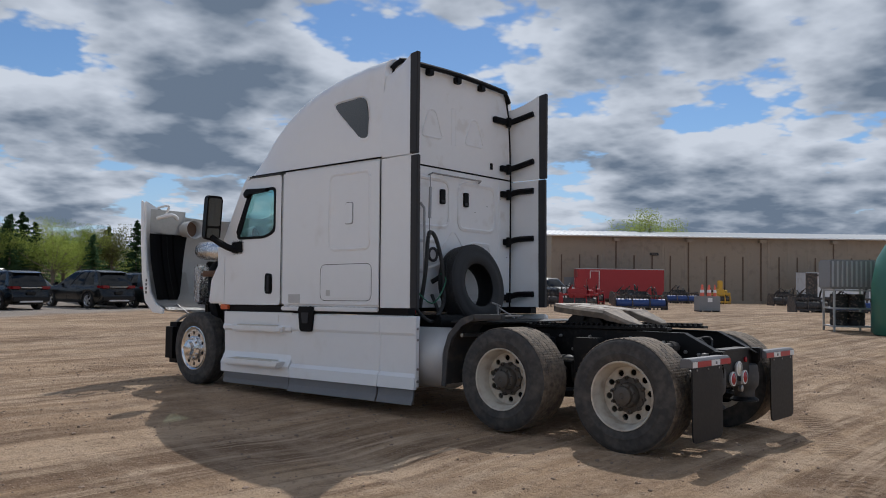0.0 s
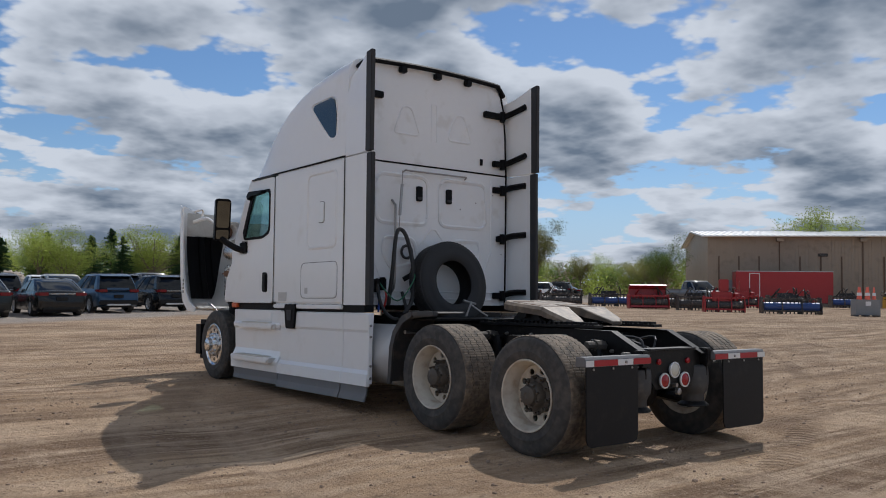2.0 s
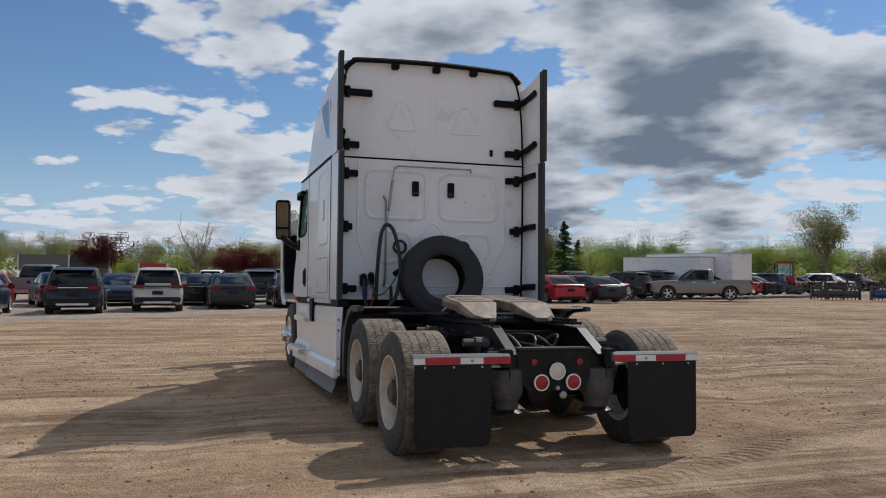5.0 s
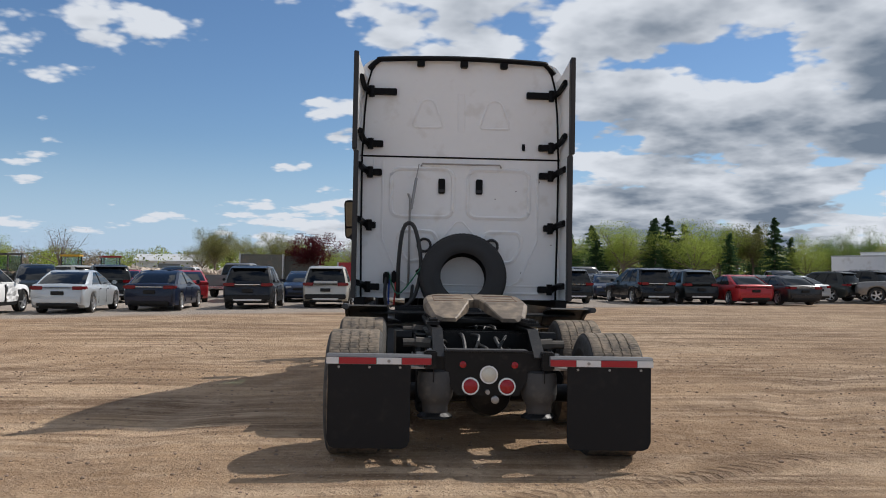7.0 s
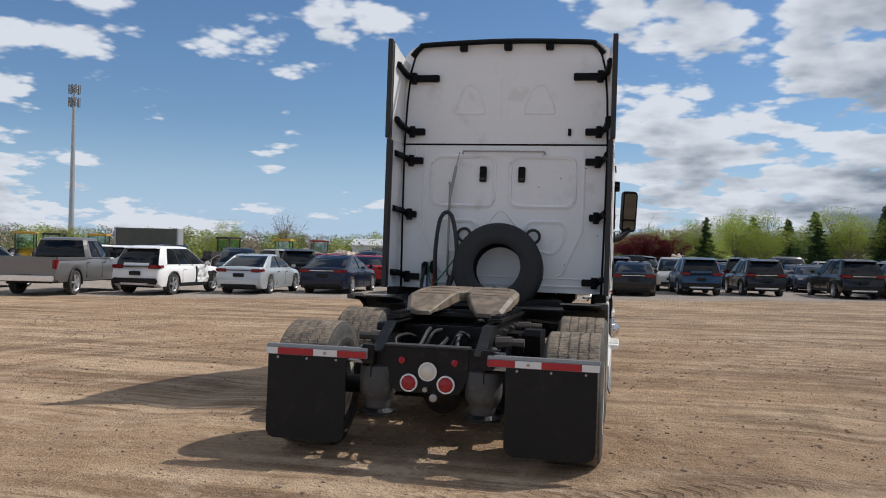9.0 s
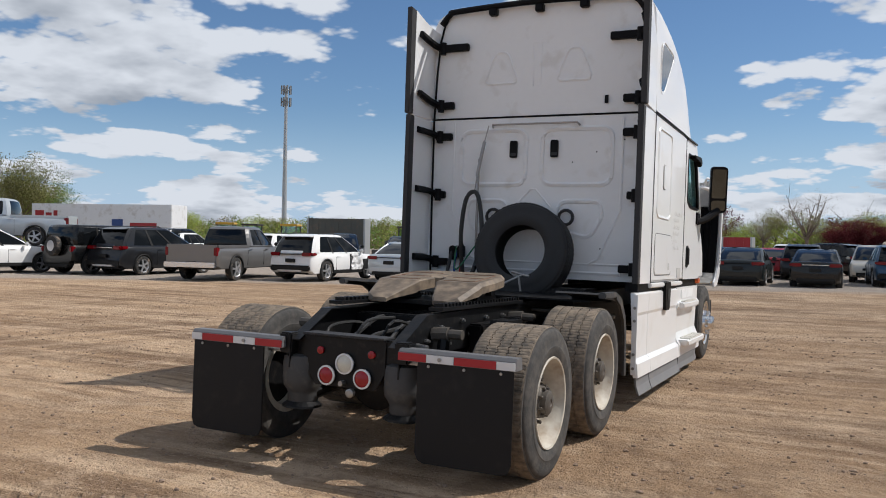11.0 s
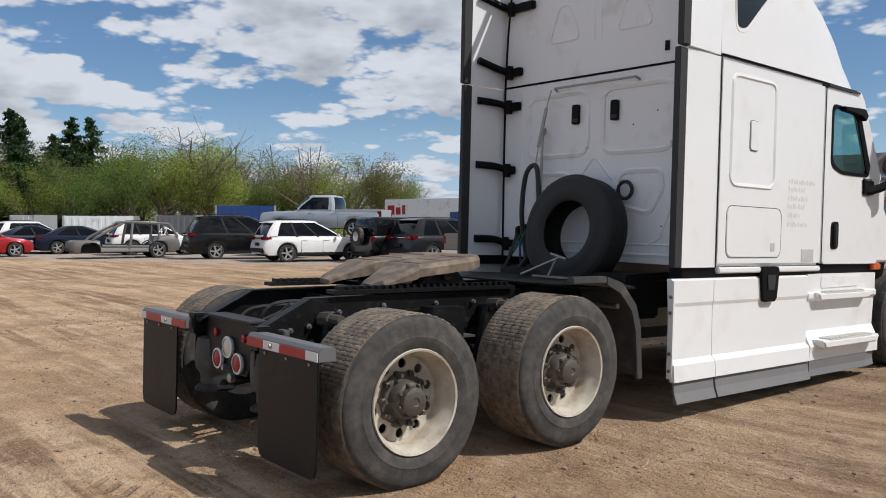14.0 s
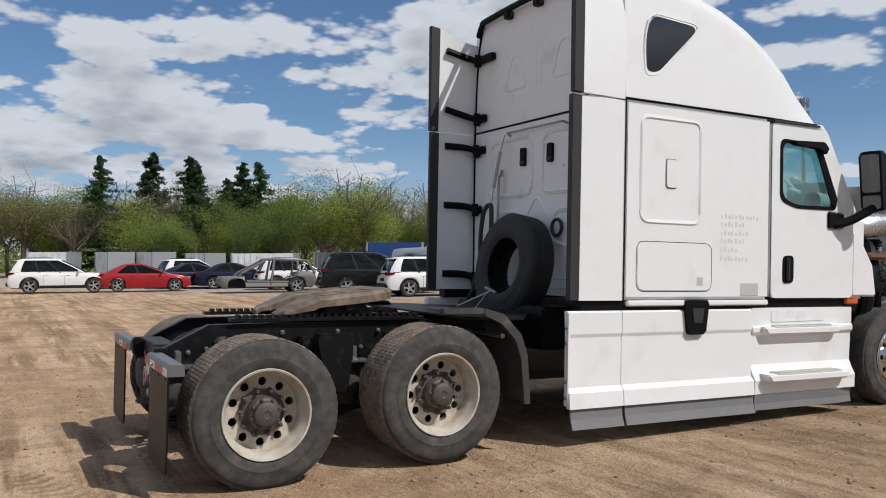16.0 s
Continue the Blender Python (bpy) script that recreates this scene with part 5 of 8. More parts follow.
    for s in (-1, 1):
        flank = [(7.5, 1.06), (7.8, 1.08), (8.02, 1.24), (8.12, 1.6), (8.17, 2.2), (8.2, 2.79), (8.12, 2.75), (8.06, 2.2), (8.0, 1.7), (7.88, 1.36), (7.72, 1.2), (7.5, 1.14)]
        bm = bmesh.new()
        prism(bm, flank, "x", s * 1.205, s * 1.235, bevel=0.01)
        part("hood_flank", bm, M["white"], hood, "white hood side edge")
        bm = bmesh.new()
        loft(bm, [[(s * x, yy, z) for x in (0.55, 0.8, 1.0, 1.18)] for yy, z in ((7.45, 1.12), (7.72, 1.22), (7.9, 1.4), (8.0, 1.7))], caps=False)
        bmesh.ops.solidify(bm, geom=bm.faces[:], thickness=0.02)
        part("hood_lip", bm, M["hood_in"], hood, "pale lower hood lip", smooth=True)
        # black wheel arch liner, ribbed, in the lower two thirds
        secs2 = []
        for t in np.linspace(0, 1, 12):
            z = 1.27 + 1.0 * t
            yy = 7.74 + 0.26 * math.sin(math.pi * 0.5 * t)
            inner = 0.86 - 0.3 * t ** 0.7
            secs2.append([(s * (inner - 0.04), yy + 0.2, z), (s * inner, yy - 0.02, z), (s * max(0.78, inner + 0.01), yy, z), (s * max(0.79, inner + 0.015), yy + 0.03, z), (s * max(0.88, inner + 0.02), yy + 0.03, z), (s * 0.9, yy, z), (s * 0.98, yy, z), (s * 0.99, yy + 0.03, z), (s * 1.07, yy + 0.03, z), (s * 1.08, yy, z), (s * 1.2, yy - 0.02, z)])
        bm = bmesh.new()
        loft(bm, secs2, caps=False)
        bmesh.ops.solidify(bm, geom=bm.faces[:], thickness=0.012)
        part("arch_liner", bm, M["black"], hood, "black ribbed wheel arch liner")
        bm = bmesh.new()
        loft(bm, [[(s * x, yy, z) for x, yy in ((0.55, 8.1), (0.6, 7.98), (0.9, 7.98), (1.2, 7.97))] for z in (2.28, 2.5, 2.64)], caps=False)
        bmesh.ops.solidify(bm, geom=bm.faces[:], thickness=0.015)
        part("liner_top", bm, M["hood_in"], hood)
        bm = bmesh.new()
        lathe(bm, [(0.13, 7.72), (0.15, 7.7), (0.14, 7.72), (0.11, 8.02)], "y", 22, pose(s * 0.6, 0, 2.36), closed=False)
        part("intake_duct", bm, M["hood_in"], hood, smooth=True)
        bm = bmesh.new()
        lathe(bm, [(0.001, 7.85), (0.12, 7.85), (0.12, 7.86)], "y", 18, pose(s * 0.6, 0, 2.36))
        part("duct_screen", bm, M["rust"], hood)
        bm = bmesh.new()
        tube(bm, [(s * 1.1, 7.95, 2.5), (s * 0.98, 7.75, 2.55), (s * 0.85, 7.8, 2.5)], 0.03)
        tube(bm, [(s * 1.12, 7.9, 2.66), (s * 1.04, 7.74, 2.68), (s * 1.0, 7.86, 2.58)], 0.018)
        part("hood_hook", bm, M["white_inner"], hood, smooth=True)
        bm = bmesh.new()
        tube(bm, [(s * 1.0, 7.5, 0.95), (s * 0.9, 7.35, 1.05), (s * 0.8, 7.0, 1.05)], 0.02)
        tube(bm, [(s * 0.95, 7.6, 1.2), (s * 0.85, 7.3, 1.0)], 0.015, smooth=1)
        part("hood_strut", bm, M["steel"], truck)
        # bars where the unit number stands on the flank
        for k in range(4):
            part("faded_lettering", boxes((min(s * 1.2355, s * 1.238), max(s * 1.2355, s * 1.238), 7.96, 8.0, 1.36 + k * 0.06, 1.4 + k * 0.06)), M["edge"], hood)


front_end()


def spare_tyre():
    ob = thing("spare_tyre", "bare black spare tyre leaning on the cab wall", "tyre")
    for keep, name in ((0, "sidewall"), (1, "tread")):
        bm = tyre_mesh(0.5, 0.27, 0.262, 64, 4, True)
        bmesh.ops.delete(bm, geom=[f for f in bm.faces if f.material_index != keep], context="FACES")
        for f in bm.faces:
            f.material_index = 0
        part(name, bm, M["spare"], ob, smooth=True)
    # axis along the truck, leaning back on the wall
    ob.matrix_basis = WORLD_R @ pose(0.025, 2.58, 1.475, 0, 0, 0) @ pose(0, 0, 0, -9) @ pose(0, 0, 0, 0, 0, -90)


spare_tyre()


def spare_strut():
    bm = bmesh.new()
    tube(bm, [(-0.12, 2.2, 1.08), (0.14, 2.42, 1.24)], 0.012, smooth=1)
    tube(bm, [(0.2, 2.2, 1.08), (0.1, 2.4, 1.22)], 0.01, smooth=1)
    tube(bm, [(0.02, 2.42, 1.26), (0.2, 2.42, 1.22)], 0.014, smooth=1)
    part("spare_strut", bm, M["steel"], truck, "thin steel strut holding the spare")


spare_strut()

# ---- parked cars ----
PAINTS = {}


def paint(name, color, metal=0.0, rough=0.3):
    if name not in PAINTS:
        PAINTS[name] = material(name + " car paint", color, rough, metal=metal, var=0.07, scale=2.0, fine=30, coat=0.35, spec=0.3)
    return PAINTS[name]


paint("black", (0.004, 0.0045, 0.005), 0.0, 0.25)
paint("dark_green_black", (0.009, 0.013, 0.013))
paint("navy", (0.008, 0.014, 0.035), 0.2)
paint("blue", (0.03, 0.07, 0.13), 0.3)
paint("grey", (0.2, 0.195, 0.19), 0.5, 0.3)
paint("dark_grey", (0.022, 0.023, 0.026), 0.3)
paint("silver", (0.52, 0.55, 0.57), 0.45, 0.32)
paint("white", (0.8, 0.8, 0.79))
paint("champagne", (0.5, 0.47, 0.41), 0.4)
paint("red", (0.36, 0.02, 0.025), 0.2)
paint("maroon", (0.12, 0.015, 0.02), 0.2)
paint("bare_metal", (0.18, 0.17, 0.16), 0.3, 0.6)
CAR_TYRE = material("car tyre", (0.025, 0.025, 0.025), 0.85, var=0.15, dirt=DUST, dirt_amount=0.1)
CAR_RIM = material("alloy rim", (0.55, 0.55, 0.56), 0.35, metal=0.7, var=0.1)
CAR_BLACK = material("car black trim", (0.011, 0.011, 0.011), 0.6, spec=0.3, var=0.15)
CAR_LAMP = material("car tail lamp", (0.16, 0.002, 0.005), 0.2, var=0.1, spec=0.4)
CAR_GLASS = material("car window glass", (0.005, 0.006, 0.007), 0.04, var=0.1, spec=0.35)
KINDS = {
    # base rear, roof rear, roof front, base front (fractions of the length), belt (of the height), upper edge of the body
    "suv": (-0.475, -0.40, 0.03, 0.27, 0.60, ((-0.5, 0.565), (-0.485, 0.60), (-0.46, 0.615), (0.0, 0.60), (0.25, 0.585), (0.40, 0.555), (0.465, 0.505), (0.495, 0.44), (0.5, 0.40))),
    "sedan": (-0.435, -0.235, 0.02, 0.27, 0.645, ((-0.5, 0.60), (-0.49, 0.655), (-0.475, 0.672), (-0.43, 0.672), (0.0, 0.65), (0.25, 0.63), (0.40, 0.57), (0.465, 0.51), (0.495, 0.44), (0.5, 0.38))),
    "pickup": (-0.135, -0.12, 0.115, 0.235, 0.63, ((-0.5, 0.62), (0.22, 0.62), (0.42, 0.60), (0.475, 0.575), (0.495, 0.51), (0.5, 0.44))),
    "jeep": (-0.47, -0.455, 0.10, 0.16, 0.60, ((-0.5, 0.58), (0.16, 0.60), (0.44, 0.58), (0.48, 0.52), (0.5, 0.46))),
}


def car_wheel(parent, x, y, r, w, s):
    bm = bmesh.new()
    lathe(bm, [(r * 0.68, 0.0), (r * 0.9, 0.012), (r * 0.985, 0.0), (r, -0.03), (r, -w + 0.03), (r * 0.95, -w), (r * 0.6, -w)], "x", 22, closed=False)
    wheel = part("wheel", bm, CAR_TYRE, parent, smooth=True)
    bm = bmesh.new()
    lathe(bm, [(r * 0.7, 0.004), (r * 0.66, -0.01), (r * 0.6, -0.05), (r * 0.58, -0.12)], "x", 20, closed=False)
    for k in range(5):
        a = 2 * math.pi * k / 5
        box(bm, -0.03, 0.0, -r * 0.09, r * 0.09, 0.0, r * 0.67, m=Matrix.Rotation(a, 4, "X"))
    lathe(bm, [(r * 0.16, -0.03), (r * 0.16, 0.006)], "x", 10)
    part("rim", bm, CAR_RIM, wheel)
    bm = bmesh.new()
    lathe(bm, [(r * 0.62, -0.09), (r * 0.62, -0.085)], "x", 16)
    part("brake_disc", bm, CAR_BLACK, wheel)
    wheel.matrix_basis = pose(x, y, r, 13, 0, 0 if s > 0 else 180)
    return wheel


def car(kind, color, L, W, H, x, y, turn, label, group="parked cars in the row", strip=False, raised=0.0):
    br, rr, rf, bf, belt, tops = KINDS[kind]
    P = PAINTS[color]
    ob = thing("pickup_truck" if kind == "pickup" else "car", label, "pickup" if kind == "pickup" else "car", pose(x, y, GZ + raised, 0, 0, turn), group)
    wr = {"pickup": 0.40, "jeep": 0.40, "suv": 0.36, "sedan": 0.33}[kind]
    ya, yf = -0.29 * L, 0.32 * L
    hw = W / 2
    clear = {"suv": 0.27, "sedan": 0.2, "pickup": 0.42, "jeep": 0.42}[kind]
    arch = wr * 1.14
    cut = [yw + arch * k for yw in (ya, yf) for k in (-1.02, -0.995, -0.9, -0.7, -0.35, 0.0, 0.35, 0.7, 0.9, 0.995, 1.02)]
    stations = sorted([f * L for f in (-0.5, -0.494, -0.478, -0.452, -0.1, -0.02, 0.06, 0.14, 0.452, 0.475, 0.49, 0.5)] + cut)
    narrow = ((-0.5, 0.88), (-0.494, 0.925), (-0.478, 0.96), (-0.45, 0.985), (-0.4, 1.0), (0.38, 1.0), (0.45, 0.95), (0.475, 0.89), (0.49, 0.8), (0.5, 0.7))
    if kind in ("pickup", "jeep"):
        narrow = ((-0.5, 0.93), (-0.49, 0.985), (-0.4, 1.0), (0.42, 1.0), (0.47, 0.96), (0.5, 0.85))
    tuck = {"suv": 0.13, "sedan": 0.06, "pickup": 0.0, "jeep": 0.0}[kind]
    secs = []
    for yy in stations:
        f = yy / L
        w = hw * float(np.interp(f, [p[0] for p in narrow], [p[1] for p in narrow]))
        zt = H * float(np.interp(f, [p[0] for p in tops], [p[1] for p in tops]))
        zb = clear + (0.08 if abs(f) > 0.47 else 0.0)
        for yw in (ya, yf):
            if abs(yy - yw) < arch:
                zb = max(zb, wr + math.sqrt(arch ** 2 - (yy - yw) ** 2))
        if strip:
            zt = min(zt, 0.52 if -0.27 < f < 0.24 else 0.8 if f >= 0.24 else zt)
            zb = min(zb, zt - 0.1)
        zs = max(zb + 0.03, zt - 0.17)
        half = [(w * 0.80, zb), (w * 0.955, zb + 0.012), (w * 0.99, zb + 0.35 * (zs - zb)), (w, zb + 0.7 * (zs - zb)), (w * 0.992, zs), (w * 0.965, zs + 0.55 * (zt - zs)), (w * 0.93, zt - 0.01), (w * 0.87, zt), (0, zt + 0.022)]
        end = max(0.0, (-f - 0.44) / 0.06)

        def at(px, pz):
            back = tuck * end * max(0.0, pz - 0.62) / 0.45 + 0.12 * end * max(0.0, 0.42 - pz) / 0.2
            return (px, yy + back, pz)
        secs.append([at(px, pz) for px, pz in half] + [at(-px, pz) for px, pz in half[-2::-1]])
    bm = bmesh.new()
    loft(bm, secs, close=True)
    body = part("body", bm, P, ob, smooth=True)
    part("underbody", boxes((-hw * 0.7, hw * 0.7, -0.46 * L, 0.45 * L, clear - 0.03, min(0.62, H * 0.4)), bevel=0.02), CAR_BLACK, ob)
    g0, g1 = hw * 0.93, hw * (0.74 if kind != "jeep" else 0.86)
    zt, zr = belt * H - 0.015, H
    cr = {"pickup": 0.035, "jeep": 0.03, "suv": 0.09, "sedan": 0.1}[kind] * L
    rear, front = rr * L, rf * L
    zf = zt - 0.02 * H
    rows = []
    for t in (0.0, 0.25, 0.5, 0.75, 1.0):
        bow = 0.04 * math.sin(math.pi * t)
        rows.append((br * L * (1 - t) + rear * t - bow, bf * L * (1 - t) + front * t + bow, zt + (zr - 0.055 * H - zt) * t, g0 + (g1 * 1.03 - g0) * t + 0.35 * bow))
    cap = [(rear, front, zr - 0.058 * H, g1 * 1.045), (rear + 0.25 * cr, front - 0.2 * cr, zr - 0.028 * H, g1 * 1.01), (rear + 0.6 * cr, front - 0.55 * cr, zr - 0.010 * H, g1 * 0.92), (rear + cr, front - cr, zr - 0.002 * H, g1 * 0.75), (rear + 1.6 * cr, front - 1.6 * cr, zr, g1 * 0.4)]

    def ring(a, b, z, w):
        c = 0.05 * L
        dip = zf - zt if z == zt else 0.0
        return [(-w * 0.55, a - 0.02, z), (w * 0.55, a - 0.02, z), (w * 0.92, a + 0.04, z), (w, a + c * 0.6, z), (w, b - c * 1.2, z), (w * 0.86, b - c * 0.35, z + dip), (w * 0.5, b, z + dip), (-w * 0.5, b, z + dip), (-w * 0.86, b - c * 0.35, z + dip), (-w, b - c * 1.2, z), (-w, a + c * 0.6, z), (-w * 0.92, a + 0.04, z)]
    rings = [ring(*r) for r in rows]
    if not strip:
        bm = bmesh.new()
        loft(bm, rings, close=True)
        part("window_glass", bm, CAR_GLASS, ob, "dark window glass", smooth=True)
        bm = bmesh.new()
        loft(bm, [ring(*r) for r in cap], close=True)
        roof = part("roof", bm, P, ob, smooth=True)

        def strip_on(name, mat, a, b, u0, u1, v1=1.0):
            """One band of sheet lying on the glass between two edges of the cabin."""
            bands = []
            for k in range(len(rings)):
                v = k / (len(rings) - 1)
                if v > v1 + 0.01 and k > 1:
                    break
                pa, pb = Vector(rings[k][a]), Vector(rings[k][b])
                if v > v1:
                    pa, pb = Vector(rings[0][a]).lerp(pa, v1 / v), Vector(rings[0][b]).lerp(pb, v1 / v)
                n = (Vector(rings[0][b]) - Vector(rings[0][a])).cross(Vector(rings[-1][a]) - Vector(rings[0][a])).normalized()
                p, q = pa.lerp(pb, u0), pa.lerp(pb, u1)
                bands.append([p - n * 0.01, p + n * 0.012, q + n * 0.012, q - n * 0.01])
            bm = bmesh.new()
            loft(bm, bands, close=True)
            part(name, bm, mat, roof)
        last = {"suv": 0.11, "sedan": 0.16, "pickup": 0.1, "jeep": 0.12}[kind]
        posts = {"suv": (0.36, 0.66), "sedan": (0.53,), "pickup": (0.5,), "jeep": (0.38, 0.68)}[kind]
        for s in (-1, 1):
            a, b, c2 = ((3, 4), (2, 3), (4, 5)) if s > 0 else ((9, 10), (10, 11), (8, 9))

            def flip(u0, u1):
                return (u0, u1) if s > 0 else (1 - u1, 1 - u0)
            strip_on("rear_pillar", P, *a, *flip(0.0, last))
            strip_on("rear_corner", P, *b, 0.0, 1.0)
            strip_on("front_pillar", P, *c2, *flip(0.0, 0.45))
            strip_on("window_edge", P, *a, 0.0, 1.0, 0.07)
            for u in posts:
                strip_on("door_post", CAR_BLACK, *a, *flip(u, u + 0.035))
        if kind in ("suv", "sedan", "jeep"):
            strip_on("window_sill", P, 0, 1, 0.0, 1.0, 0.14 if kind != "sedan" else 0.05)
    else:
        bm = bmesh.new()
        for sx in (-1, 1):
            for pts in ([(bf * L, zt), (rf * L, zr - 0.06)], [(-0.02 * L, 0.35), (-0.04 * L, zt), (-0.06 * L, zr - 0.03)], [(-0.28 * L, 0.6), (-0.30 * L, zt), (-0.3 * L, zr - 0.05)], [(br * L, zt), (rr * L, zr - 0.08)], [(rf * L, zr - 0.06), (0, zr), (rr * L, zr - 0.08)]):
                tube(bm, [(sx * (g0 if z < zt + 0.05 else g1), yy, z) for yy, z in pts], 0.06, seg=6, smooth=2)
            tube(bm, [(sx * g0 * 0.9, 0.44 * L, 0.62), (sx * g0 * 0.95, 0.33 * L, 0.7), (sx * g0, bf * L, zt)], 0.05, seg=6, smooth=1)
            tube(bm, [(sx * g0 * 0.97, 0.22 * L, 0.55), (sx * g0 * 0.97, -0.27 * L, 0.5)], 0.07, seg=6, smooth=1)
        tube(bm, [(-g1, rr * L, zr - 0.08), (g1, rr * L, zr - 0.08)], 0.05, smooth=1)
        tube(bm, [(-g1, rf * L, zr - 0.06), (g1, rf * L, zr - 0.06)], 0.05, smooth=1)
        box(bm, -g1, g1, -0.3 * L, -0.12 * L, zr - 0.05, zr - 0.01)
        part("pillar_frame", bm, P, ob)
        part("engine_bay", boxes((-hw * 0.6, hw * 0.6, 0.28 * L, 0.47 * L, 0.3, 0.72), bevel=0.05), CAR_BLACK, ob)
    if kind == "pickup":
        bm = bmesh.new()
        zt2 = 0.62 * H
        for b in ((-hw * 0.97, -hw * 0.85, -0.49 * L, br * L, zt2 - 0.05, zt2 + 0.06), (hw * 0.85, hw * 0.97, -0.49 * L, br * L, zt2 - 0.05, zt2 + 0.06), (-hw * 0.92, hw * 0.92, -0.504 * L, -0.485 * L, 0.66, zt2 + 0.06)):
            box(bm, *b, bevel=0.015)
        part("tailgate", bm, P, ob)
        part("bed", boxes((-hw * 0.85, hw * 0.85, -0.485 * L, br * L - 0.02, zt2 - 0.02, zt2 + 0.03)), CAR_BLACK, ob)
        part("rear_bumper", boxes((-hw * 0.95, hw * 0.95, -0.525 * L, -0.498 * L, 0.47, 0.64), bevel=0.025), M["chrome"], ob, "chrome rear bumper")
    elif kind == "suv":
        part("rear_bumper", boxes((-hw * 0.9, hw * 0.9, -0.508 * L, -0.46 * L, 0.36, 0.56), bevel=0.04), CAR_BLACK, ob, "black plastic rear bumper")
        part("skid_plate", boxes((-hw * 0.55, hw * 0.55, -0.511 * L, -0.47 * L, 0.33, 0.42), bevel=0.02), CAR_RIM, ob)
    else:
        part("rear_bumper", boxes((-hw * 0.88, hw * 0.88, -0.507 * L, -0.46 * L, 0.34, 0.55), bevel=0.05), P, ob)
        part("exhaust_valance", boxes((-hw * 0.72, hw * 0.72, -0.508 * L, -0.45 * L, 0.26, 0.36), bevel=0.02), CAR_BLACK, ob)
    part("front_bumper", boxes((-hw * 0.72, hw * 0.72, 0.46 * L, 0.504 * L, 0.32, 0.5), bevel=0.04), CAR_BLACK, ob)
    if not strip:
        part("grille", boxes((-hw * 0.42, hw * 0.42, 0.48 * L, 0.503 * L, 0.54, 0.68), bevel=0.02), CAR_BLACK, ob)
    for s in (-1, 1):
        z0, z1 = {"pickup": (0.45, 0.61), "jeep": (0.45, 0.56), "suv": (0.53, 0.605), "sedan": (0.545, 0.63)}[kind]
        xa, xb = (s * hw * 0.83, s * hw * 0.965) if kind in ("pickup", "jeep") else (s * hw * 0.52, s * hw * 0.9)
        if not strip:
            bm = bmesh.new()
            yb = -0.5 * L + tuck * 0.35
            box(bm, min(xa, xb), max(xa, xb), yb - 0.035, yb + 0.16, z0 * H, z1 * H, bevel=0.02)
            if kind in ("suv", "sedan"):
                box(bm, min(s * hw * 0.8, s * hw * 0.985), max(s * hw * 0.8, s * hw * 0.985), yb + 0.03, yb + 0.3, z0 * H + 0.01, z1 * H - 0.005, bevel=0.025)
            part("tail_lamp", bm, CAR_LAMP, ob, "red tail lamp")
            part("head_lamp", boxes((min(s * hw * 0.5, s * hw * 0.8), max(s * hw * 0.5, s * hw * 0.8), 0.455 * L, 0.494 * L, 0.66, 0.76), bevel=0.03), CAR_RIM, ob, "clear head lamp")
            part("side_mirror", boxes((min(s * hw, s * (hw + 0.19)), max(s * hw, s * (hw + 0.19)), 0.165 * L, 0.165 * L + 0.1, zt + 0.02, zt + 0.16), bevel=0.04), CAR_BLACK if kind == "pickup" else P, ob)
        for yw in (ya, yf):
            if strip and yw > 0:
                continue
            if kind != "sedan":
                bm = bmesh.new()
                tube(bm, [(s * (hw * 0.992), yw + arch * math.cos(t), wr + arch * math.sin(t)) for t in np.linspace(-0.15, math.pi + 0.15, 15)], 0.03, seg=5, smooth=1)
                part("arch_trim", bm, CAR_BLACK, body, "black wheel arch trim")
            car_wheel(ob, s * (hw - 0.01), yw, wr, 0.23, s)
        if not strip:
            for yh in (-0.15, 0.05):
                part("door_handle", boxes((min(s * hw * 0.98, s * hw * 1.014), max(s * hw * 0.98, s * hw * 1.014), yh * L, yh * L + 0.2, belt * H - 0.15, belt * H - 0.115), bevel=0.008), M["chrome"] if color in ("grey", "silver") else P, ob)
                part("door_gap", boxes((min(s * hw * 0.97, s * hw * 1.001), max(s * hw * 0.97, s * hw * 1.001), yh * L - 0.06, yh * L - 0.052, clear + 0.12, belt * H - 0.15)), CAR_BLACK, ob)
    if not strip and kind != "jeep":
        zp = 0.66 if kind != "sedan" else 0.62
        part("plate_recess", boxes((-0.2, 0.2, -0.5035 * L, -0.49 * L, zp, zp + 0.13), bevel=0.01), CAR_BLACK, ob)
    if kind == "jeep":
        bm = bmesh.new()
        lathe(bm, [(0.2, 0), (0.36, 0.02), (0.38, 0.06), (0.38, 0.2), (0.3, 0.24)], "y", 22, pose(0, -0.5 * L - 0.26, 1.05))
        part("spare_wheel", bm, CAR_TYRE, ob, smooth=True)
        bm = bmesh.new()
        lathe(bm, [(0.05, -0.01), (0.2, 0.0), (0.21, 0.03)], "y", 16, pose(0, -0.5 * L - 0.265, 1.05))
        part("spare_rim", bm, CAR_RIM, ob)
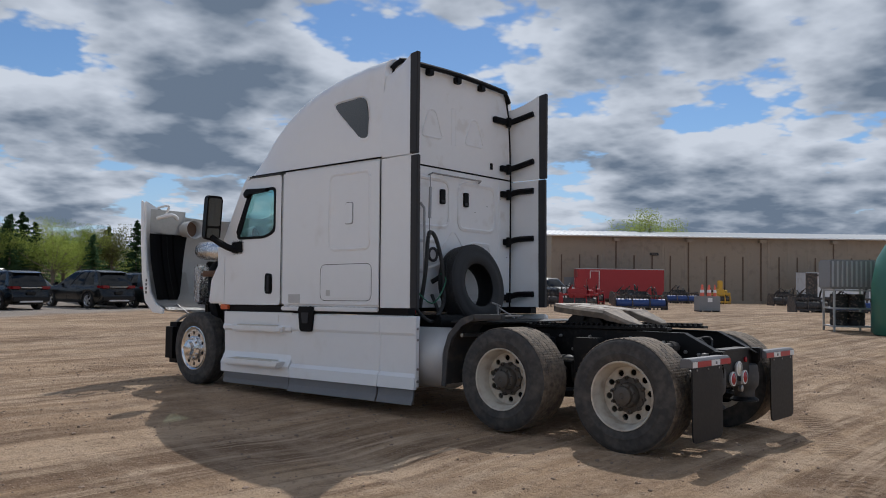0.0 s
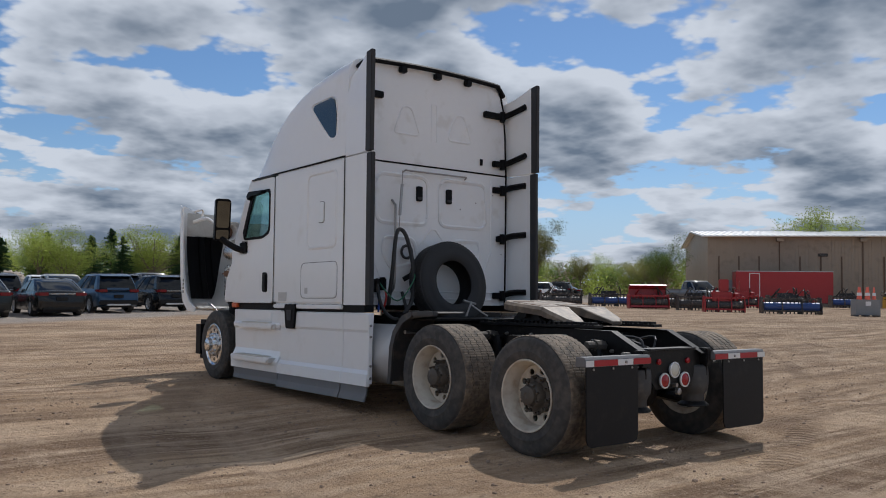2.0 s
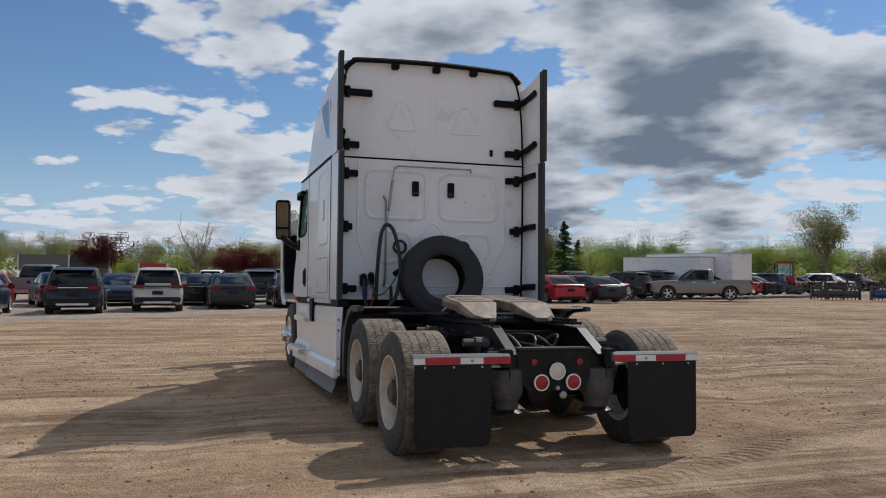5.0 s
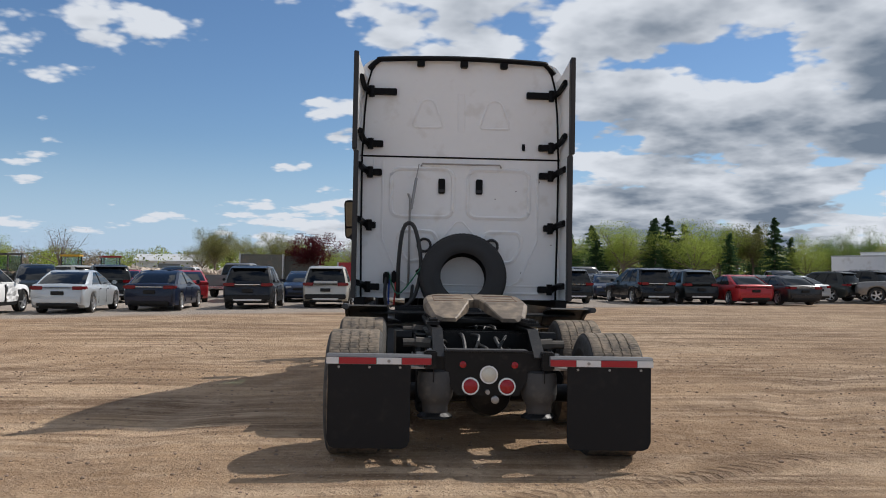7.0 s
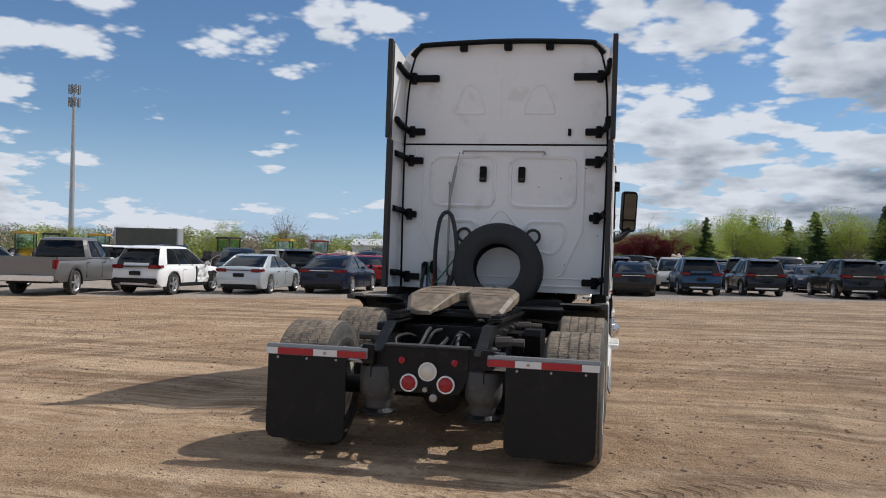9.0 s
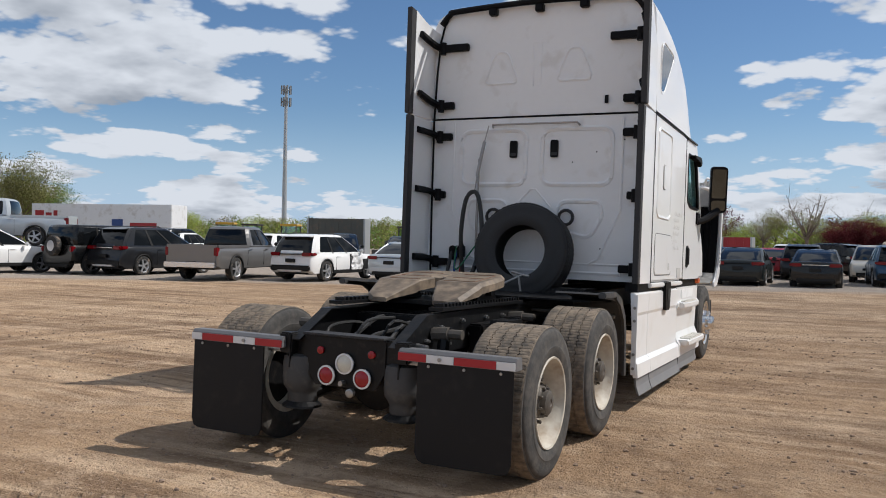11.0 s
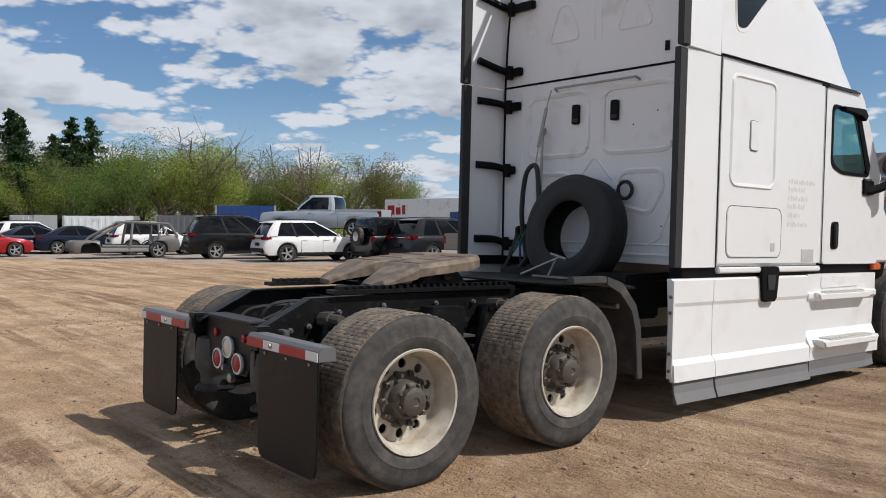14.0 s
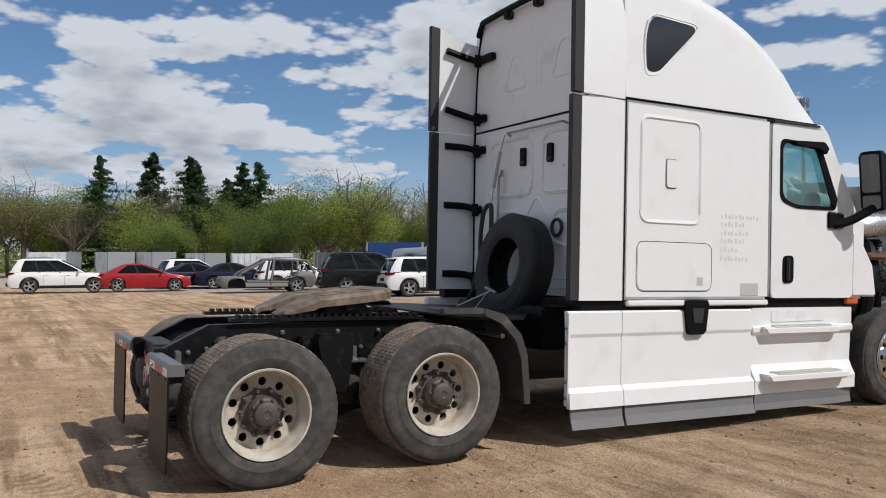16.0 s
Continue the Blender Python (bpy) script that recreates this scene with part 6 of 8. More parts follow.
    if kind == "suv" and not strip:
        bm = bmesh.new()
        prism(bm, [(rear + 0.25, H - 0.03), (rear - 0.14, H - 0.085), (rear - 0.15, H - 0.11), (rear + 0.2, H - 0.10)], "x", -g1 * 0.93, g1 * 0.93)
        part("roof_spoiler", bm, P, roof)
        for s in (-1, 1):
            part("rocker_panel", boxes((min(s * hw * 0.9, s * hw * 1.003), max(s * hw * 0.9, s * hw * 1.003), ya + 0.43, yf - 0.43, clear - 0.01, clear + 0.12), bevel=0.02), CAR_BLACK, ob)
            bm = bmesh.new()
            tube(bm, [(s * g1 * 0.86, rear + 0.4, H - 0.02), (s * g1 * 0.86, rear + 0.5, H + 0.03), (s * g1 * 0.86, front - 0.6, H + 0.03), (s * g1 * 0.86, front - 0.5, H - 0.02)], 0.016, seg=6, smooth=1)
            part("roof_rail", bm, CAR_BLACK, roof)
    if kind in ("suv", "sedan") and not strip:
        zc = (0.56 if kind == "suv" else 0.585) * H
        part("boot_trim", boxes((-hw * 0.5, hw * 0.5, -0.5 * L + tuck * 0.3 - 0.035, -0.485 * L + tuck * 0.3, zc, zc + 0.025)), M["chrome"] if color in ("navy", "black", "grey", "dark_grey") else CAR_BLACK, ob)
    return ob


ROW = (
    ("suv", "white", 4.7, 1.84, 1.7, -39.0, 1.6, -4, "white crossover with dark glass parked in the row"),
    ("sedan", "red", 4.5, 1.79, 1.45, -42.0, -4.0, -3, "bright red hatchback parked in the row"),
    ("sedan", "red", 4.5, 1.79, 1.44, -38.60, 5.50, -6, "bright red plug-in sedan shining in the sun"),
    ("sedan", "navy", 4.8, 1.85, 1.46, -41.0, 11.0, -12, "dark blue sedan parked behind the stripped shell"),
    ("suv", "white", 4.55, 1.84, 1.68, -37.0, 13.2, -8, "pearl white crossover parked behind a stripped shell"),
    ("suv", "black", 5.6, 2.02, 1.92, -29.6, 14.6, -14, "long black full-size utility vehicle"),
    ("suv", "white", 4.68, 1.93, 1.7, -25.80, 15.55, -10, "white crossover with sporty alloy wheels"),
    ("jeep", "black", 4.2, 1.85, 1.85, -23.30, 18.60, -4, "black off-road vehicle with a rear spare wheel"),
    ("suv", "dark_grey", 5.0, 1.95, 1.8, -21.50, 19.50, -3, "dark grey family crossover with brass-tinted wheels"),
    ("pickup", "grey", 5.85, 2.03, 1.88, -17.20, 19.1, 10, "grey crew cab pickup with a chrome bumper"),
    ("suv", "white", 4.6, 1.84, 1.66, -14.50, 21.00, 0, "white crossover with a crushed front door"),
    ("sedan", "silver", 4.64, 1.78, 1.45, -12.00, 23.25, 4, "pale silver sedan with red tail lamps"),
    ("sedan", "navy", 4.9, 1.85, 1.46, -9.60, 25.50, 2, "dark blue sedan with chrome boot badge"),
    ("suv", "dark_grey", 4.65, 1.89, 1.66, -6.50, 27.20, 2, "dark grey compact utility vehicle with red lamps"),
    ("suv", "champagne", 4.52, 1.84, 1.68, -3.70, 28.80, 1, "champagne crossover with a dark rear window"),
    ("sedan", "dark_green_black", 5.05, 1.9, 1.48, -0.8, 31.0, 0, "black muscle sedan with a full-width lamp strip"),
    ("sedan", "black", 4.95, 1.85, 1.47, 1.9, 31.4, 0, "glossy black sedan with red tail lamps"),
    ("suv", "blue", 4.65, 1.84, 1.69, 4.7, 34.2, 4, "blue crossover with its hatch ajar"),
    ("suv", "black", 4.6, 1.82, 1.68, 7.50, 35.20, 6, "black compact crossover parked in the row"),
    ("suv", "black", 4.82, 1.94, 1.76, 11.5, 35.6, 8, "black four wheel drive with clear lamps"),
    ("suv", "dark_green_black", 4.6, 1.85, 1.68, 14.0, 35.8, 2, "dark green utility vehicle in the row"),
    ("sedan", "red", 5.0, 1.9, 1.47, 16.2, 35.0, 4, "dark red muscle sedan in the row"),
    ("sedan", "dark_grey", 4.8, 1.85, 1.45, 18.5, 34.8, 6, "dark grey sedan parked in the row"),
)
made_cars = {}
for spec in ROW:
    made_cars[spec[8]] = car(*spec)
# the crossover's crushed flank: a crumpled door skin and the bare wheel bay before it
wreck = made_cars["white crossover with a crushed front door"]
bm = bmesh.new()
grid = [[bm.verts.new((0.93 + 0.10 * abs(noise.noise((yy * 3.1, zz * 2.7, 5.0))) + 0.05 * noise.noise((yy * 9, zz * 8, 2.0)), yy, zz)) for zz in np.linspace(0.38, 1.0, 8)] for yy in np.linspace(0.25, 1.0, 9)]
for ga, gb in zip(grid, grid[1:]):
    for k in range(7):
        bm.faces.new((ga[k], ga[k + 1], gb[k + 1], gb[k]))
part("crumpled_door", bm, PAINTS["white"], wreck, "crumpled white door skin")
part("bare_wheel_bay", boxes((0.82, 0.93, 1.0, 1.5, 0.36, 0.8), bevel=0.03), CAR_BLACK, wreck, "dark bare wheel bay")
part("door_shut_line", boxes((0.9, 0.935, 0.17, 0.23, 0.4, 0.95)), CAR_BLACK, wreck)
shell = car("suv", "bare_metal", 4.7, 1.86, 1.62, -33.6, 10.4, 172, "stripped bare grey car body shell without doors or glass", strip=True)
# the lot number painted on the shell's quarter panel
txt = bpy.data.curves.new("lot_number", "FONT")
txt.body, txt.size, txt.extrude = "47", 0.42, 0.002
tmp = new("lot_number", txt)
num = new("lot_number", bpy.data.meshes.new_from_object(tmp))
bpy.data.objects.remove(tmp)
num.data.materials.append(PAINTS["white"])
num.parent = shell
num.matrix_basis = pose(-0.95, -1.35, 1.08, 90, 0, -90)
# a lifted pickup standing on a flat deck behind the row
car("pickup", "silver", 6.2, 2.03, 2.02, -30.5, 19.2, 128, "silver crew cab pickup standing on a flat deck", raised=0.95)
deck = thing("flatbed_deck", "dark steel flatbed deck under a pickup", "trailer", pose(-30.5, 19.2, GZ, 0, 0, 128))
part("deck_bed", boxes((-1.2, 1.2, -3.6, 3.6, 0.8, 0.945), bevel=0.02), M["frame"], deck)
for sy in (-2.5, 2.5):
    for sx in (-1.0, 1.0):
        part("deck_leg", boxes((sx - 0.15, sx + 0.15, sy - 0.2, sy + 0.2, 0.0, 0.8)), M["frame"], deck)

# further rows behind, out to the fence
random.seed(11)
templates = list(made_cars.values())
for k in range(46):
    src = random.choice(templates)
    b = random.uniform(-26, 72)
    u = random.choice((46, 53, 60, 68)) + random.uniform(-1.5, 1.5)
    if b < -8:
        u += 6
    x, y = -math.sin(radians(b)) * u, math.cos(radians(b)) * u - 5
    if 33 < b < 60 and u > 58:
        continue
    c = copy_thing(src, pose(x, y, GZ, 0, 0, random.choice((-6, 0, 5, 176, 183, 60)) + random.uniform(-6, 6)))
    c["group"] = "cars in the rear rows"
# a tight second line right behind the row
for k in range(12):
    b = 29 - k * 4.3 + random.uniform(-0.5, 0.5)
    u = 40.0 + (3.5 if b < 2 else 0) + (4.5 if b < -9 else 0) + random.uniform(-0.4, 0.4)
    c = copy_thing(random.choice(templates[11:]), pose(-math.sin(radians(b)) * u, math.cos(radians(b)) * u - 5, GZ, 0, 0, b + random.choice((0, 180)) + random.uniform(-5, 5)))
    c["group"] = "cars in the second line"
# a line of cars that runs off to the north-east
for k in range(16):
    src = random.choice(templates[11:])
    c = copy_thing(src, pose(20.5 + k * 2.6, 38.5 + k * 1.4, GZ, 0, 0, 30 + random.uniform(-8, 8)))
    c["group"] = "cars in the far line"

# ---- trees ----


def leaf_material(name, color, var=0.35):
    mat = bpy.data.materials.new(name)
    mat.use_nodes = True
    nt = mat.node_tree
    nt.nodes.clear()
    N, L = nt.nodes.new, nt.links.new
    out, mix, df, tl = N("ShaderNodeOutputMaterial"), N("ShaderNodeMixShader"), N("ShaderNodeBsdfDiffuse"), N("ShaderNodeBsdfTranslucent")
    mix.inputs[0].default_value = 0.4
    geo, info, hsv = N("ShaderNodeNewGeometry"), N("ShaderNodeObjectInfo"), N("ShaderNodeHueSaturation")
    m1, m2, ad = N("ShaderNodeMapRange"), N("ShaderNodeMapRange"), N("ShaderNodeMath")
    L(geo.outputs["Random Per Island"], m1.inputs[0])
    m1.inputs[3].default_value, m1.inputs[4].default_value = 1 - var, 1 + var
    L(info.outputs["Random"], m2.inputs[0])
    m2.inputs[3].default_value, m2.inputs[4].default_value = 0.75, 1.25
    ad.operation = "MULTIPLY"
    L(m1.outputs[0], ad.inputs[0])
    L(m2.outputs[0], ad.inputs[1])
    hsv.inputs["Color"].default_value = (*color, 1)
    L(ad.outputs[0], hsv.inputs["Value"])
    L(hsv.outputs[0], df.inputs[0])
    L(hsv.outputs[0], tl.inputs[0])
    L(df.outputs[0], mix.inputs[1])
    L(tl.outputs[0], mix.inputs[2])
    L(mix.outputs[0], out.inputs[0])
    return mat


LEAF = {
    "spring": leaf_material("young green leaves", (0.30, 0.36, 0.085)),
    "green": leaf_material("green leaves", (0.15, 0.215, 0.06)),
    "olive": leaf_material("olive leaves", (0.235, 0.235, 0.095)),
    "bare": leaf_material("bare twigs and buds", (0.27, 0.225, 0.165)),
    "pine": leaf_material("dark pine needles", (0.06, 0.105, 0.05)),
    "maroon": leaf_material("purple leaves", (0.12, 0.03, 0.035)),
}
BARK = material("grey brown bark", (0.16, 0.125, 0.095), 0.9, var=0.3, scale=2, fine=20, bump=0.4)


def leaves(pts, size, rng):
    verts, faces = [], []
    for p in pts:
        n = Vector((rng.gauss(0, 1), rng.gauss(0, 1), rng.gauss(0, 1) + 0.4)).normalized()
        u = n.orthogonal().normalized()
        u.rotate(Matrix.Rotation(rng.uniform(0, 6.28), 3, n))
        v = n.cross(u)
        a, b = size * rng.uniform(0.6, 1.3), size * rng.uniform(0.4, 0.8)
        k = len(verts)
        verts += [p - u * a, p - v * b, p + u * a, p + v * b]
        faces.append((k, k + 1, k + 2, k + 3))
    return verts, faces


def tree(kind, h, seed, label, x, y, group="trees along the lot"):
    rng = random.Random(seed)
    ob = thing("tree", label, "tree", pose(x, y, GZ), group)
    bm = bmesh.new()
    tips = []
    if kind == "pine":
        tube(bm, [(0, 0, -0.2), (0.03, 0, h * 0.5)], h * 0.013, seg=6, smooth=1)
        tube(bm, [(0.03, 0, h * 0.49), (0, 0.02, h * 0.97)], h * 0.005, seg=5, smooth=1)
        pts = []
        z = h * 0.1
        while z < h * 0.99:
            t = 1 - z / h
            r = h * 0.34 * t ** 0.72 * rng.uniform(0.7, 1.1) + 0.1
            for _ in range(5):
                a = rng.uniform(0, 6.28)
                ln = r * rng.uniform(0.55, 1.15)
                dz = rng.uniform(-0.25, 0.25)
                for j in range(int(60 + 90 * t)):
                    q = rng.random() ** 1.05
                    w = 0.07 + 0.16 * q * t
                    pts.append(Vector((math.cos(a) * ln * q + rng.gauss(0, w), math.sin(a) * ln * q + rng.gauss(0, w), z + dz - 0.05 * q * ln + rng.gauss(0, 0.09))))
            z += h * 0.03
        size = 0.12
    else:
        trunk_h = h * rng.uniform(0.25, 0.36)
        rad = h * 0.02
        tube(bm, [(0, 0, -0.2), (rng.uniform(-0.1, 0.1), rng.uniform(-0.1, 0.1), trunk_h)], rad, seg=7, smooth=1)
        n = 9 if kind != "bare" else 14
        for k in range(n):
            a = 6.28 * k / n + rng.uniform(-0.4, 0.4)
            el = rng.uniform(0.5, 1.35)
            ln = h * rng.uniform(0.34, 0.62)
            start = Vector((0, 0, trunk_h * rng.uniform(0.75, 1.05)))
            d = Vector((math.cos(a) * math.cos(el), math.sin(a) * math.cos(el), math.sin(el)))
            mid = start + d * ln * 0.5 + Vector((rng.gauss(0, 0.25), rng.gauss(0, 0.25), 0.1))
            end = start + d * ln + Vector((0, 0, h * 0.06))
            tube(bm, [start, mid], rad * 0.4, seg=5, smooth=1)
            tube(bm, [mid, end], rad * 0.2, seg=4, smooth=1)
            tips.append((mid, ln))
            for j in range(4 if kind != "bare" else 7):
                q = rng.uniform(0.3, 0.95)
                s0 = start.lerp(end, q)
                e2 = s0 + Vector((rng.gauss(0, 1), rng.gauss(0, 1), rng.uniform(0.1, 1.2))).normalized() * ln * rng.uniform(0.22, 0.42)
                tube(bm, [s0, e2], rad * 0.11, seg=3, smooth=1)
                tips.append((e2, ln))
            tips.append((end, ln))
        pts = []
        per = {"bare": 40}.get(kind, 230)
        for p, ln in tips:
            sp = h * (0.066 if kind != "bare" else 0.06)
            for _ in range(per):
                pts.append(p + Vector([max(-1.5, min(1.5, rng.gauss(0, 1))) * sp for _ in range(3)]))
        size = 0.078 if kind != "bare" else 0.04
    part("trunk", bm, BARK, ob)
    v, f = leaves(pts, size, rng)
    me = bpy.data.meshes.new("crown")
    me.from_pydata([tuple(p) for p in v], [], f)
    me.materials.append(LEAF[kind])
    cr = new("crown", me)
    cr.parent = ob
    return ob


TREES = {}
for i, (kind, label) in enumerate((("spring", "young deciduous tree with fresh yellow-green leaves"), ("spring", "broad deciduous tree with pale spring leaves"), ("green", "deciduous tree with full green crown"),
                                   ("olive", "deciduous tree with thin olive leaves"), ("olive", "tall thin tree with olive buds"), ("bare", "bare brown tree with branching twigs"), ("bare", "tall bare tree with a few buds"),
                                   ("pine", "dark green conifer with drooping limbs"), ("pine", "slender dark green conifer"), ("maroon", "ornamental tree with purple leaves"))):
    b = radians((84, 70, 64, 52, 88, 78, 57, 81.5, 75.2, 7)[i])
    d = (88, 90, 92, 90, 84, 90, 88, 84, 82, 92)[i]
    h = (10.0, 9.5, 10.0, 8.5, 10.0, 10.0, 10.5, 12.2, 11.4, 6.0)[i]
    TREES.setdefault(kind, []).append((tree(kind, h, 100 + i, label, -math.sin(b) * d, math.cos(b) * d - 4), h))

random.seed(5)


def plant(kind, bearing, dist, h):
    src, h0 = random.choice(TREES[kind])
    b = radians(bearing)
    k = h / h0
    m = pose(-math.sin(b) * dist, math.cos(b) * dist - 4, GZ, 0, 0, random.uniform(0, 360))
    c = copy_thing(src, m)
    c.matrix_basis = m @ Matrix.Diagonal((k * random.uniform(0.95, 1.25), k * random.uniform(0.95, 1.25), k, 1))
    return c


# sectors: from, to (degrees left of the truck's heading), distance, height, mix of kinds, how many
for b0, b1, d, h, kinds, n in (
    (62, 100, 92, 10.4, ("spring", "green", "olive", "bare", "bare", "spring"), 46),
    (50, 62, 95, 9.6, ("spring", "green", "bare", "olive"), 12),
    (14, 50, 150, 4.4, ("olive", "bare", "bare", "olive"), 34),
    (-4, 14, 120, 5.8, ("spring", "olive", "bare", "olive"), 20),
    (-32, -4, 100, 6.6, ("spring", "green", "green", "olive", "pine"), 30),
    (-62, -32, 125, 6.0, ("spring", "spring", "olive", "green"), 32),
):
    for k in range(n):
        plant(random.choice(kinds), b0 + (b1 - b0) * (k + random.uniform(0.1, 0.9)) / n, d + random.uniform(-6, 12), h * random.uniform(0.72, 1.18))
for b, d, h, kind in ((78.4, 92, 13.6, "pine"), (76.0, 92, 13.4, "pine"), (72.4, 92, 12.8, "pine"), (71.2, 92, 12.9, "pine"), (73.6, 96, 11.4, "pine"), (79.6, 84, 8.8, "spring"), (77.2, 80, 7.2, "green"), (74.6, 80, 7.4, "spring"), (72.0, 80, 7.8, "green"), (83.2, 82, 8.0, "bare"), (69.0, 84, 9.4, "green"), (66.5, 86, 9.8, "spring"), (64.2, 88, 10.6, "bare"),
                      (0.6, 95, 7.4, "bare"), (-1.6, 92, 4.8, "maroon"), (-3.3, 92, 4.2, "maroon"), (-8.3, 92, 7.6, "spring"), (-6.3, 96, 5.6, "pine"), (-10.0, 92, 7.4, "spring"), (-11.4, 95, 6.2, "pine"), (-13.2, 92, 6.0, "pine"), (-15.1, 92, 7.8, "spring"), (-17.2, 92, 7.6, "pine"), (-18.0, 95, 8.0, "pine"), (-19.7, 92, 7.8, "spring"), (-22.0, 92, 5.9, "pine"), (-24.8, 94, 7.6, "pine"), (-20.6, 98, 7.0, "green"),
                      (-41.8, 95, 8.6, "olive"), (-50.5, 95, 7.0, "green"), (-60.7, 98, 11.2, "spring"), (22.6, 105, 6.4, "bare"), (26.7, 100, 5.4, "spring"), (13.0, 110, 6.0, "olive"), (62.5, 95, 9.6, "bare"), (59.5, 92, 9.6, "spring"), (51.0, 98, 7.4, "bare"), (42.5, 105, 5.4, "spring")):
    plant(kind, b, d, h)


def far_woods():
    rng = random.Random(21)
    V, F, K = [], [], []
    for k in range(230000):
        deg = rng.uniform(-85, 108)
        b = radians(deg)
        d = rng.uniform(118, 165)
        tall = 9.4 if deg > 52 else 4.9 if deg > 2 else 6.4 if deg > -34 else 5.6
        lump = noise.noise((deg * 0.22, 1.0, 0.0))
        wob = 0.8 + 0.3 * lump + 0.2 * noise.noise((deg * 1.1, 4.0, 0.0))
        up = rng.random() ** 1.2
        z = tall * wob * (d / 118) * up
        p = Vector((-math.sin(b) * d, math.cos(b) * d, z))
        v, f = leaves([p], 0.09 + 0.24 * (1 - up) + 0.05 * rng.random(), rng)
        F.append(tuple(i + len(V) for i in f[0]))
        V += [tuple(q) for q in v]
        h = noise.noise((deg * 0.45, 9.0, 0.0)) + rng.uniform(-0.2, 0.2)
        K.append(0 if h > 0.12 else 1 if h > -0.08 else 2 if h > -0.28 else 3)
    me = bpy.data.meshes.new("far_woods")
    me.from_pydata(V, [], F)
    for kind in ("spring", "olive", "green", "bare"):
        me.materials.append(LEAF[kind])
    me.polygons.foreach_set("material_index", K)
    tagged(new("far_woods", me), "distant line of mixed spring woods", "woods", kind="stuff")


far_woods()

# ---- buildings and large things round the lot ----
TAN = material("tan metal siding", (0.30, 0.245, 0.185), 0.55, var=0.08, scale=0.6, fine=6, dirt=(0.2, 0.16, 0.12), dirt_amount=0.12)
ROOF = material("white metal roof", (0.62, 0.62, 0.61), 0.4, metal=0.2, var=0.08)
RED = material("red enamel", (0.3, 0.015, 0.02), 0.4, var=0.1, scale=2, fine=20)
BLUE = material("blue enamel", (0.02, 0.055, 0.2), 0.4, var=0.15, scale=2, fine=20)
YELLOW = material("yellow machine paint", (0.6, 0.36, 0.03), 0.45, var=0.12, scale=2, fine=20, dirt=DUST, dirt_amount=0.1)
GREEN = material("green tank plastic", (0.02, 0.13, 0.09), 0.4, var=0.1, scale=1)
ORANGE = material("orange cone plastic", (0.75, 0.16, 0.1), 0.5, var=0.1)
GREYP = material("grey plastic crate", (0.2, 0.21, 0.22), 0.55, var=0.12)
WHITE2 = material("white sheet siding", (0.7, 0.71, 0.72), 0.4, var=0.06, scale=1, fine=8, dirt=(0.45, 0.43, 0.4), dirt_amount=0.1)
PALE = material("weathered pale blue sheet", (0.74, 0.77, 0.79), 0.5, var=0.08, scale=1, fine=8, dirt=(0.45, 0.42, 0.38), dirt_amount=0.12)
BUFF = material("weathered buff sheet", (0.38, 0.34, 0.28), 0.55, var=0.12, scale=1, fine=8, dirt=(0.25, 0.2, 0.16), dirt_amount=0.2)
OLIVE = material("dull olive grey steel", (0.1, 0.1, 0.085), 0.6, var=0.15, scale=1, fine=8, dirt=(0.16, 0.12, 0.09), dirt_amount=0.2)
GALV = material("galvanised steel", (0.42, 0.43, 0.44), 0.45, metal=0.6, var=0.12)
MACHINE = material("dusty black machine paint", (0.03, 0.03, 0.032), 0.6, var=0.2, dirt=DUST, dirt_amount=0.15)
BLDG = Matrix.Translation((66.0, 45.2, GZ - 0.5)) @ Matrix.Rotation(math.atan2(-0.755, 0.656), 4, "Z")


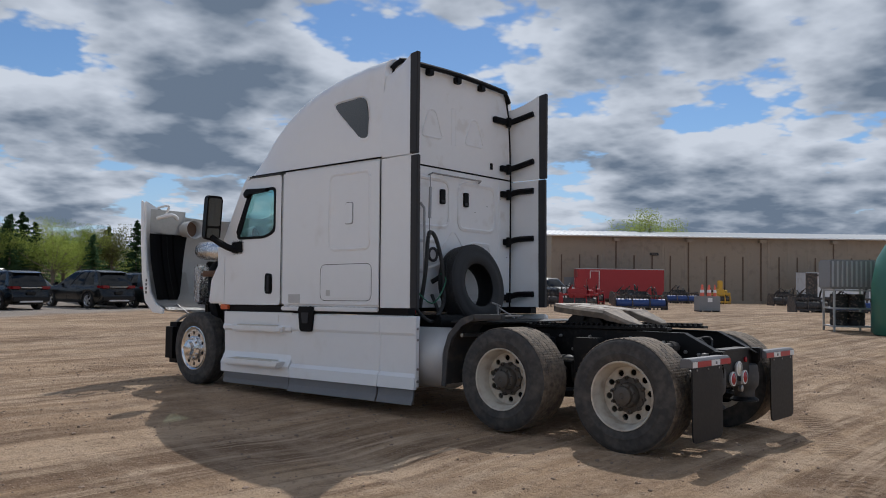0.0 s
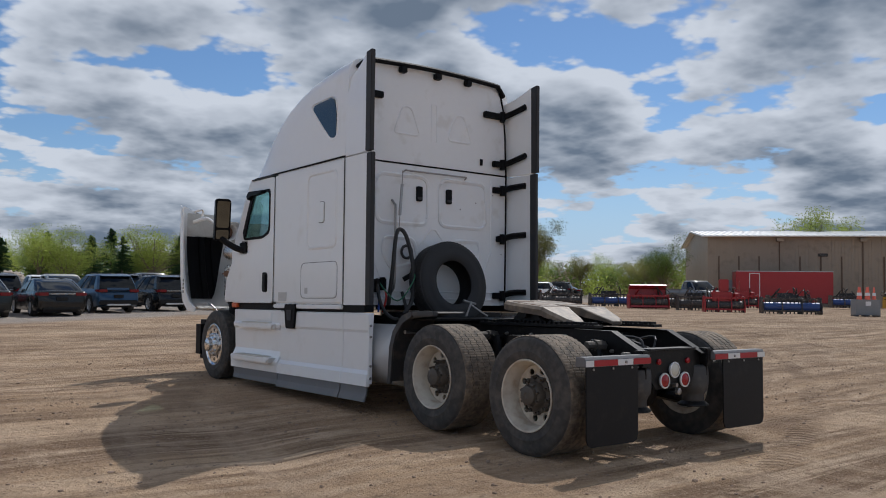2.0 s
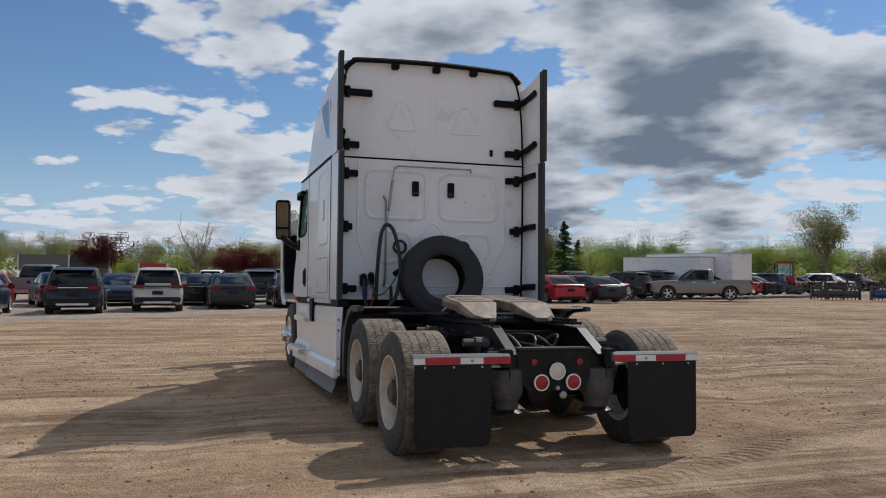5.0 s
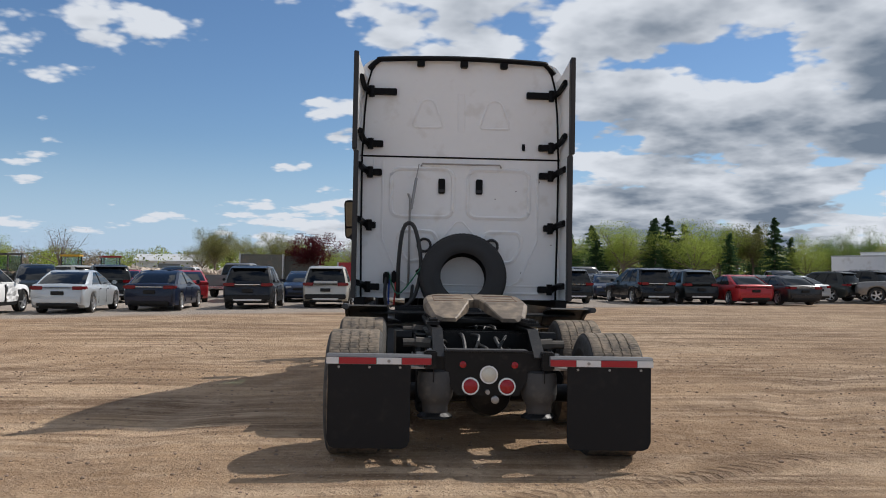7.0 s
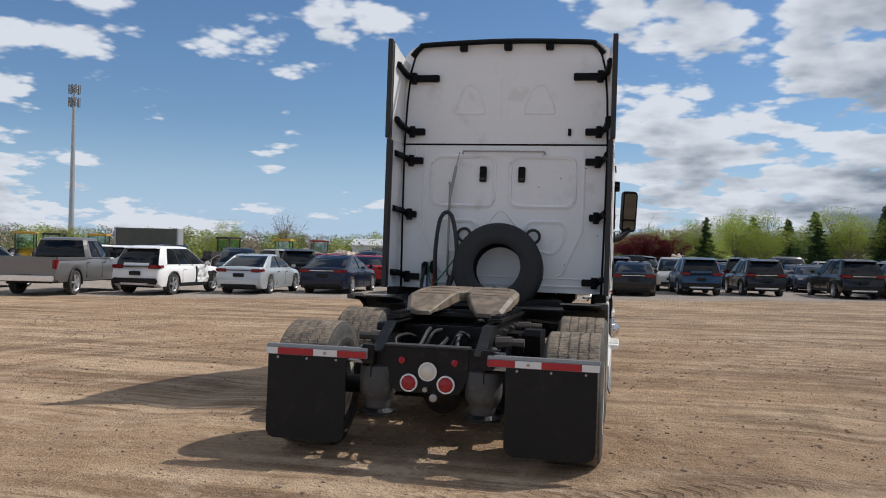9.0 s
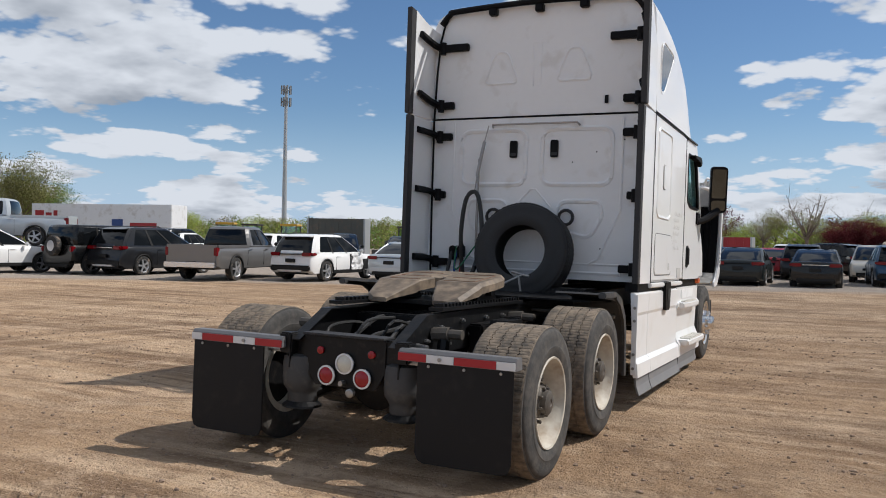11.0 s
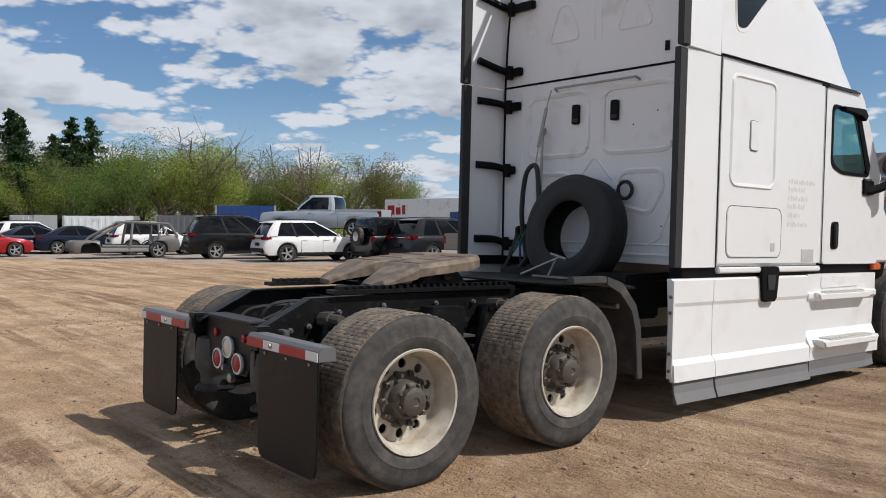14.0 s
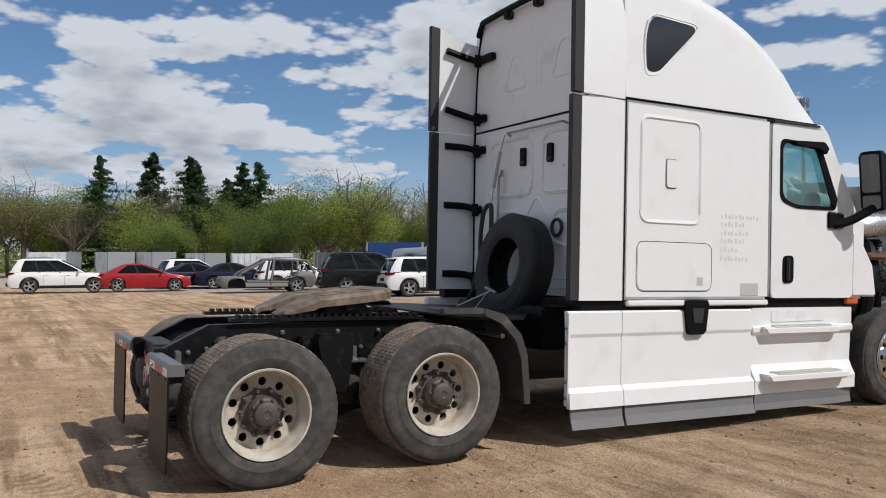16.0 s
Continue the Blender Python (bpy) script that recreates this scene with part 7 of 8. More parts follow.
def long_shed():
    """Local x runs along the front wall, y into the building."""
    ob = thing("metal_building", "long tan metal shed with a white low roof", "building", BLDG)
    Ln, D, H = 80.0, 26.0, 6.9
    t = 0.2
    part("front_wall", boxes((0, Ln, 0, t, 0, H)), TAN, ob)
    part("back_wall", boxes((0, Ln, D - t, D, 0, H)), TAN, ob)
    part("side_wall", boxes((0, t, t, D - t, 0, H)), TAN, ob)
    part("side_wall", boxes((Ln - t, Ln, t, D - t, 0, H)), TAN, ob)
    bm = bmesh.new()
    prism(bm, [(-0.7, H - 0.02), (D / 2, H + 1.25), (D + 0.7, H - 0.02), (D + 0.7, H + 0.1), (D / 2, H + 1.4), (-0.7, H + 0.13)], "x", -0.6, Ln + 0.6)
    roof = part("roof", bm, ROOF, ob, "white ribbed metal roof")
    bm = bmesh.new()
    loft(bm, [[(0, -0.7, H + 0.13), (0.05, -0.7, H + 0.19), (0.1, -0.7, H + 0.13)], [(0, D / 2, H + 1.4), (0.05, D / 2, H + 1.46), (0.1, D / 2, H + 1.4)]], close=True)
    rib = part("roof_rib", bm, ROOF, roof)
    rib.location.x = -0.4
    for k in range(1, 134):
        more = new("roof_rib", rib.data)
        more.parent = roof
        more.location.x = -0.4 + k * 0.6
    bm = bmesh.new()
    tube(bm, [(-0.55, -0.74, H + 0.05), (Ln + 0.5, -0.74, H + 0.05)], 0.08, seg=6, smooth=1)
    part("gutter", bm, ROOF, ob)
    for k in range(40):
        x = 1.0 + k * 1.9
        tall = k % 4 == 3
        part("wall_post", boxes((x, x + 0.12, -0.07, -0.002, 0.4, H - (0.15 if tall else 1.9))), RUSTY, ob, "rusty brown wall post")
        if tall:
            part("eave_bracket", boxes((x - 0.25, x + 0.35, -0.6, -0.002, H - 0.45, H - 0.15)), TAN, ob)
    part("siding_rib", boxes(*[(0.15 + k * 0.3, 0.19 + k * 0.3, -0.025, 0.0, 0.0, H - 0.05) for k in range(265)]), TAN, ob, "fine vertical siding ribs")
    part("gable_end", prism(prism(bmesh.new(), [(0.1, H - 0.02), (D - 0.1, H - 0.02), (D / 2, H + 1.27)], "x", 0.02, 0.18), [(0.1, H - 0.02), (D - 0.1, H - 0.02), (D / 2, H + 1.27)], "x", Ln - 0.18, Ln - 0.02), TAN, ob)
    part("door", boxes((1.35, 2.6, -0.09, -0.002, 0.0, 2.6)), GREYP, ob, "grey steel door")
    part("wall_lamp", boxes((10.3, 11.2, -0.14, -0.002, 5.0, 5.3), bevel=0.03), MACHINE, ob)


RUSTY = material("rusty brown post", (0.12, 0.08, 0.055), 0.8, var=0.25)
long_shed()


def along(u, v, turn=0.0):
    """A pose u metres along the shed's front and v metres out from it."""
    return BLDG @ pose(u, -v, 0.0, 0, 0, turn)


def small_wheel(parent, x, y, r, w, axis="x"):
    bm = bmesh.new()
    lathe(bm, [(r * 0.5, -w / 2), (r * 0.95, -w / 2), (r, -w / 3), (r, w / 3), (r * 0.95, w / 2), (r * 0.5, w / 2)], axis, 18, pose(x, y, r))
    wh = part("wheel", bm, CAR_TYRE, parent, smooth=True)
    bm = bmesh.new()
    lathe(bm, [(r * 0.5, -w / 2 + 0.02), (r * 0.5, w / 2 - 0.02)], axis, 14, pose(x, y, r))
    part("rim", bm, CAR_RIM, wh)


def box_trailer(m, L, W, H, mat, label, door=False, name="box_trailer"):
    ob = thing(name, label, "trailer", m)
    bm = bmesh.new()
    box(bm, -L / 2, L / 2, -W / 2, W / 2, 0.45, H, bevel=0.04)
    body = part("body", bm, mat, ob)
    part("roof_edge", boxes((-L / 2 - 0.02, L / 2 + 0.02, -W / 2 - 0.02, W / 2 + 0.02, H - 0.09, H - 0.01), bevel=0.01), GALV, ob)
    part("floor_rail", boxes((-L / 2, L / 2, -W / 2 - 0.015, W / 2 + 0.015, 0.42, 0.52)), MACHINE, ob)
    for sx in (-0.45, 0.45):
        small_wheel(ob, sx, -W / 2 + 0.12, 0.34, 0.2, "y")
        small_wheel(ob, sx, W / 2 - 0.12, 0.34, 0.2, "y")
    bm = bmesh.new()
    tube(bm, [(-L / 2, -0.6, 0.5), (-L / 2 - 1.2, 0, 0.5), (-L / 2, 0.6, 0.5)], 0.05, smooth=1)
    part("drawbar", bm, MACHINE, ob)
    part("jack_leg", boxes((-L / 2 - 0.95, -L / 2 - 0.87, -0.04, 0.04, 0.0, 0.7)), MACHINE, ob)
    if door:
        bm = bmesh.new()
        d0 = -L / 2 + 1.2
        for b in ((d0, d0 + 0.06, 0.6, H - 0.25), (d0 + 0.9, d0 + 0.96, 0.6, H - 0.25), (d0, d0 + 0.96, H - 0.3, H - 0.24)):
            box(bm, b[0], b[1], -W / 2 - 0.02, -W / 2, b[2], b[3])
        part("door_trim", bm, WHITE2, ob, "white door trim")
    return ob


box_trailer(along(6.4, 3.0), 8.6, 2.4, 3.5, RED, "red enclosed cargo trailer with a white-trimmed door", True)
rv = box_trailer(along(28.0, 5.0), 8.0, 2.4, 3.4, WHITE2, "white camper trailer with dark swoosh graphics", False, "camper_trailer")
for u, w, z0, z1 in ((-2.7, 0.5, 0.9, 1.9), (-0.9, 1.9, 1.7, 1.85), (-0.6, 1.4, 1.0, 1.1), (1.4, 0.6, 1.5, 1.9)):
    part("graphic_panel", boxes((u, u + w, -1.165, -1.152, z0, z1)), MACHINE, rv, "dark graphic stripe")
part("awning_roll", boxes((-3.6, 3.2, -1.36, -1.21, 3.02, 3.18), bevel=0.04), MACHINE, rv, "dark rolled awning")
part("front_cap", boxes((-4.06, -2.9, -1.215, -1.206, 0.6, 3.3)), MACHINE, rv, "black front cap panel")
for u in (-2.4, 0.4, 2.2):
    part("camper_window", boxes((u, u + 1.0, -1.235, -1.205, 1.95, 2.6), bevel=0.02), M["glass_dark"], rv, "dark camper window")
part("camper_door", boxes((1.5, 2.1, -1.23, -1.205, 0.7, 1.9), bevel=0.01), GREYP, rv)
part("roof_unit", boxes((-0.4, 0.5, -0.35, 0.35, 3.4, 3.68), bevel=0.06), MACHINE, rv)


def cone_crate(m):
    ob = thing("plastic_crate", "grey plastic bulk crate on a pallet, filled with orange cones", "crate", m)
    part("crate_wall", boxes((-0.6, 0.6, -0.5, -0.45, 0.14, 0.95), (-0.6, 0.6, 0.45, 0.5, 0.14, 0.95), (-0.6, -0.55, -0.45, 0.45, 0.14, 0.95), (0.55, 0.6, -0.45, 0.45, 0.14, 0.95), (-0.6, 0.6, -0.5, 0.5, 0.12, 0.16)), GREYP, ob)
    part("pallet_runner", boxes((-0.6, -0.45, -0.5, 0.5, 0, 0.12), (-0.08, 0.08, -0.5, 0.5, 0, 0.12), (0.45, 0.6, -0.5, 0.5, 0, 0.12)), MACHINE, ob)
    part("crate_label", boxes((-0.12, 0.14, -0.512, -0.502, 0.62, 0.85)), WHITE2, ob)


def traffic_cone(m):
    ob = thing("traffic_cone", "orange traffic cone with a white collar", "cone", m, "cones in the crate")
    bm = bmesh.new()
    lathe(bm, [(0.17, 0), (0.17, 0.04), (0.12, 0.05), (0.03, 0.85), (0.02, 0.86)], "z", 14)
    part("cone_body", bm, ORANGE, ob, smooth=True)
    bm = bmesh.new()
    lathe(bm, [(0.092, 0.4), (0.075, 0.56)], "z", 14, Matrix.Scale(1.06, 4, (1, 0, 0)) @ Matrix.Scale(1.06, 4, (0, 1, 0)), closed=False)
    part("white_collar", bm, WHITE2, ob)


CR = pose(39.0, 16.6, GZ - 0.1, 0, 0, -49)
cone_crate(CR)
for dx, dy in ((-0.38, -0.2), (0.0, -0.25), (0.38, -0.2), (-0.2, 0.2), (0.2, 0.2)):
    traffic_cone(CR @ pose(dx, dy, 0.75))


def rack_stack(m):
    ob = thing("tyre_rack", "galvanised rack with stacked tyres under a grey tank crate", "rack", m)
    for sx in (-0.6, 0.6):
        for sy in (-0.5, 0.5):
            part("rack_post", boxes((sx - 0.03, sx + 0.03, sy - 0.03, sy + 0.03, 0, 2.35)), GALV, ob)
    for z in (0.15, 0.75, 1.35):
        part("rack_shelf", boxes((-0.63, 0.63, -0.53, 0.53, z, z + 0.05)), GALV, ob)
    for z in (0.2, 0.8):
        for sx in (-0.28, 0.28):
            for k in range(2):
                bm = bmesh.new()
                lathe(bm, [(0.15, 0), (0.26, 0.0), (0.28, 0.05), (0.28, 0.18), (0.26, 0.22), (0.15, 0.22)], "z", 16, pose(sx, 0, z + k * 0.23))
                part("stacked_tyre", bm, CAR_TYRE, ob, smooth=True)
    bm = bmesh.new()
    box(bm, -0.75, 0.75, -0.6, 0.6, 1.42, 2.4, bevel=0.05)
    crate = part("tank_crate", bm, GREYP, ob)
    for k in range(10):
        part("crate_rib", boxes((-0.7 + k * 0.15, -0.65 + k * 0.15, -0.635, -0.6, 1.5, 2.35)), GALV, crate)


rack_stack(pose(22.6, 4.6, GZ, 0, 0, -55))


def green_tank(m):
    ob = thing("storage_tank", "large round green storage tank with a pale band", "tank", m)
    bm = bmesh.new()
    lathe(bm, [(2.0, 0.0), (2.05, 0.1), (2.05, 1.6), (1.9, 2.4), (1.5, 3.1), (0.9, 3.5), (0.3, 3.65)], "z", 40)
    part("tank_body", bm, GREEN, ob, smooth=True)
    bm = bmesh.new()
    for k in range(9):
        a = radians(-150 + k * 2.4)
        box(bm, 2.04, 2.075, -0.05, 0.05, 0.3, 1.6, m=Matrix.Rotation(a, 4, "Z"))
    part("tank_band", bm, WHITE2, ob)


green_tank(pose(22.0, 1.6, GZ, 0, 0, -20))


def implement(m, mat, w, label, style):
    """A loader attachment on the ground: frame tubes, a drum, bucket or housing, tines, rams, hoses and mounting plate."""
    ob = thing("loader_attachment", label, "attachment", m, "attachments along the lot edge")
    rng = random.Random(int(w * 100) + style)
    main = MACHINE if style == 2 else mat
    bm = bmesh.new()
    for z in (0.12, 0.72):
        box(bm, -w / 2, w / 2, -0.55, -0.47, z, z + 0.09)
        box(bm, -w / 2, w / 2, 0.47, 0.55, z, z + 0.09)
    part("tube_frame", bm, main, ob)
    for x in np.linspace(-w / 2, w / 2, 4):
        bm = bmesh.new()
        prism(bm, [(-0.6, 0.0), (0.6, 0.0), (0.62, 0.5), (0.45, 0.86), (-0.35, 0.86), (-0.6, 0.4)], "x", x - 0.025, x + 0.025)
        part("side_plate", bm, main, ob)
    bm = bmesh.new()
    lathe(bm, [(0.16, -w / 2 + 0.05), (0.24, -w / 2 + 0.08), (0.24, w / 2 - 0.08), (0.16, w / 2 - 0.05)], "x", 16, pose(0, -0.28, 0.36))
    part("roller", bm, BLUE if style == 2 else MACHINE, ob, smooth=True)
    for k in range(int(w / 0.2)):
        part("tine", boxes((-w / 2 + 0.12 + k * 0.2, -w / 2 + 0.17 + k * 0.2, -0.34, -0.22, 0.0, 0.74)), MACHINE, ob)
    if style == 1:
        bm = bmesh.new()
        prism(bm, [(-0.65, 0.1), (-0.2, 0.02), (0.4, 0.1), (0.55, 1.25), (0.1, 1.45), (-0.1, 1.38), (0.35, 1.15), (0.25, 0.25), (-0.6, 0.18)], "x", -w / 2 + 0.06, w / 2 - 0.06)
        part("bucket_shell", bm, mat, ob)
    if style == 3:
        bm = bmesh.new()
        box(bm, -w * 0.32, w * 0.2, -0.35, 0.35, 0.3, 1.1, bevel=0.05)
        box(bm, -w * 0.12, w * 0.12, -0.2, 0.2, 1.1, 1.75, bevel=0.04)
        lathe(bm, [(0.14, 0.0), (0.17, 0.05), (0.17, 0.5), (0.1, 0.55)], "z", 12, pose(w * 0.32, 0, 0.5))
        part("gear_housing", bm, mat, ob)
    for sx in (-0.3, 0.3):
        bm = bmesh.new()
        tube(bm, [(sx * w, 0.4, 0.8), (sx * w * 0.8, -0.1, 1.15)], 0.05, seg=7, smooth=1)
        tube(bm, [(sx * w * 0.8, -0.1, 1.15), (sx * w * 0.7, -0.4, 1.3)], 0.028, seg=6, smooth=1)
        part("lift_ram", bm, main if sx < 0 else MACHINE, ob)
    bm = bmesh.new()
    box(bm, -0.5, 0.5, 0.52, 0.57, 0.15, 1.0)
    part("mount_plate", bm, MACHINE, ob)
    for k in range(3):
        x = rng.uniform(-0.4, 0.4) * w
        bm = bmesh.new()
        tube(bm, [(x, 0.45, 0.85), (x + rng.uniform(-0.3, 0.3), 0.2, 1.05 + rng.uniform(0, 0.35)), (x + rng.uniform(-0.6, 0.6), -0.1, 0.9), (x + rng.uniform(-0.5, 0.5), -0.3, 0.6)], 0.022, seg=5, smooth=4)
        part("hydraulic_hose", bm, M["hose"], ob)


for x, y, mat, w, turn, label, st in ((28.3, 28.6, MACHINE, 2.6, -38, "black tubular mower attachment on the ground", 0), (30.4, 26.8, BLUE, 2.6, -38, "blue and black roller attachment on the ground", 2), (31.0, 24.0, MACHINE, 2.2, -36, "black tubular frame attachment", 0), (29.0, 23.0, RED, 2.3, -42, "large red box rake attachment", 1),
                                      (29.3, 20.2, MACHINE, 2.2, -45, "black tubular fork attachment", 0), (27.8, 17.7, RED, 2.0, -48, "red post driver attachment with tall housing", 3), (28.8, 15.0, BLUE, 2.8, -50, "blue sweeper attachment with black brush", 2),
                                      (36.0, 22.0, RED, 1.8, -50, "red upright machine attachment", 3), (38.0, 20.5, MACHINE, 2.4, -45, "black attachment beside the red trailer", 0), (44.0, 20.0, BLUE, 2.4, -49, "blue drum attachment by the shed", 2), (45.5, 18.0, YELLOW, 1.2, -49, "yellow crate attachment by the shed", 3),
                                      (33.0, 8.5, MACHINE, 2.0, -52, "black tubular frame on the dirt", 0), (34.0, 7.0, ORANGE, 2.6, -52, "faded red and pale beam attachment", 2), (46.0, 14.0, MACHINE, 2.2, -49, "black steel frame by the shed wall", 0)):
    implement(pose(-6 + (x + 6) * 1.33, -5 + (y + 5) * 1.33, GZ - 0.12, 0, 0, turn) @ Matrix.Scale(1.15, 4), mat, w, label, st)


def tractor(m, mat, label, scale=1.0, name="tractor"):
    ob = thing(name, label, "tractor", m @ Matrix.Scale(scale, 4))
    bm = bmesh.new()
    box(bm, -0.45, 0.45, 0.2, 2.0, 0.8, 1.5, bevel=0.08)
    box(bm, -0.35, 0.35, -1.0, 0.4, 0.6, 1.1, bevel=0.05)
    part("hood", bm, mat, ob)
    for sx in (-0.6, 0.6):
        for sy in (-0.9, 0.35):
            part("cab_post", boxes((sx - 0.04, sx + 0.04, sy - 0.04, sy + 0.04, 1.1, 2.5)), MACHINE, ob)
    part("cab_glass", boxes((-0.58, 0.58, -0.88, 0.33, 1.35, 2.45)), M["cab_glass"], ob)
    part("cab_roof", boxes((-0.72, 0.72, -1.05, 0.5, 2.5, 2.65), bevel=0.04), mat, ob)
    for s in (-1, 1):
        for y, r, w in ((-0.7, 0.72, 0.45), (1.6, 0.5, 0.35)):
            bm = bmesh.new()
            lathe(bm, [(r * 0.5, -w / 2), (r * 0.93, -w / 2), (r, -w / 3), (r, w / 3), (r * 0.93, w / 2), (r * 0.5, w / 2)], "x", 20, pose(s * 0.78, y, r))
            wh = part("wheel", bm, CAR_TYRE, ob, smooth=True)
            bm = bmesh.new()
            lathe(bm, [(r * 0.5, -w / 2 + 0.05), (r * 0.5, w / 2 - 0.05)], "x", 16, pose(s * 0.78, y, r))
            part("rim", bm, mat, wh)
        bm = bmesh.new()
        tube(bm, [(s * 0.55, 0.4, 1.3), (s * 0.55, 1.6, 1.1), (s * 0.55, 2.5, 0.5)], 0.08, seg=6, smooth=3)
        part("loader_arm", bm, mat, ob)
    part("loader_bucket", boxes((-0.9, 0.9, 2.45, 2.95, 0.2, 0.75), bevel=0.04), MACHINE, ob)


tractor(pose(44, 50, GZ, 0, 0, 150), RED, "red compact loader with a black cab", 1.0)
for b, d, mat, turn, label in ((38.3, 62, YELLOW, 30, "yellow wheel loader behind the parked cars"), (36.8, 66, MACHINE, 200, "dark wheel loader with a tall cab"), (34.0, 64, YELLOW, 20, "yellow and black backhoe loader"), (26.0, 63, MACHINE, 160, "dark compact loader with a tall cab"), (22.2, 66, YELLOW, 190, "yellow truck cab behind the cars"), (20.0, 70, RED, 120, "red farm tractor behind the cars")):
    tractor(pose(-math.sin(radians(b)) * d, math.cos(radians(b)) * d - 5, GZ, 0, 0, turn), mat, label, 0.95, "wheel_loader")


def container(m, L, H, mat, label, name="storage_container"):
    ob = thing(name, label, "container", m)
    bm = bmesh.new()
    box(bm, -L / 2, L / 2, -1.2, 1.2, 0.0, H, bevel=0.03)
    body = part("body", bm, mat, ob)
    n = int(L / 0.6)
    for s in (-1, 1):
        for k in range(n):
            x = -L / 2 + 0.2 + k * (L - 0.4) / n
            part("rib", boxes((x, x + 0.2, min(s * 1.19, s * 1.235), max(s * 1.19, s * 1.235), 0.15, H - 0.15)), mat, body)
    part("end_frame", boxes((-L / 2 - 0.03, -L / 2 + 0.1, -1.24, 1.24, 0, H + 0.02)), GALV, body)
    part("end_frame", boxes((L / 2 - 0.1, L / 2 + 0.03, -1.24, 1.24, 0, H + 0.02)), GALV, body)


def van_trailer(m, L, H, label):
    ob = thing("semi_trailer", label, "trailer", m)
    bm = bmesh.new()
    box(bm, -L / 2, L / 2, -1.28, 1.28, 1.15, H, bevel=0.04)
    part("body", bm, WHITE2, ob)
    part("side_rail", boxes((-L / 2, L / 2, -1.3, 1.3, 1.1, 1.25)), GALV, ob)
    for x in (-L / 2 + 1.2, -L / 2 + 2.5):
        small_wheel(ob, x, -1.05, 0.5, 0.3, "y")
        small_wheel(ob, x, 1.05, 0.5, 0.3, "y")
    part("landing_gear", boxes((L / 2 - 2.5, L / 2 - 2.3, -0.9, -0.7, 0, 1.15), (L / 2 - 2.5, L / 2 - 2.3, 0.7, 0.9, 0, 1.15)), GALV, ob)
    return ob


def polar(b, d, turn):
    return pose(-math.sin(radians(b)) * d, math.cos(radians(b)) * d - 5, GZ, 0, 0, turn)


at = van_trailer(polar(46.2, 78, 12), 14.0, 4.1, "white van trailer with red and blue shapes on its side")
for u, w, z, h, mat in ((-6.6, 0.9, 2.6, 0.9, RED), (-5.5, 0.6, 2.6, 0.7, RED), (-4.7, 0.4, 2.6, 0.9, RED), (3.0, 2.6, 2.0, 0.5, RED), (1.2, 1.1, 1.7, 1.1, BLUE)):
    part("side_graphic", boxes((u, u + w, -1.305, -1.292, z, z + h)), mat, at, "plain colour shape")
for b, d, turn, L, H, mat, label in ((91, 76, 82, 4, 2.1, BUFF, "buff storage container by the trees"), (83.4, 74, 60, 3.6, 2.4, PALE, "pale storage container by the trees"), (79.6, 74, 20, 2.4, 2.4, PALE, "pale blue-white storage container"), (76.9, 74, 25, 2.4, 2.4, WHITE2, "white storage container with a mark"), (73.6, 74, 30, 2.6, 2.3, WHITE2, "white storage container by the trees"), (69.6, 77, 62, 6, 2.3, PALE, "long pale storage container by the woods"), (60.0, 72, 60, 5.0, 3.2, BLUE, "bright blue storage container"), (64.5, 78, 40, 4, 2.4, GREYP, "grey storage container behind the cars"),
                                     (31.0, 72, 20, 5.0, 3.2, OLIVE, "tall olive-grey dump body standing behind the cars"), (9.9, 92, 5, 4.6, 3.2, OLIVE, "grey dump body with ribbed sides"), (7.4, 94, 0, 4.6, 3.1, OLIVE, "grey dump body beside another"), (4.0, 70, 0, 2.2, 2.2, RED, "dark red container end")):
    container(polar(b, d, turn), L, H, mat, label)


def low_shed(m, L, D, H, label):
    ob = thing("shed", label, "building", m)
    part("wall", boxes((-L / 2, L / 2, -D / 2, D / 2, 0, H)), WHITE2, ob)
    bm = bmesh.new()
    prism(bm, [(-D / 2 - 0.4, H), (0, H + 1.0), (D / 2 + 0.4, H), (D / 2 + 0.4, H + 0.12), (0, H + 1.14), (-D / 2 - 0.4, H + 0.12)], "x", -L / 2 - 0.4, L / 2 + 0.4)
    part("roof", bm, ROOF, ob)
    part("door", boxes((-1.5, 1.5, -D / 2 - 0.05, -D / 2 - 0.002, 0, 2.3)), GREYP, ob)


low_shed(polar(15.5, 128, 8), 9, 8, 2.6, "low white shed with a pale gable roof")
box_trailer(polar(-33.0, 62, -70), 7.5, 2.4, 3.1, WHITE2, "white fifth wheel camper by the cars", False, "camper_trailer")
box_trailer(polar(-31.0, 60, -60), 6.0, 2.3, 2.8, WHITE2, "white travel camper parked by the cars", False, "camper_trailer")
for b, d, turn in ((-40.2, 75, 70), (-36.0, 80, 60), (-34.6, 76, 80), (-32.8, 50, 60)):
    copy_thing(made_cars["white crossover with sporty alloy wheels"] if b == -40.2 else random.choice(templates), polar(b, d, turn))
copy_thing(made_cars["grey crew cab pickup with a chrome bumper"], polar(-51.2, 62, 160))


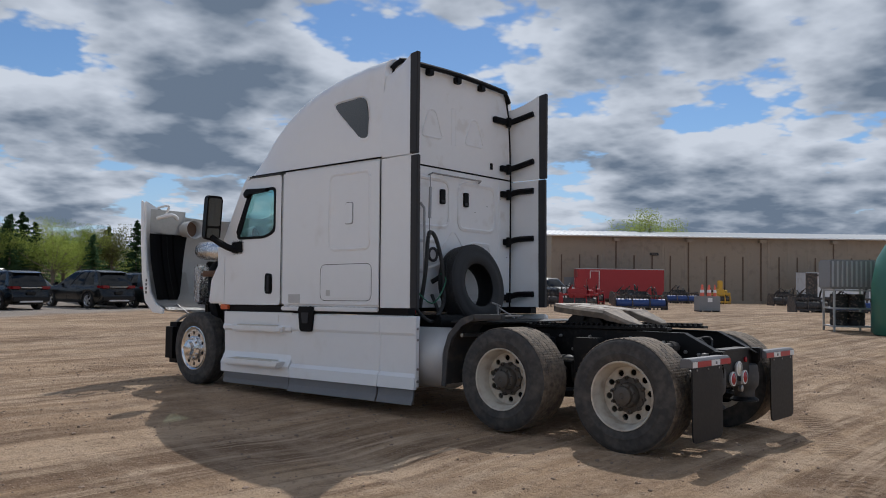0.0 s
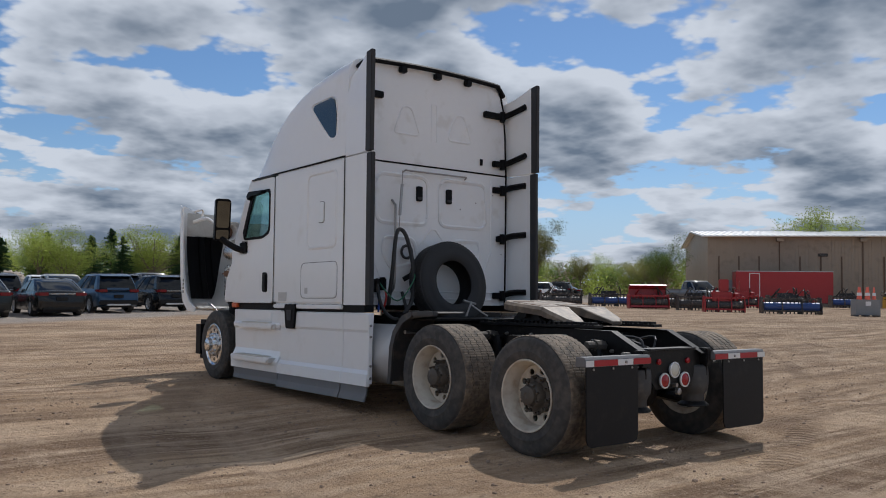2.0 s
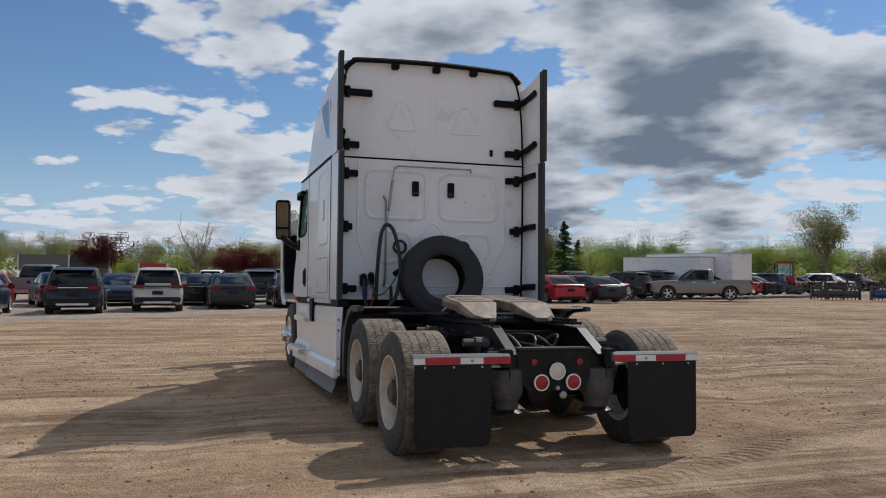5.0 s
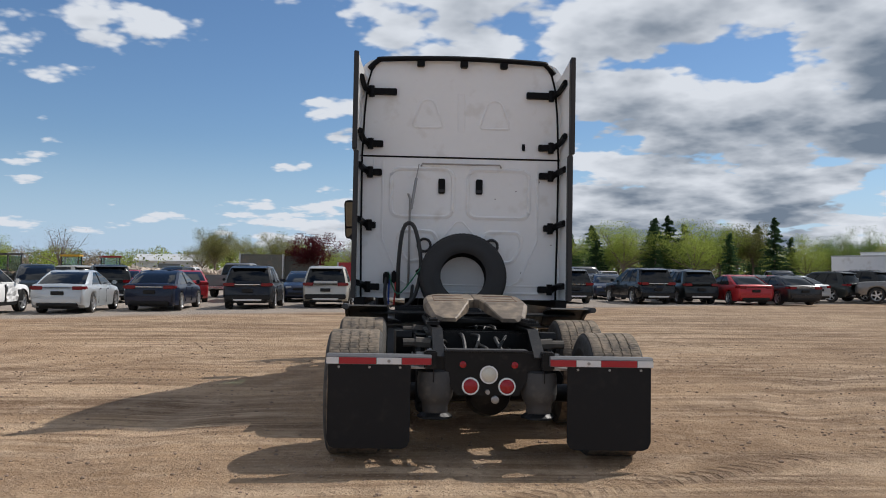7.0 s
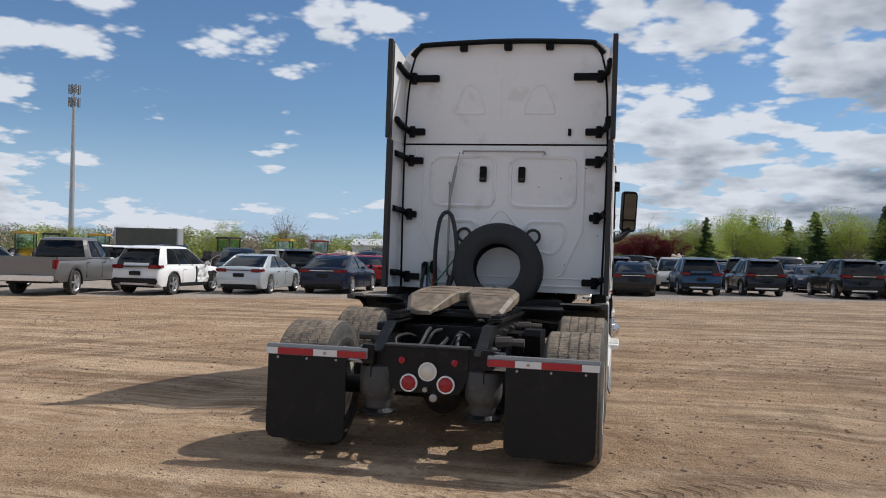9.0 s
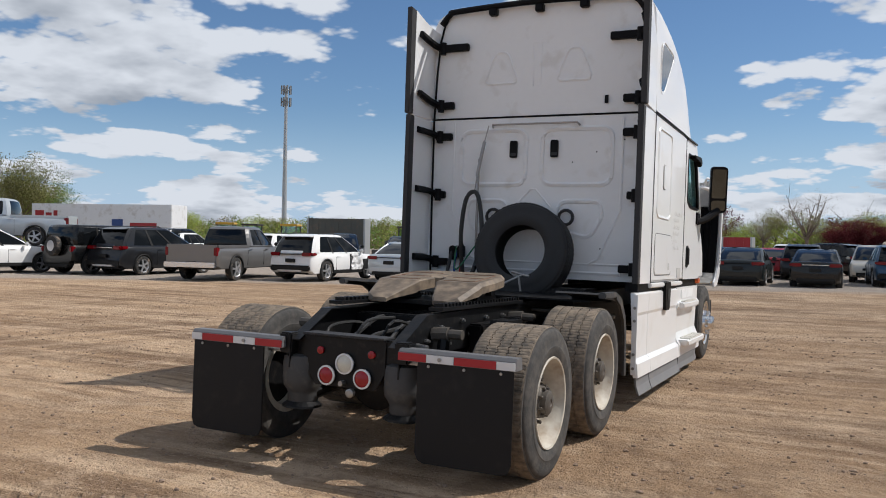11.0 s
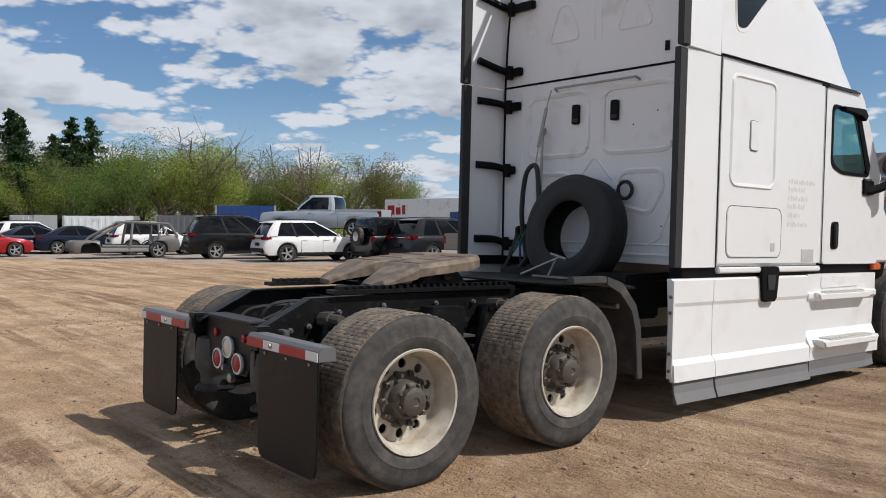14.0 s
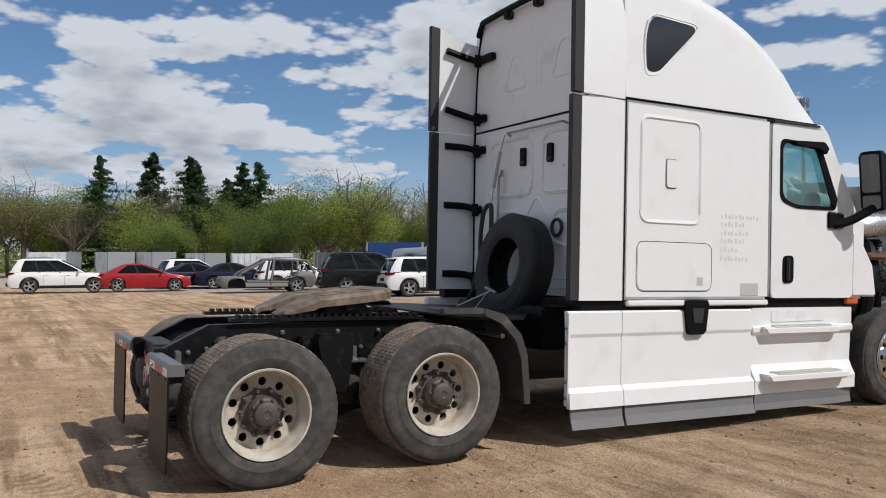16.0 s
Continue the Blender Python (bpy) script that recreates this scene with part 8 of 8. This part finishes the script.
def cell_tower(m, h):
    ob = thing("cell_tower", "tall grey monopole cell tower with antenna panels", "tower", m)
    bm = bmesh.new()
    lathe(bm, [(0.6, 0), (0.3, h)], "z", 14)
    part("pole", bm, GALV, ob, smooth=True)
    for z in (h - 0.8, h - 3.4):
        bm = bmesh.new()
        tube(bm, [(1.0 * math.cos(t), 1.0 * math.sin(t), z) for t in np.linspace(0, 6.283, 7)], 0.06, seg=5, smooth=1)
        for k in range(3):
            tube(bm, [(0, 0, z), (1.0 * math.cos(2.094 * k), 1.0 * math.sin(2.094 * k), z)], 0.06, seg=5, smooth=1)
        rg = part("antenna_ring", bm, GALV, ob)
        for k in range(9):
            a = 6.283 * k / 9
            bm = bmesh.new()
            box(bm, 0.95, 1.15, -0.16, 0.16, z - 0.9, z + 0.9, bevel=0.03, m=Matrix.Rotation(a, 4, "Z"))
            part("antenna_panel", bm, GREYP, rg)


cell_tower(pose(-107, 143, GZ), 34.0)


def log_heap():
    """Heaps of pale split logs along the far edge."""
    rng = random.Random(17)
    V, F = [], []
    for k in range(1500):
        if k < 250:
            b, d = rng.gauss(-5.0, 0.55), rng.uniform(62, 65)
            top = 2.0 - 1.1 * abs(b + 5.0)
        else:
            b, d = rng.uniform(10.5, 22.0), rng.uniform(72, 76)
            top = 1.5 + 0.5 * noise.noise((b * 0.8, 0.0, 0.0))
        z = GZ + max(0.1, top) * rng.random() ** 0.7
        c = polar(b, d, 0).translation
        a, el = rng.uniform(0, 6.28), rng.uniform(-0.5, 0.5)
        u = Vector((math.cos(a) * math.cos(el), math.sin(a) * math.cos(el), math.sin(el))) * rng.uniform(0.18, 0.4)
        w = u.orthogonal().normalized() * rng.uniform(0.08, 0.16)
        v = u.cross(w).normalized() * w.length
        n = len(V)
        for e in (-u, u):
            for q in range(6):
                t = 1.047 * q
                p = Vector((c.x, c.y, z)) + e + w * math.cos(t) + v * math.sin(t)
                V.append(tuple(p))
        F += [tuple(n + q for q in range(6)), tuple(n + 11 - q for q in range(6))] + [(n + q, n + (q + 1) % 6, n + 6 + (q + 1) % 6, n + 6 + q) for q in range(6)]
    me = bpy.data.meshes.new("log_heap")
    me.from_pydata(V, [], F)
    me.materials.append(material("pale split wood", (0.5, 0.42, 0.34), 0.85, var=0.4, scale=2, fine=14))
    tagged(new("log_heap", me), "heaps of pale split logs behind the cars", "logs", kind="stuff")


log_heap()
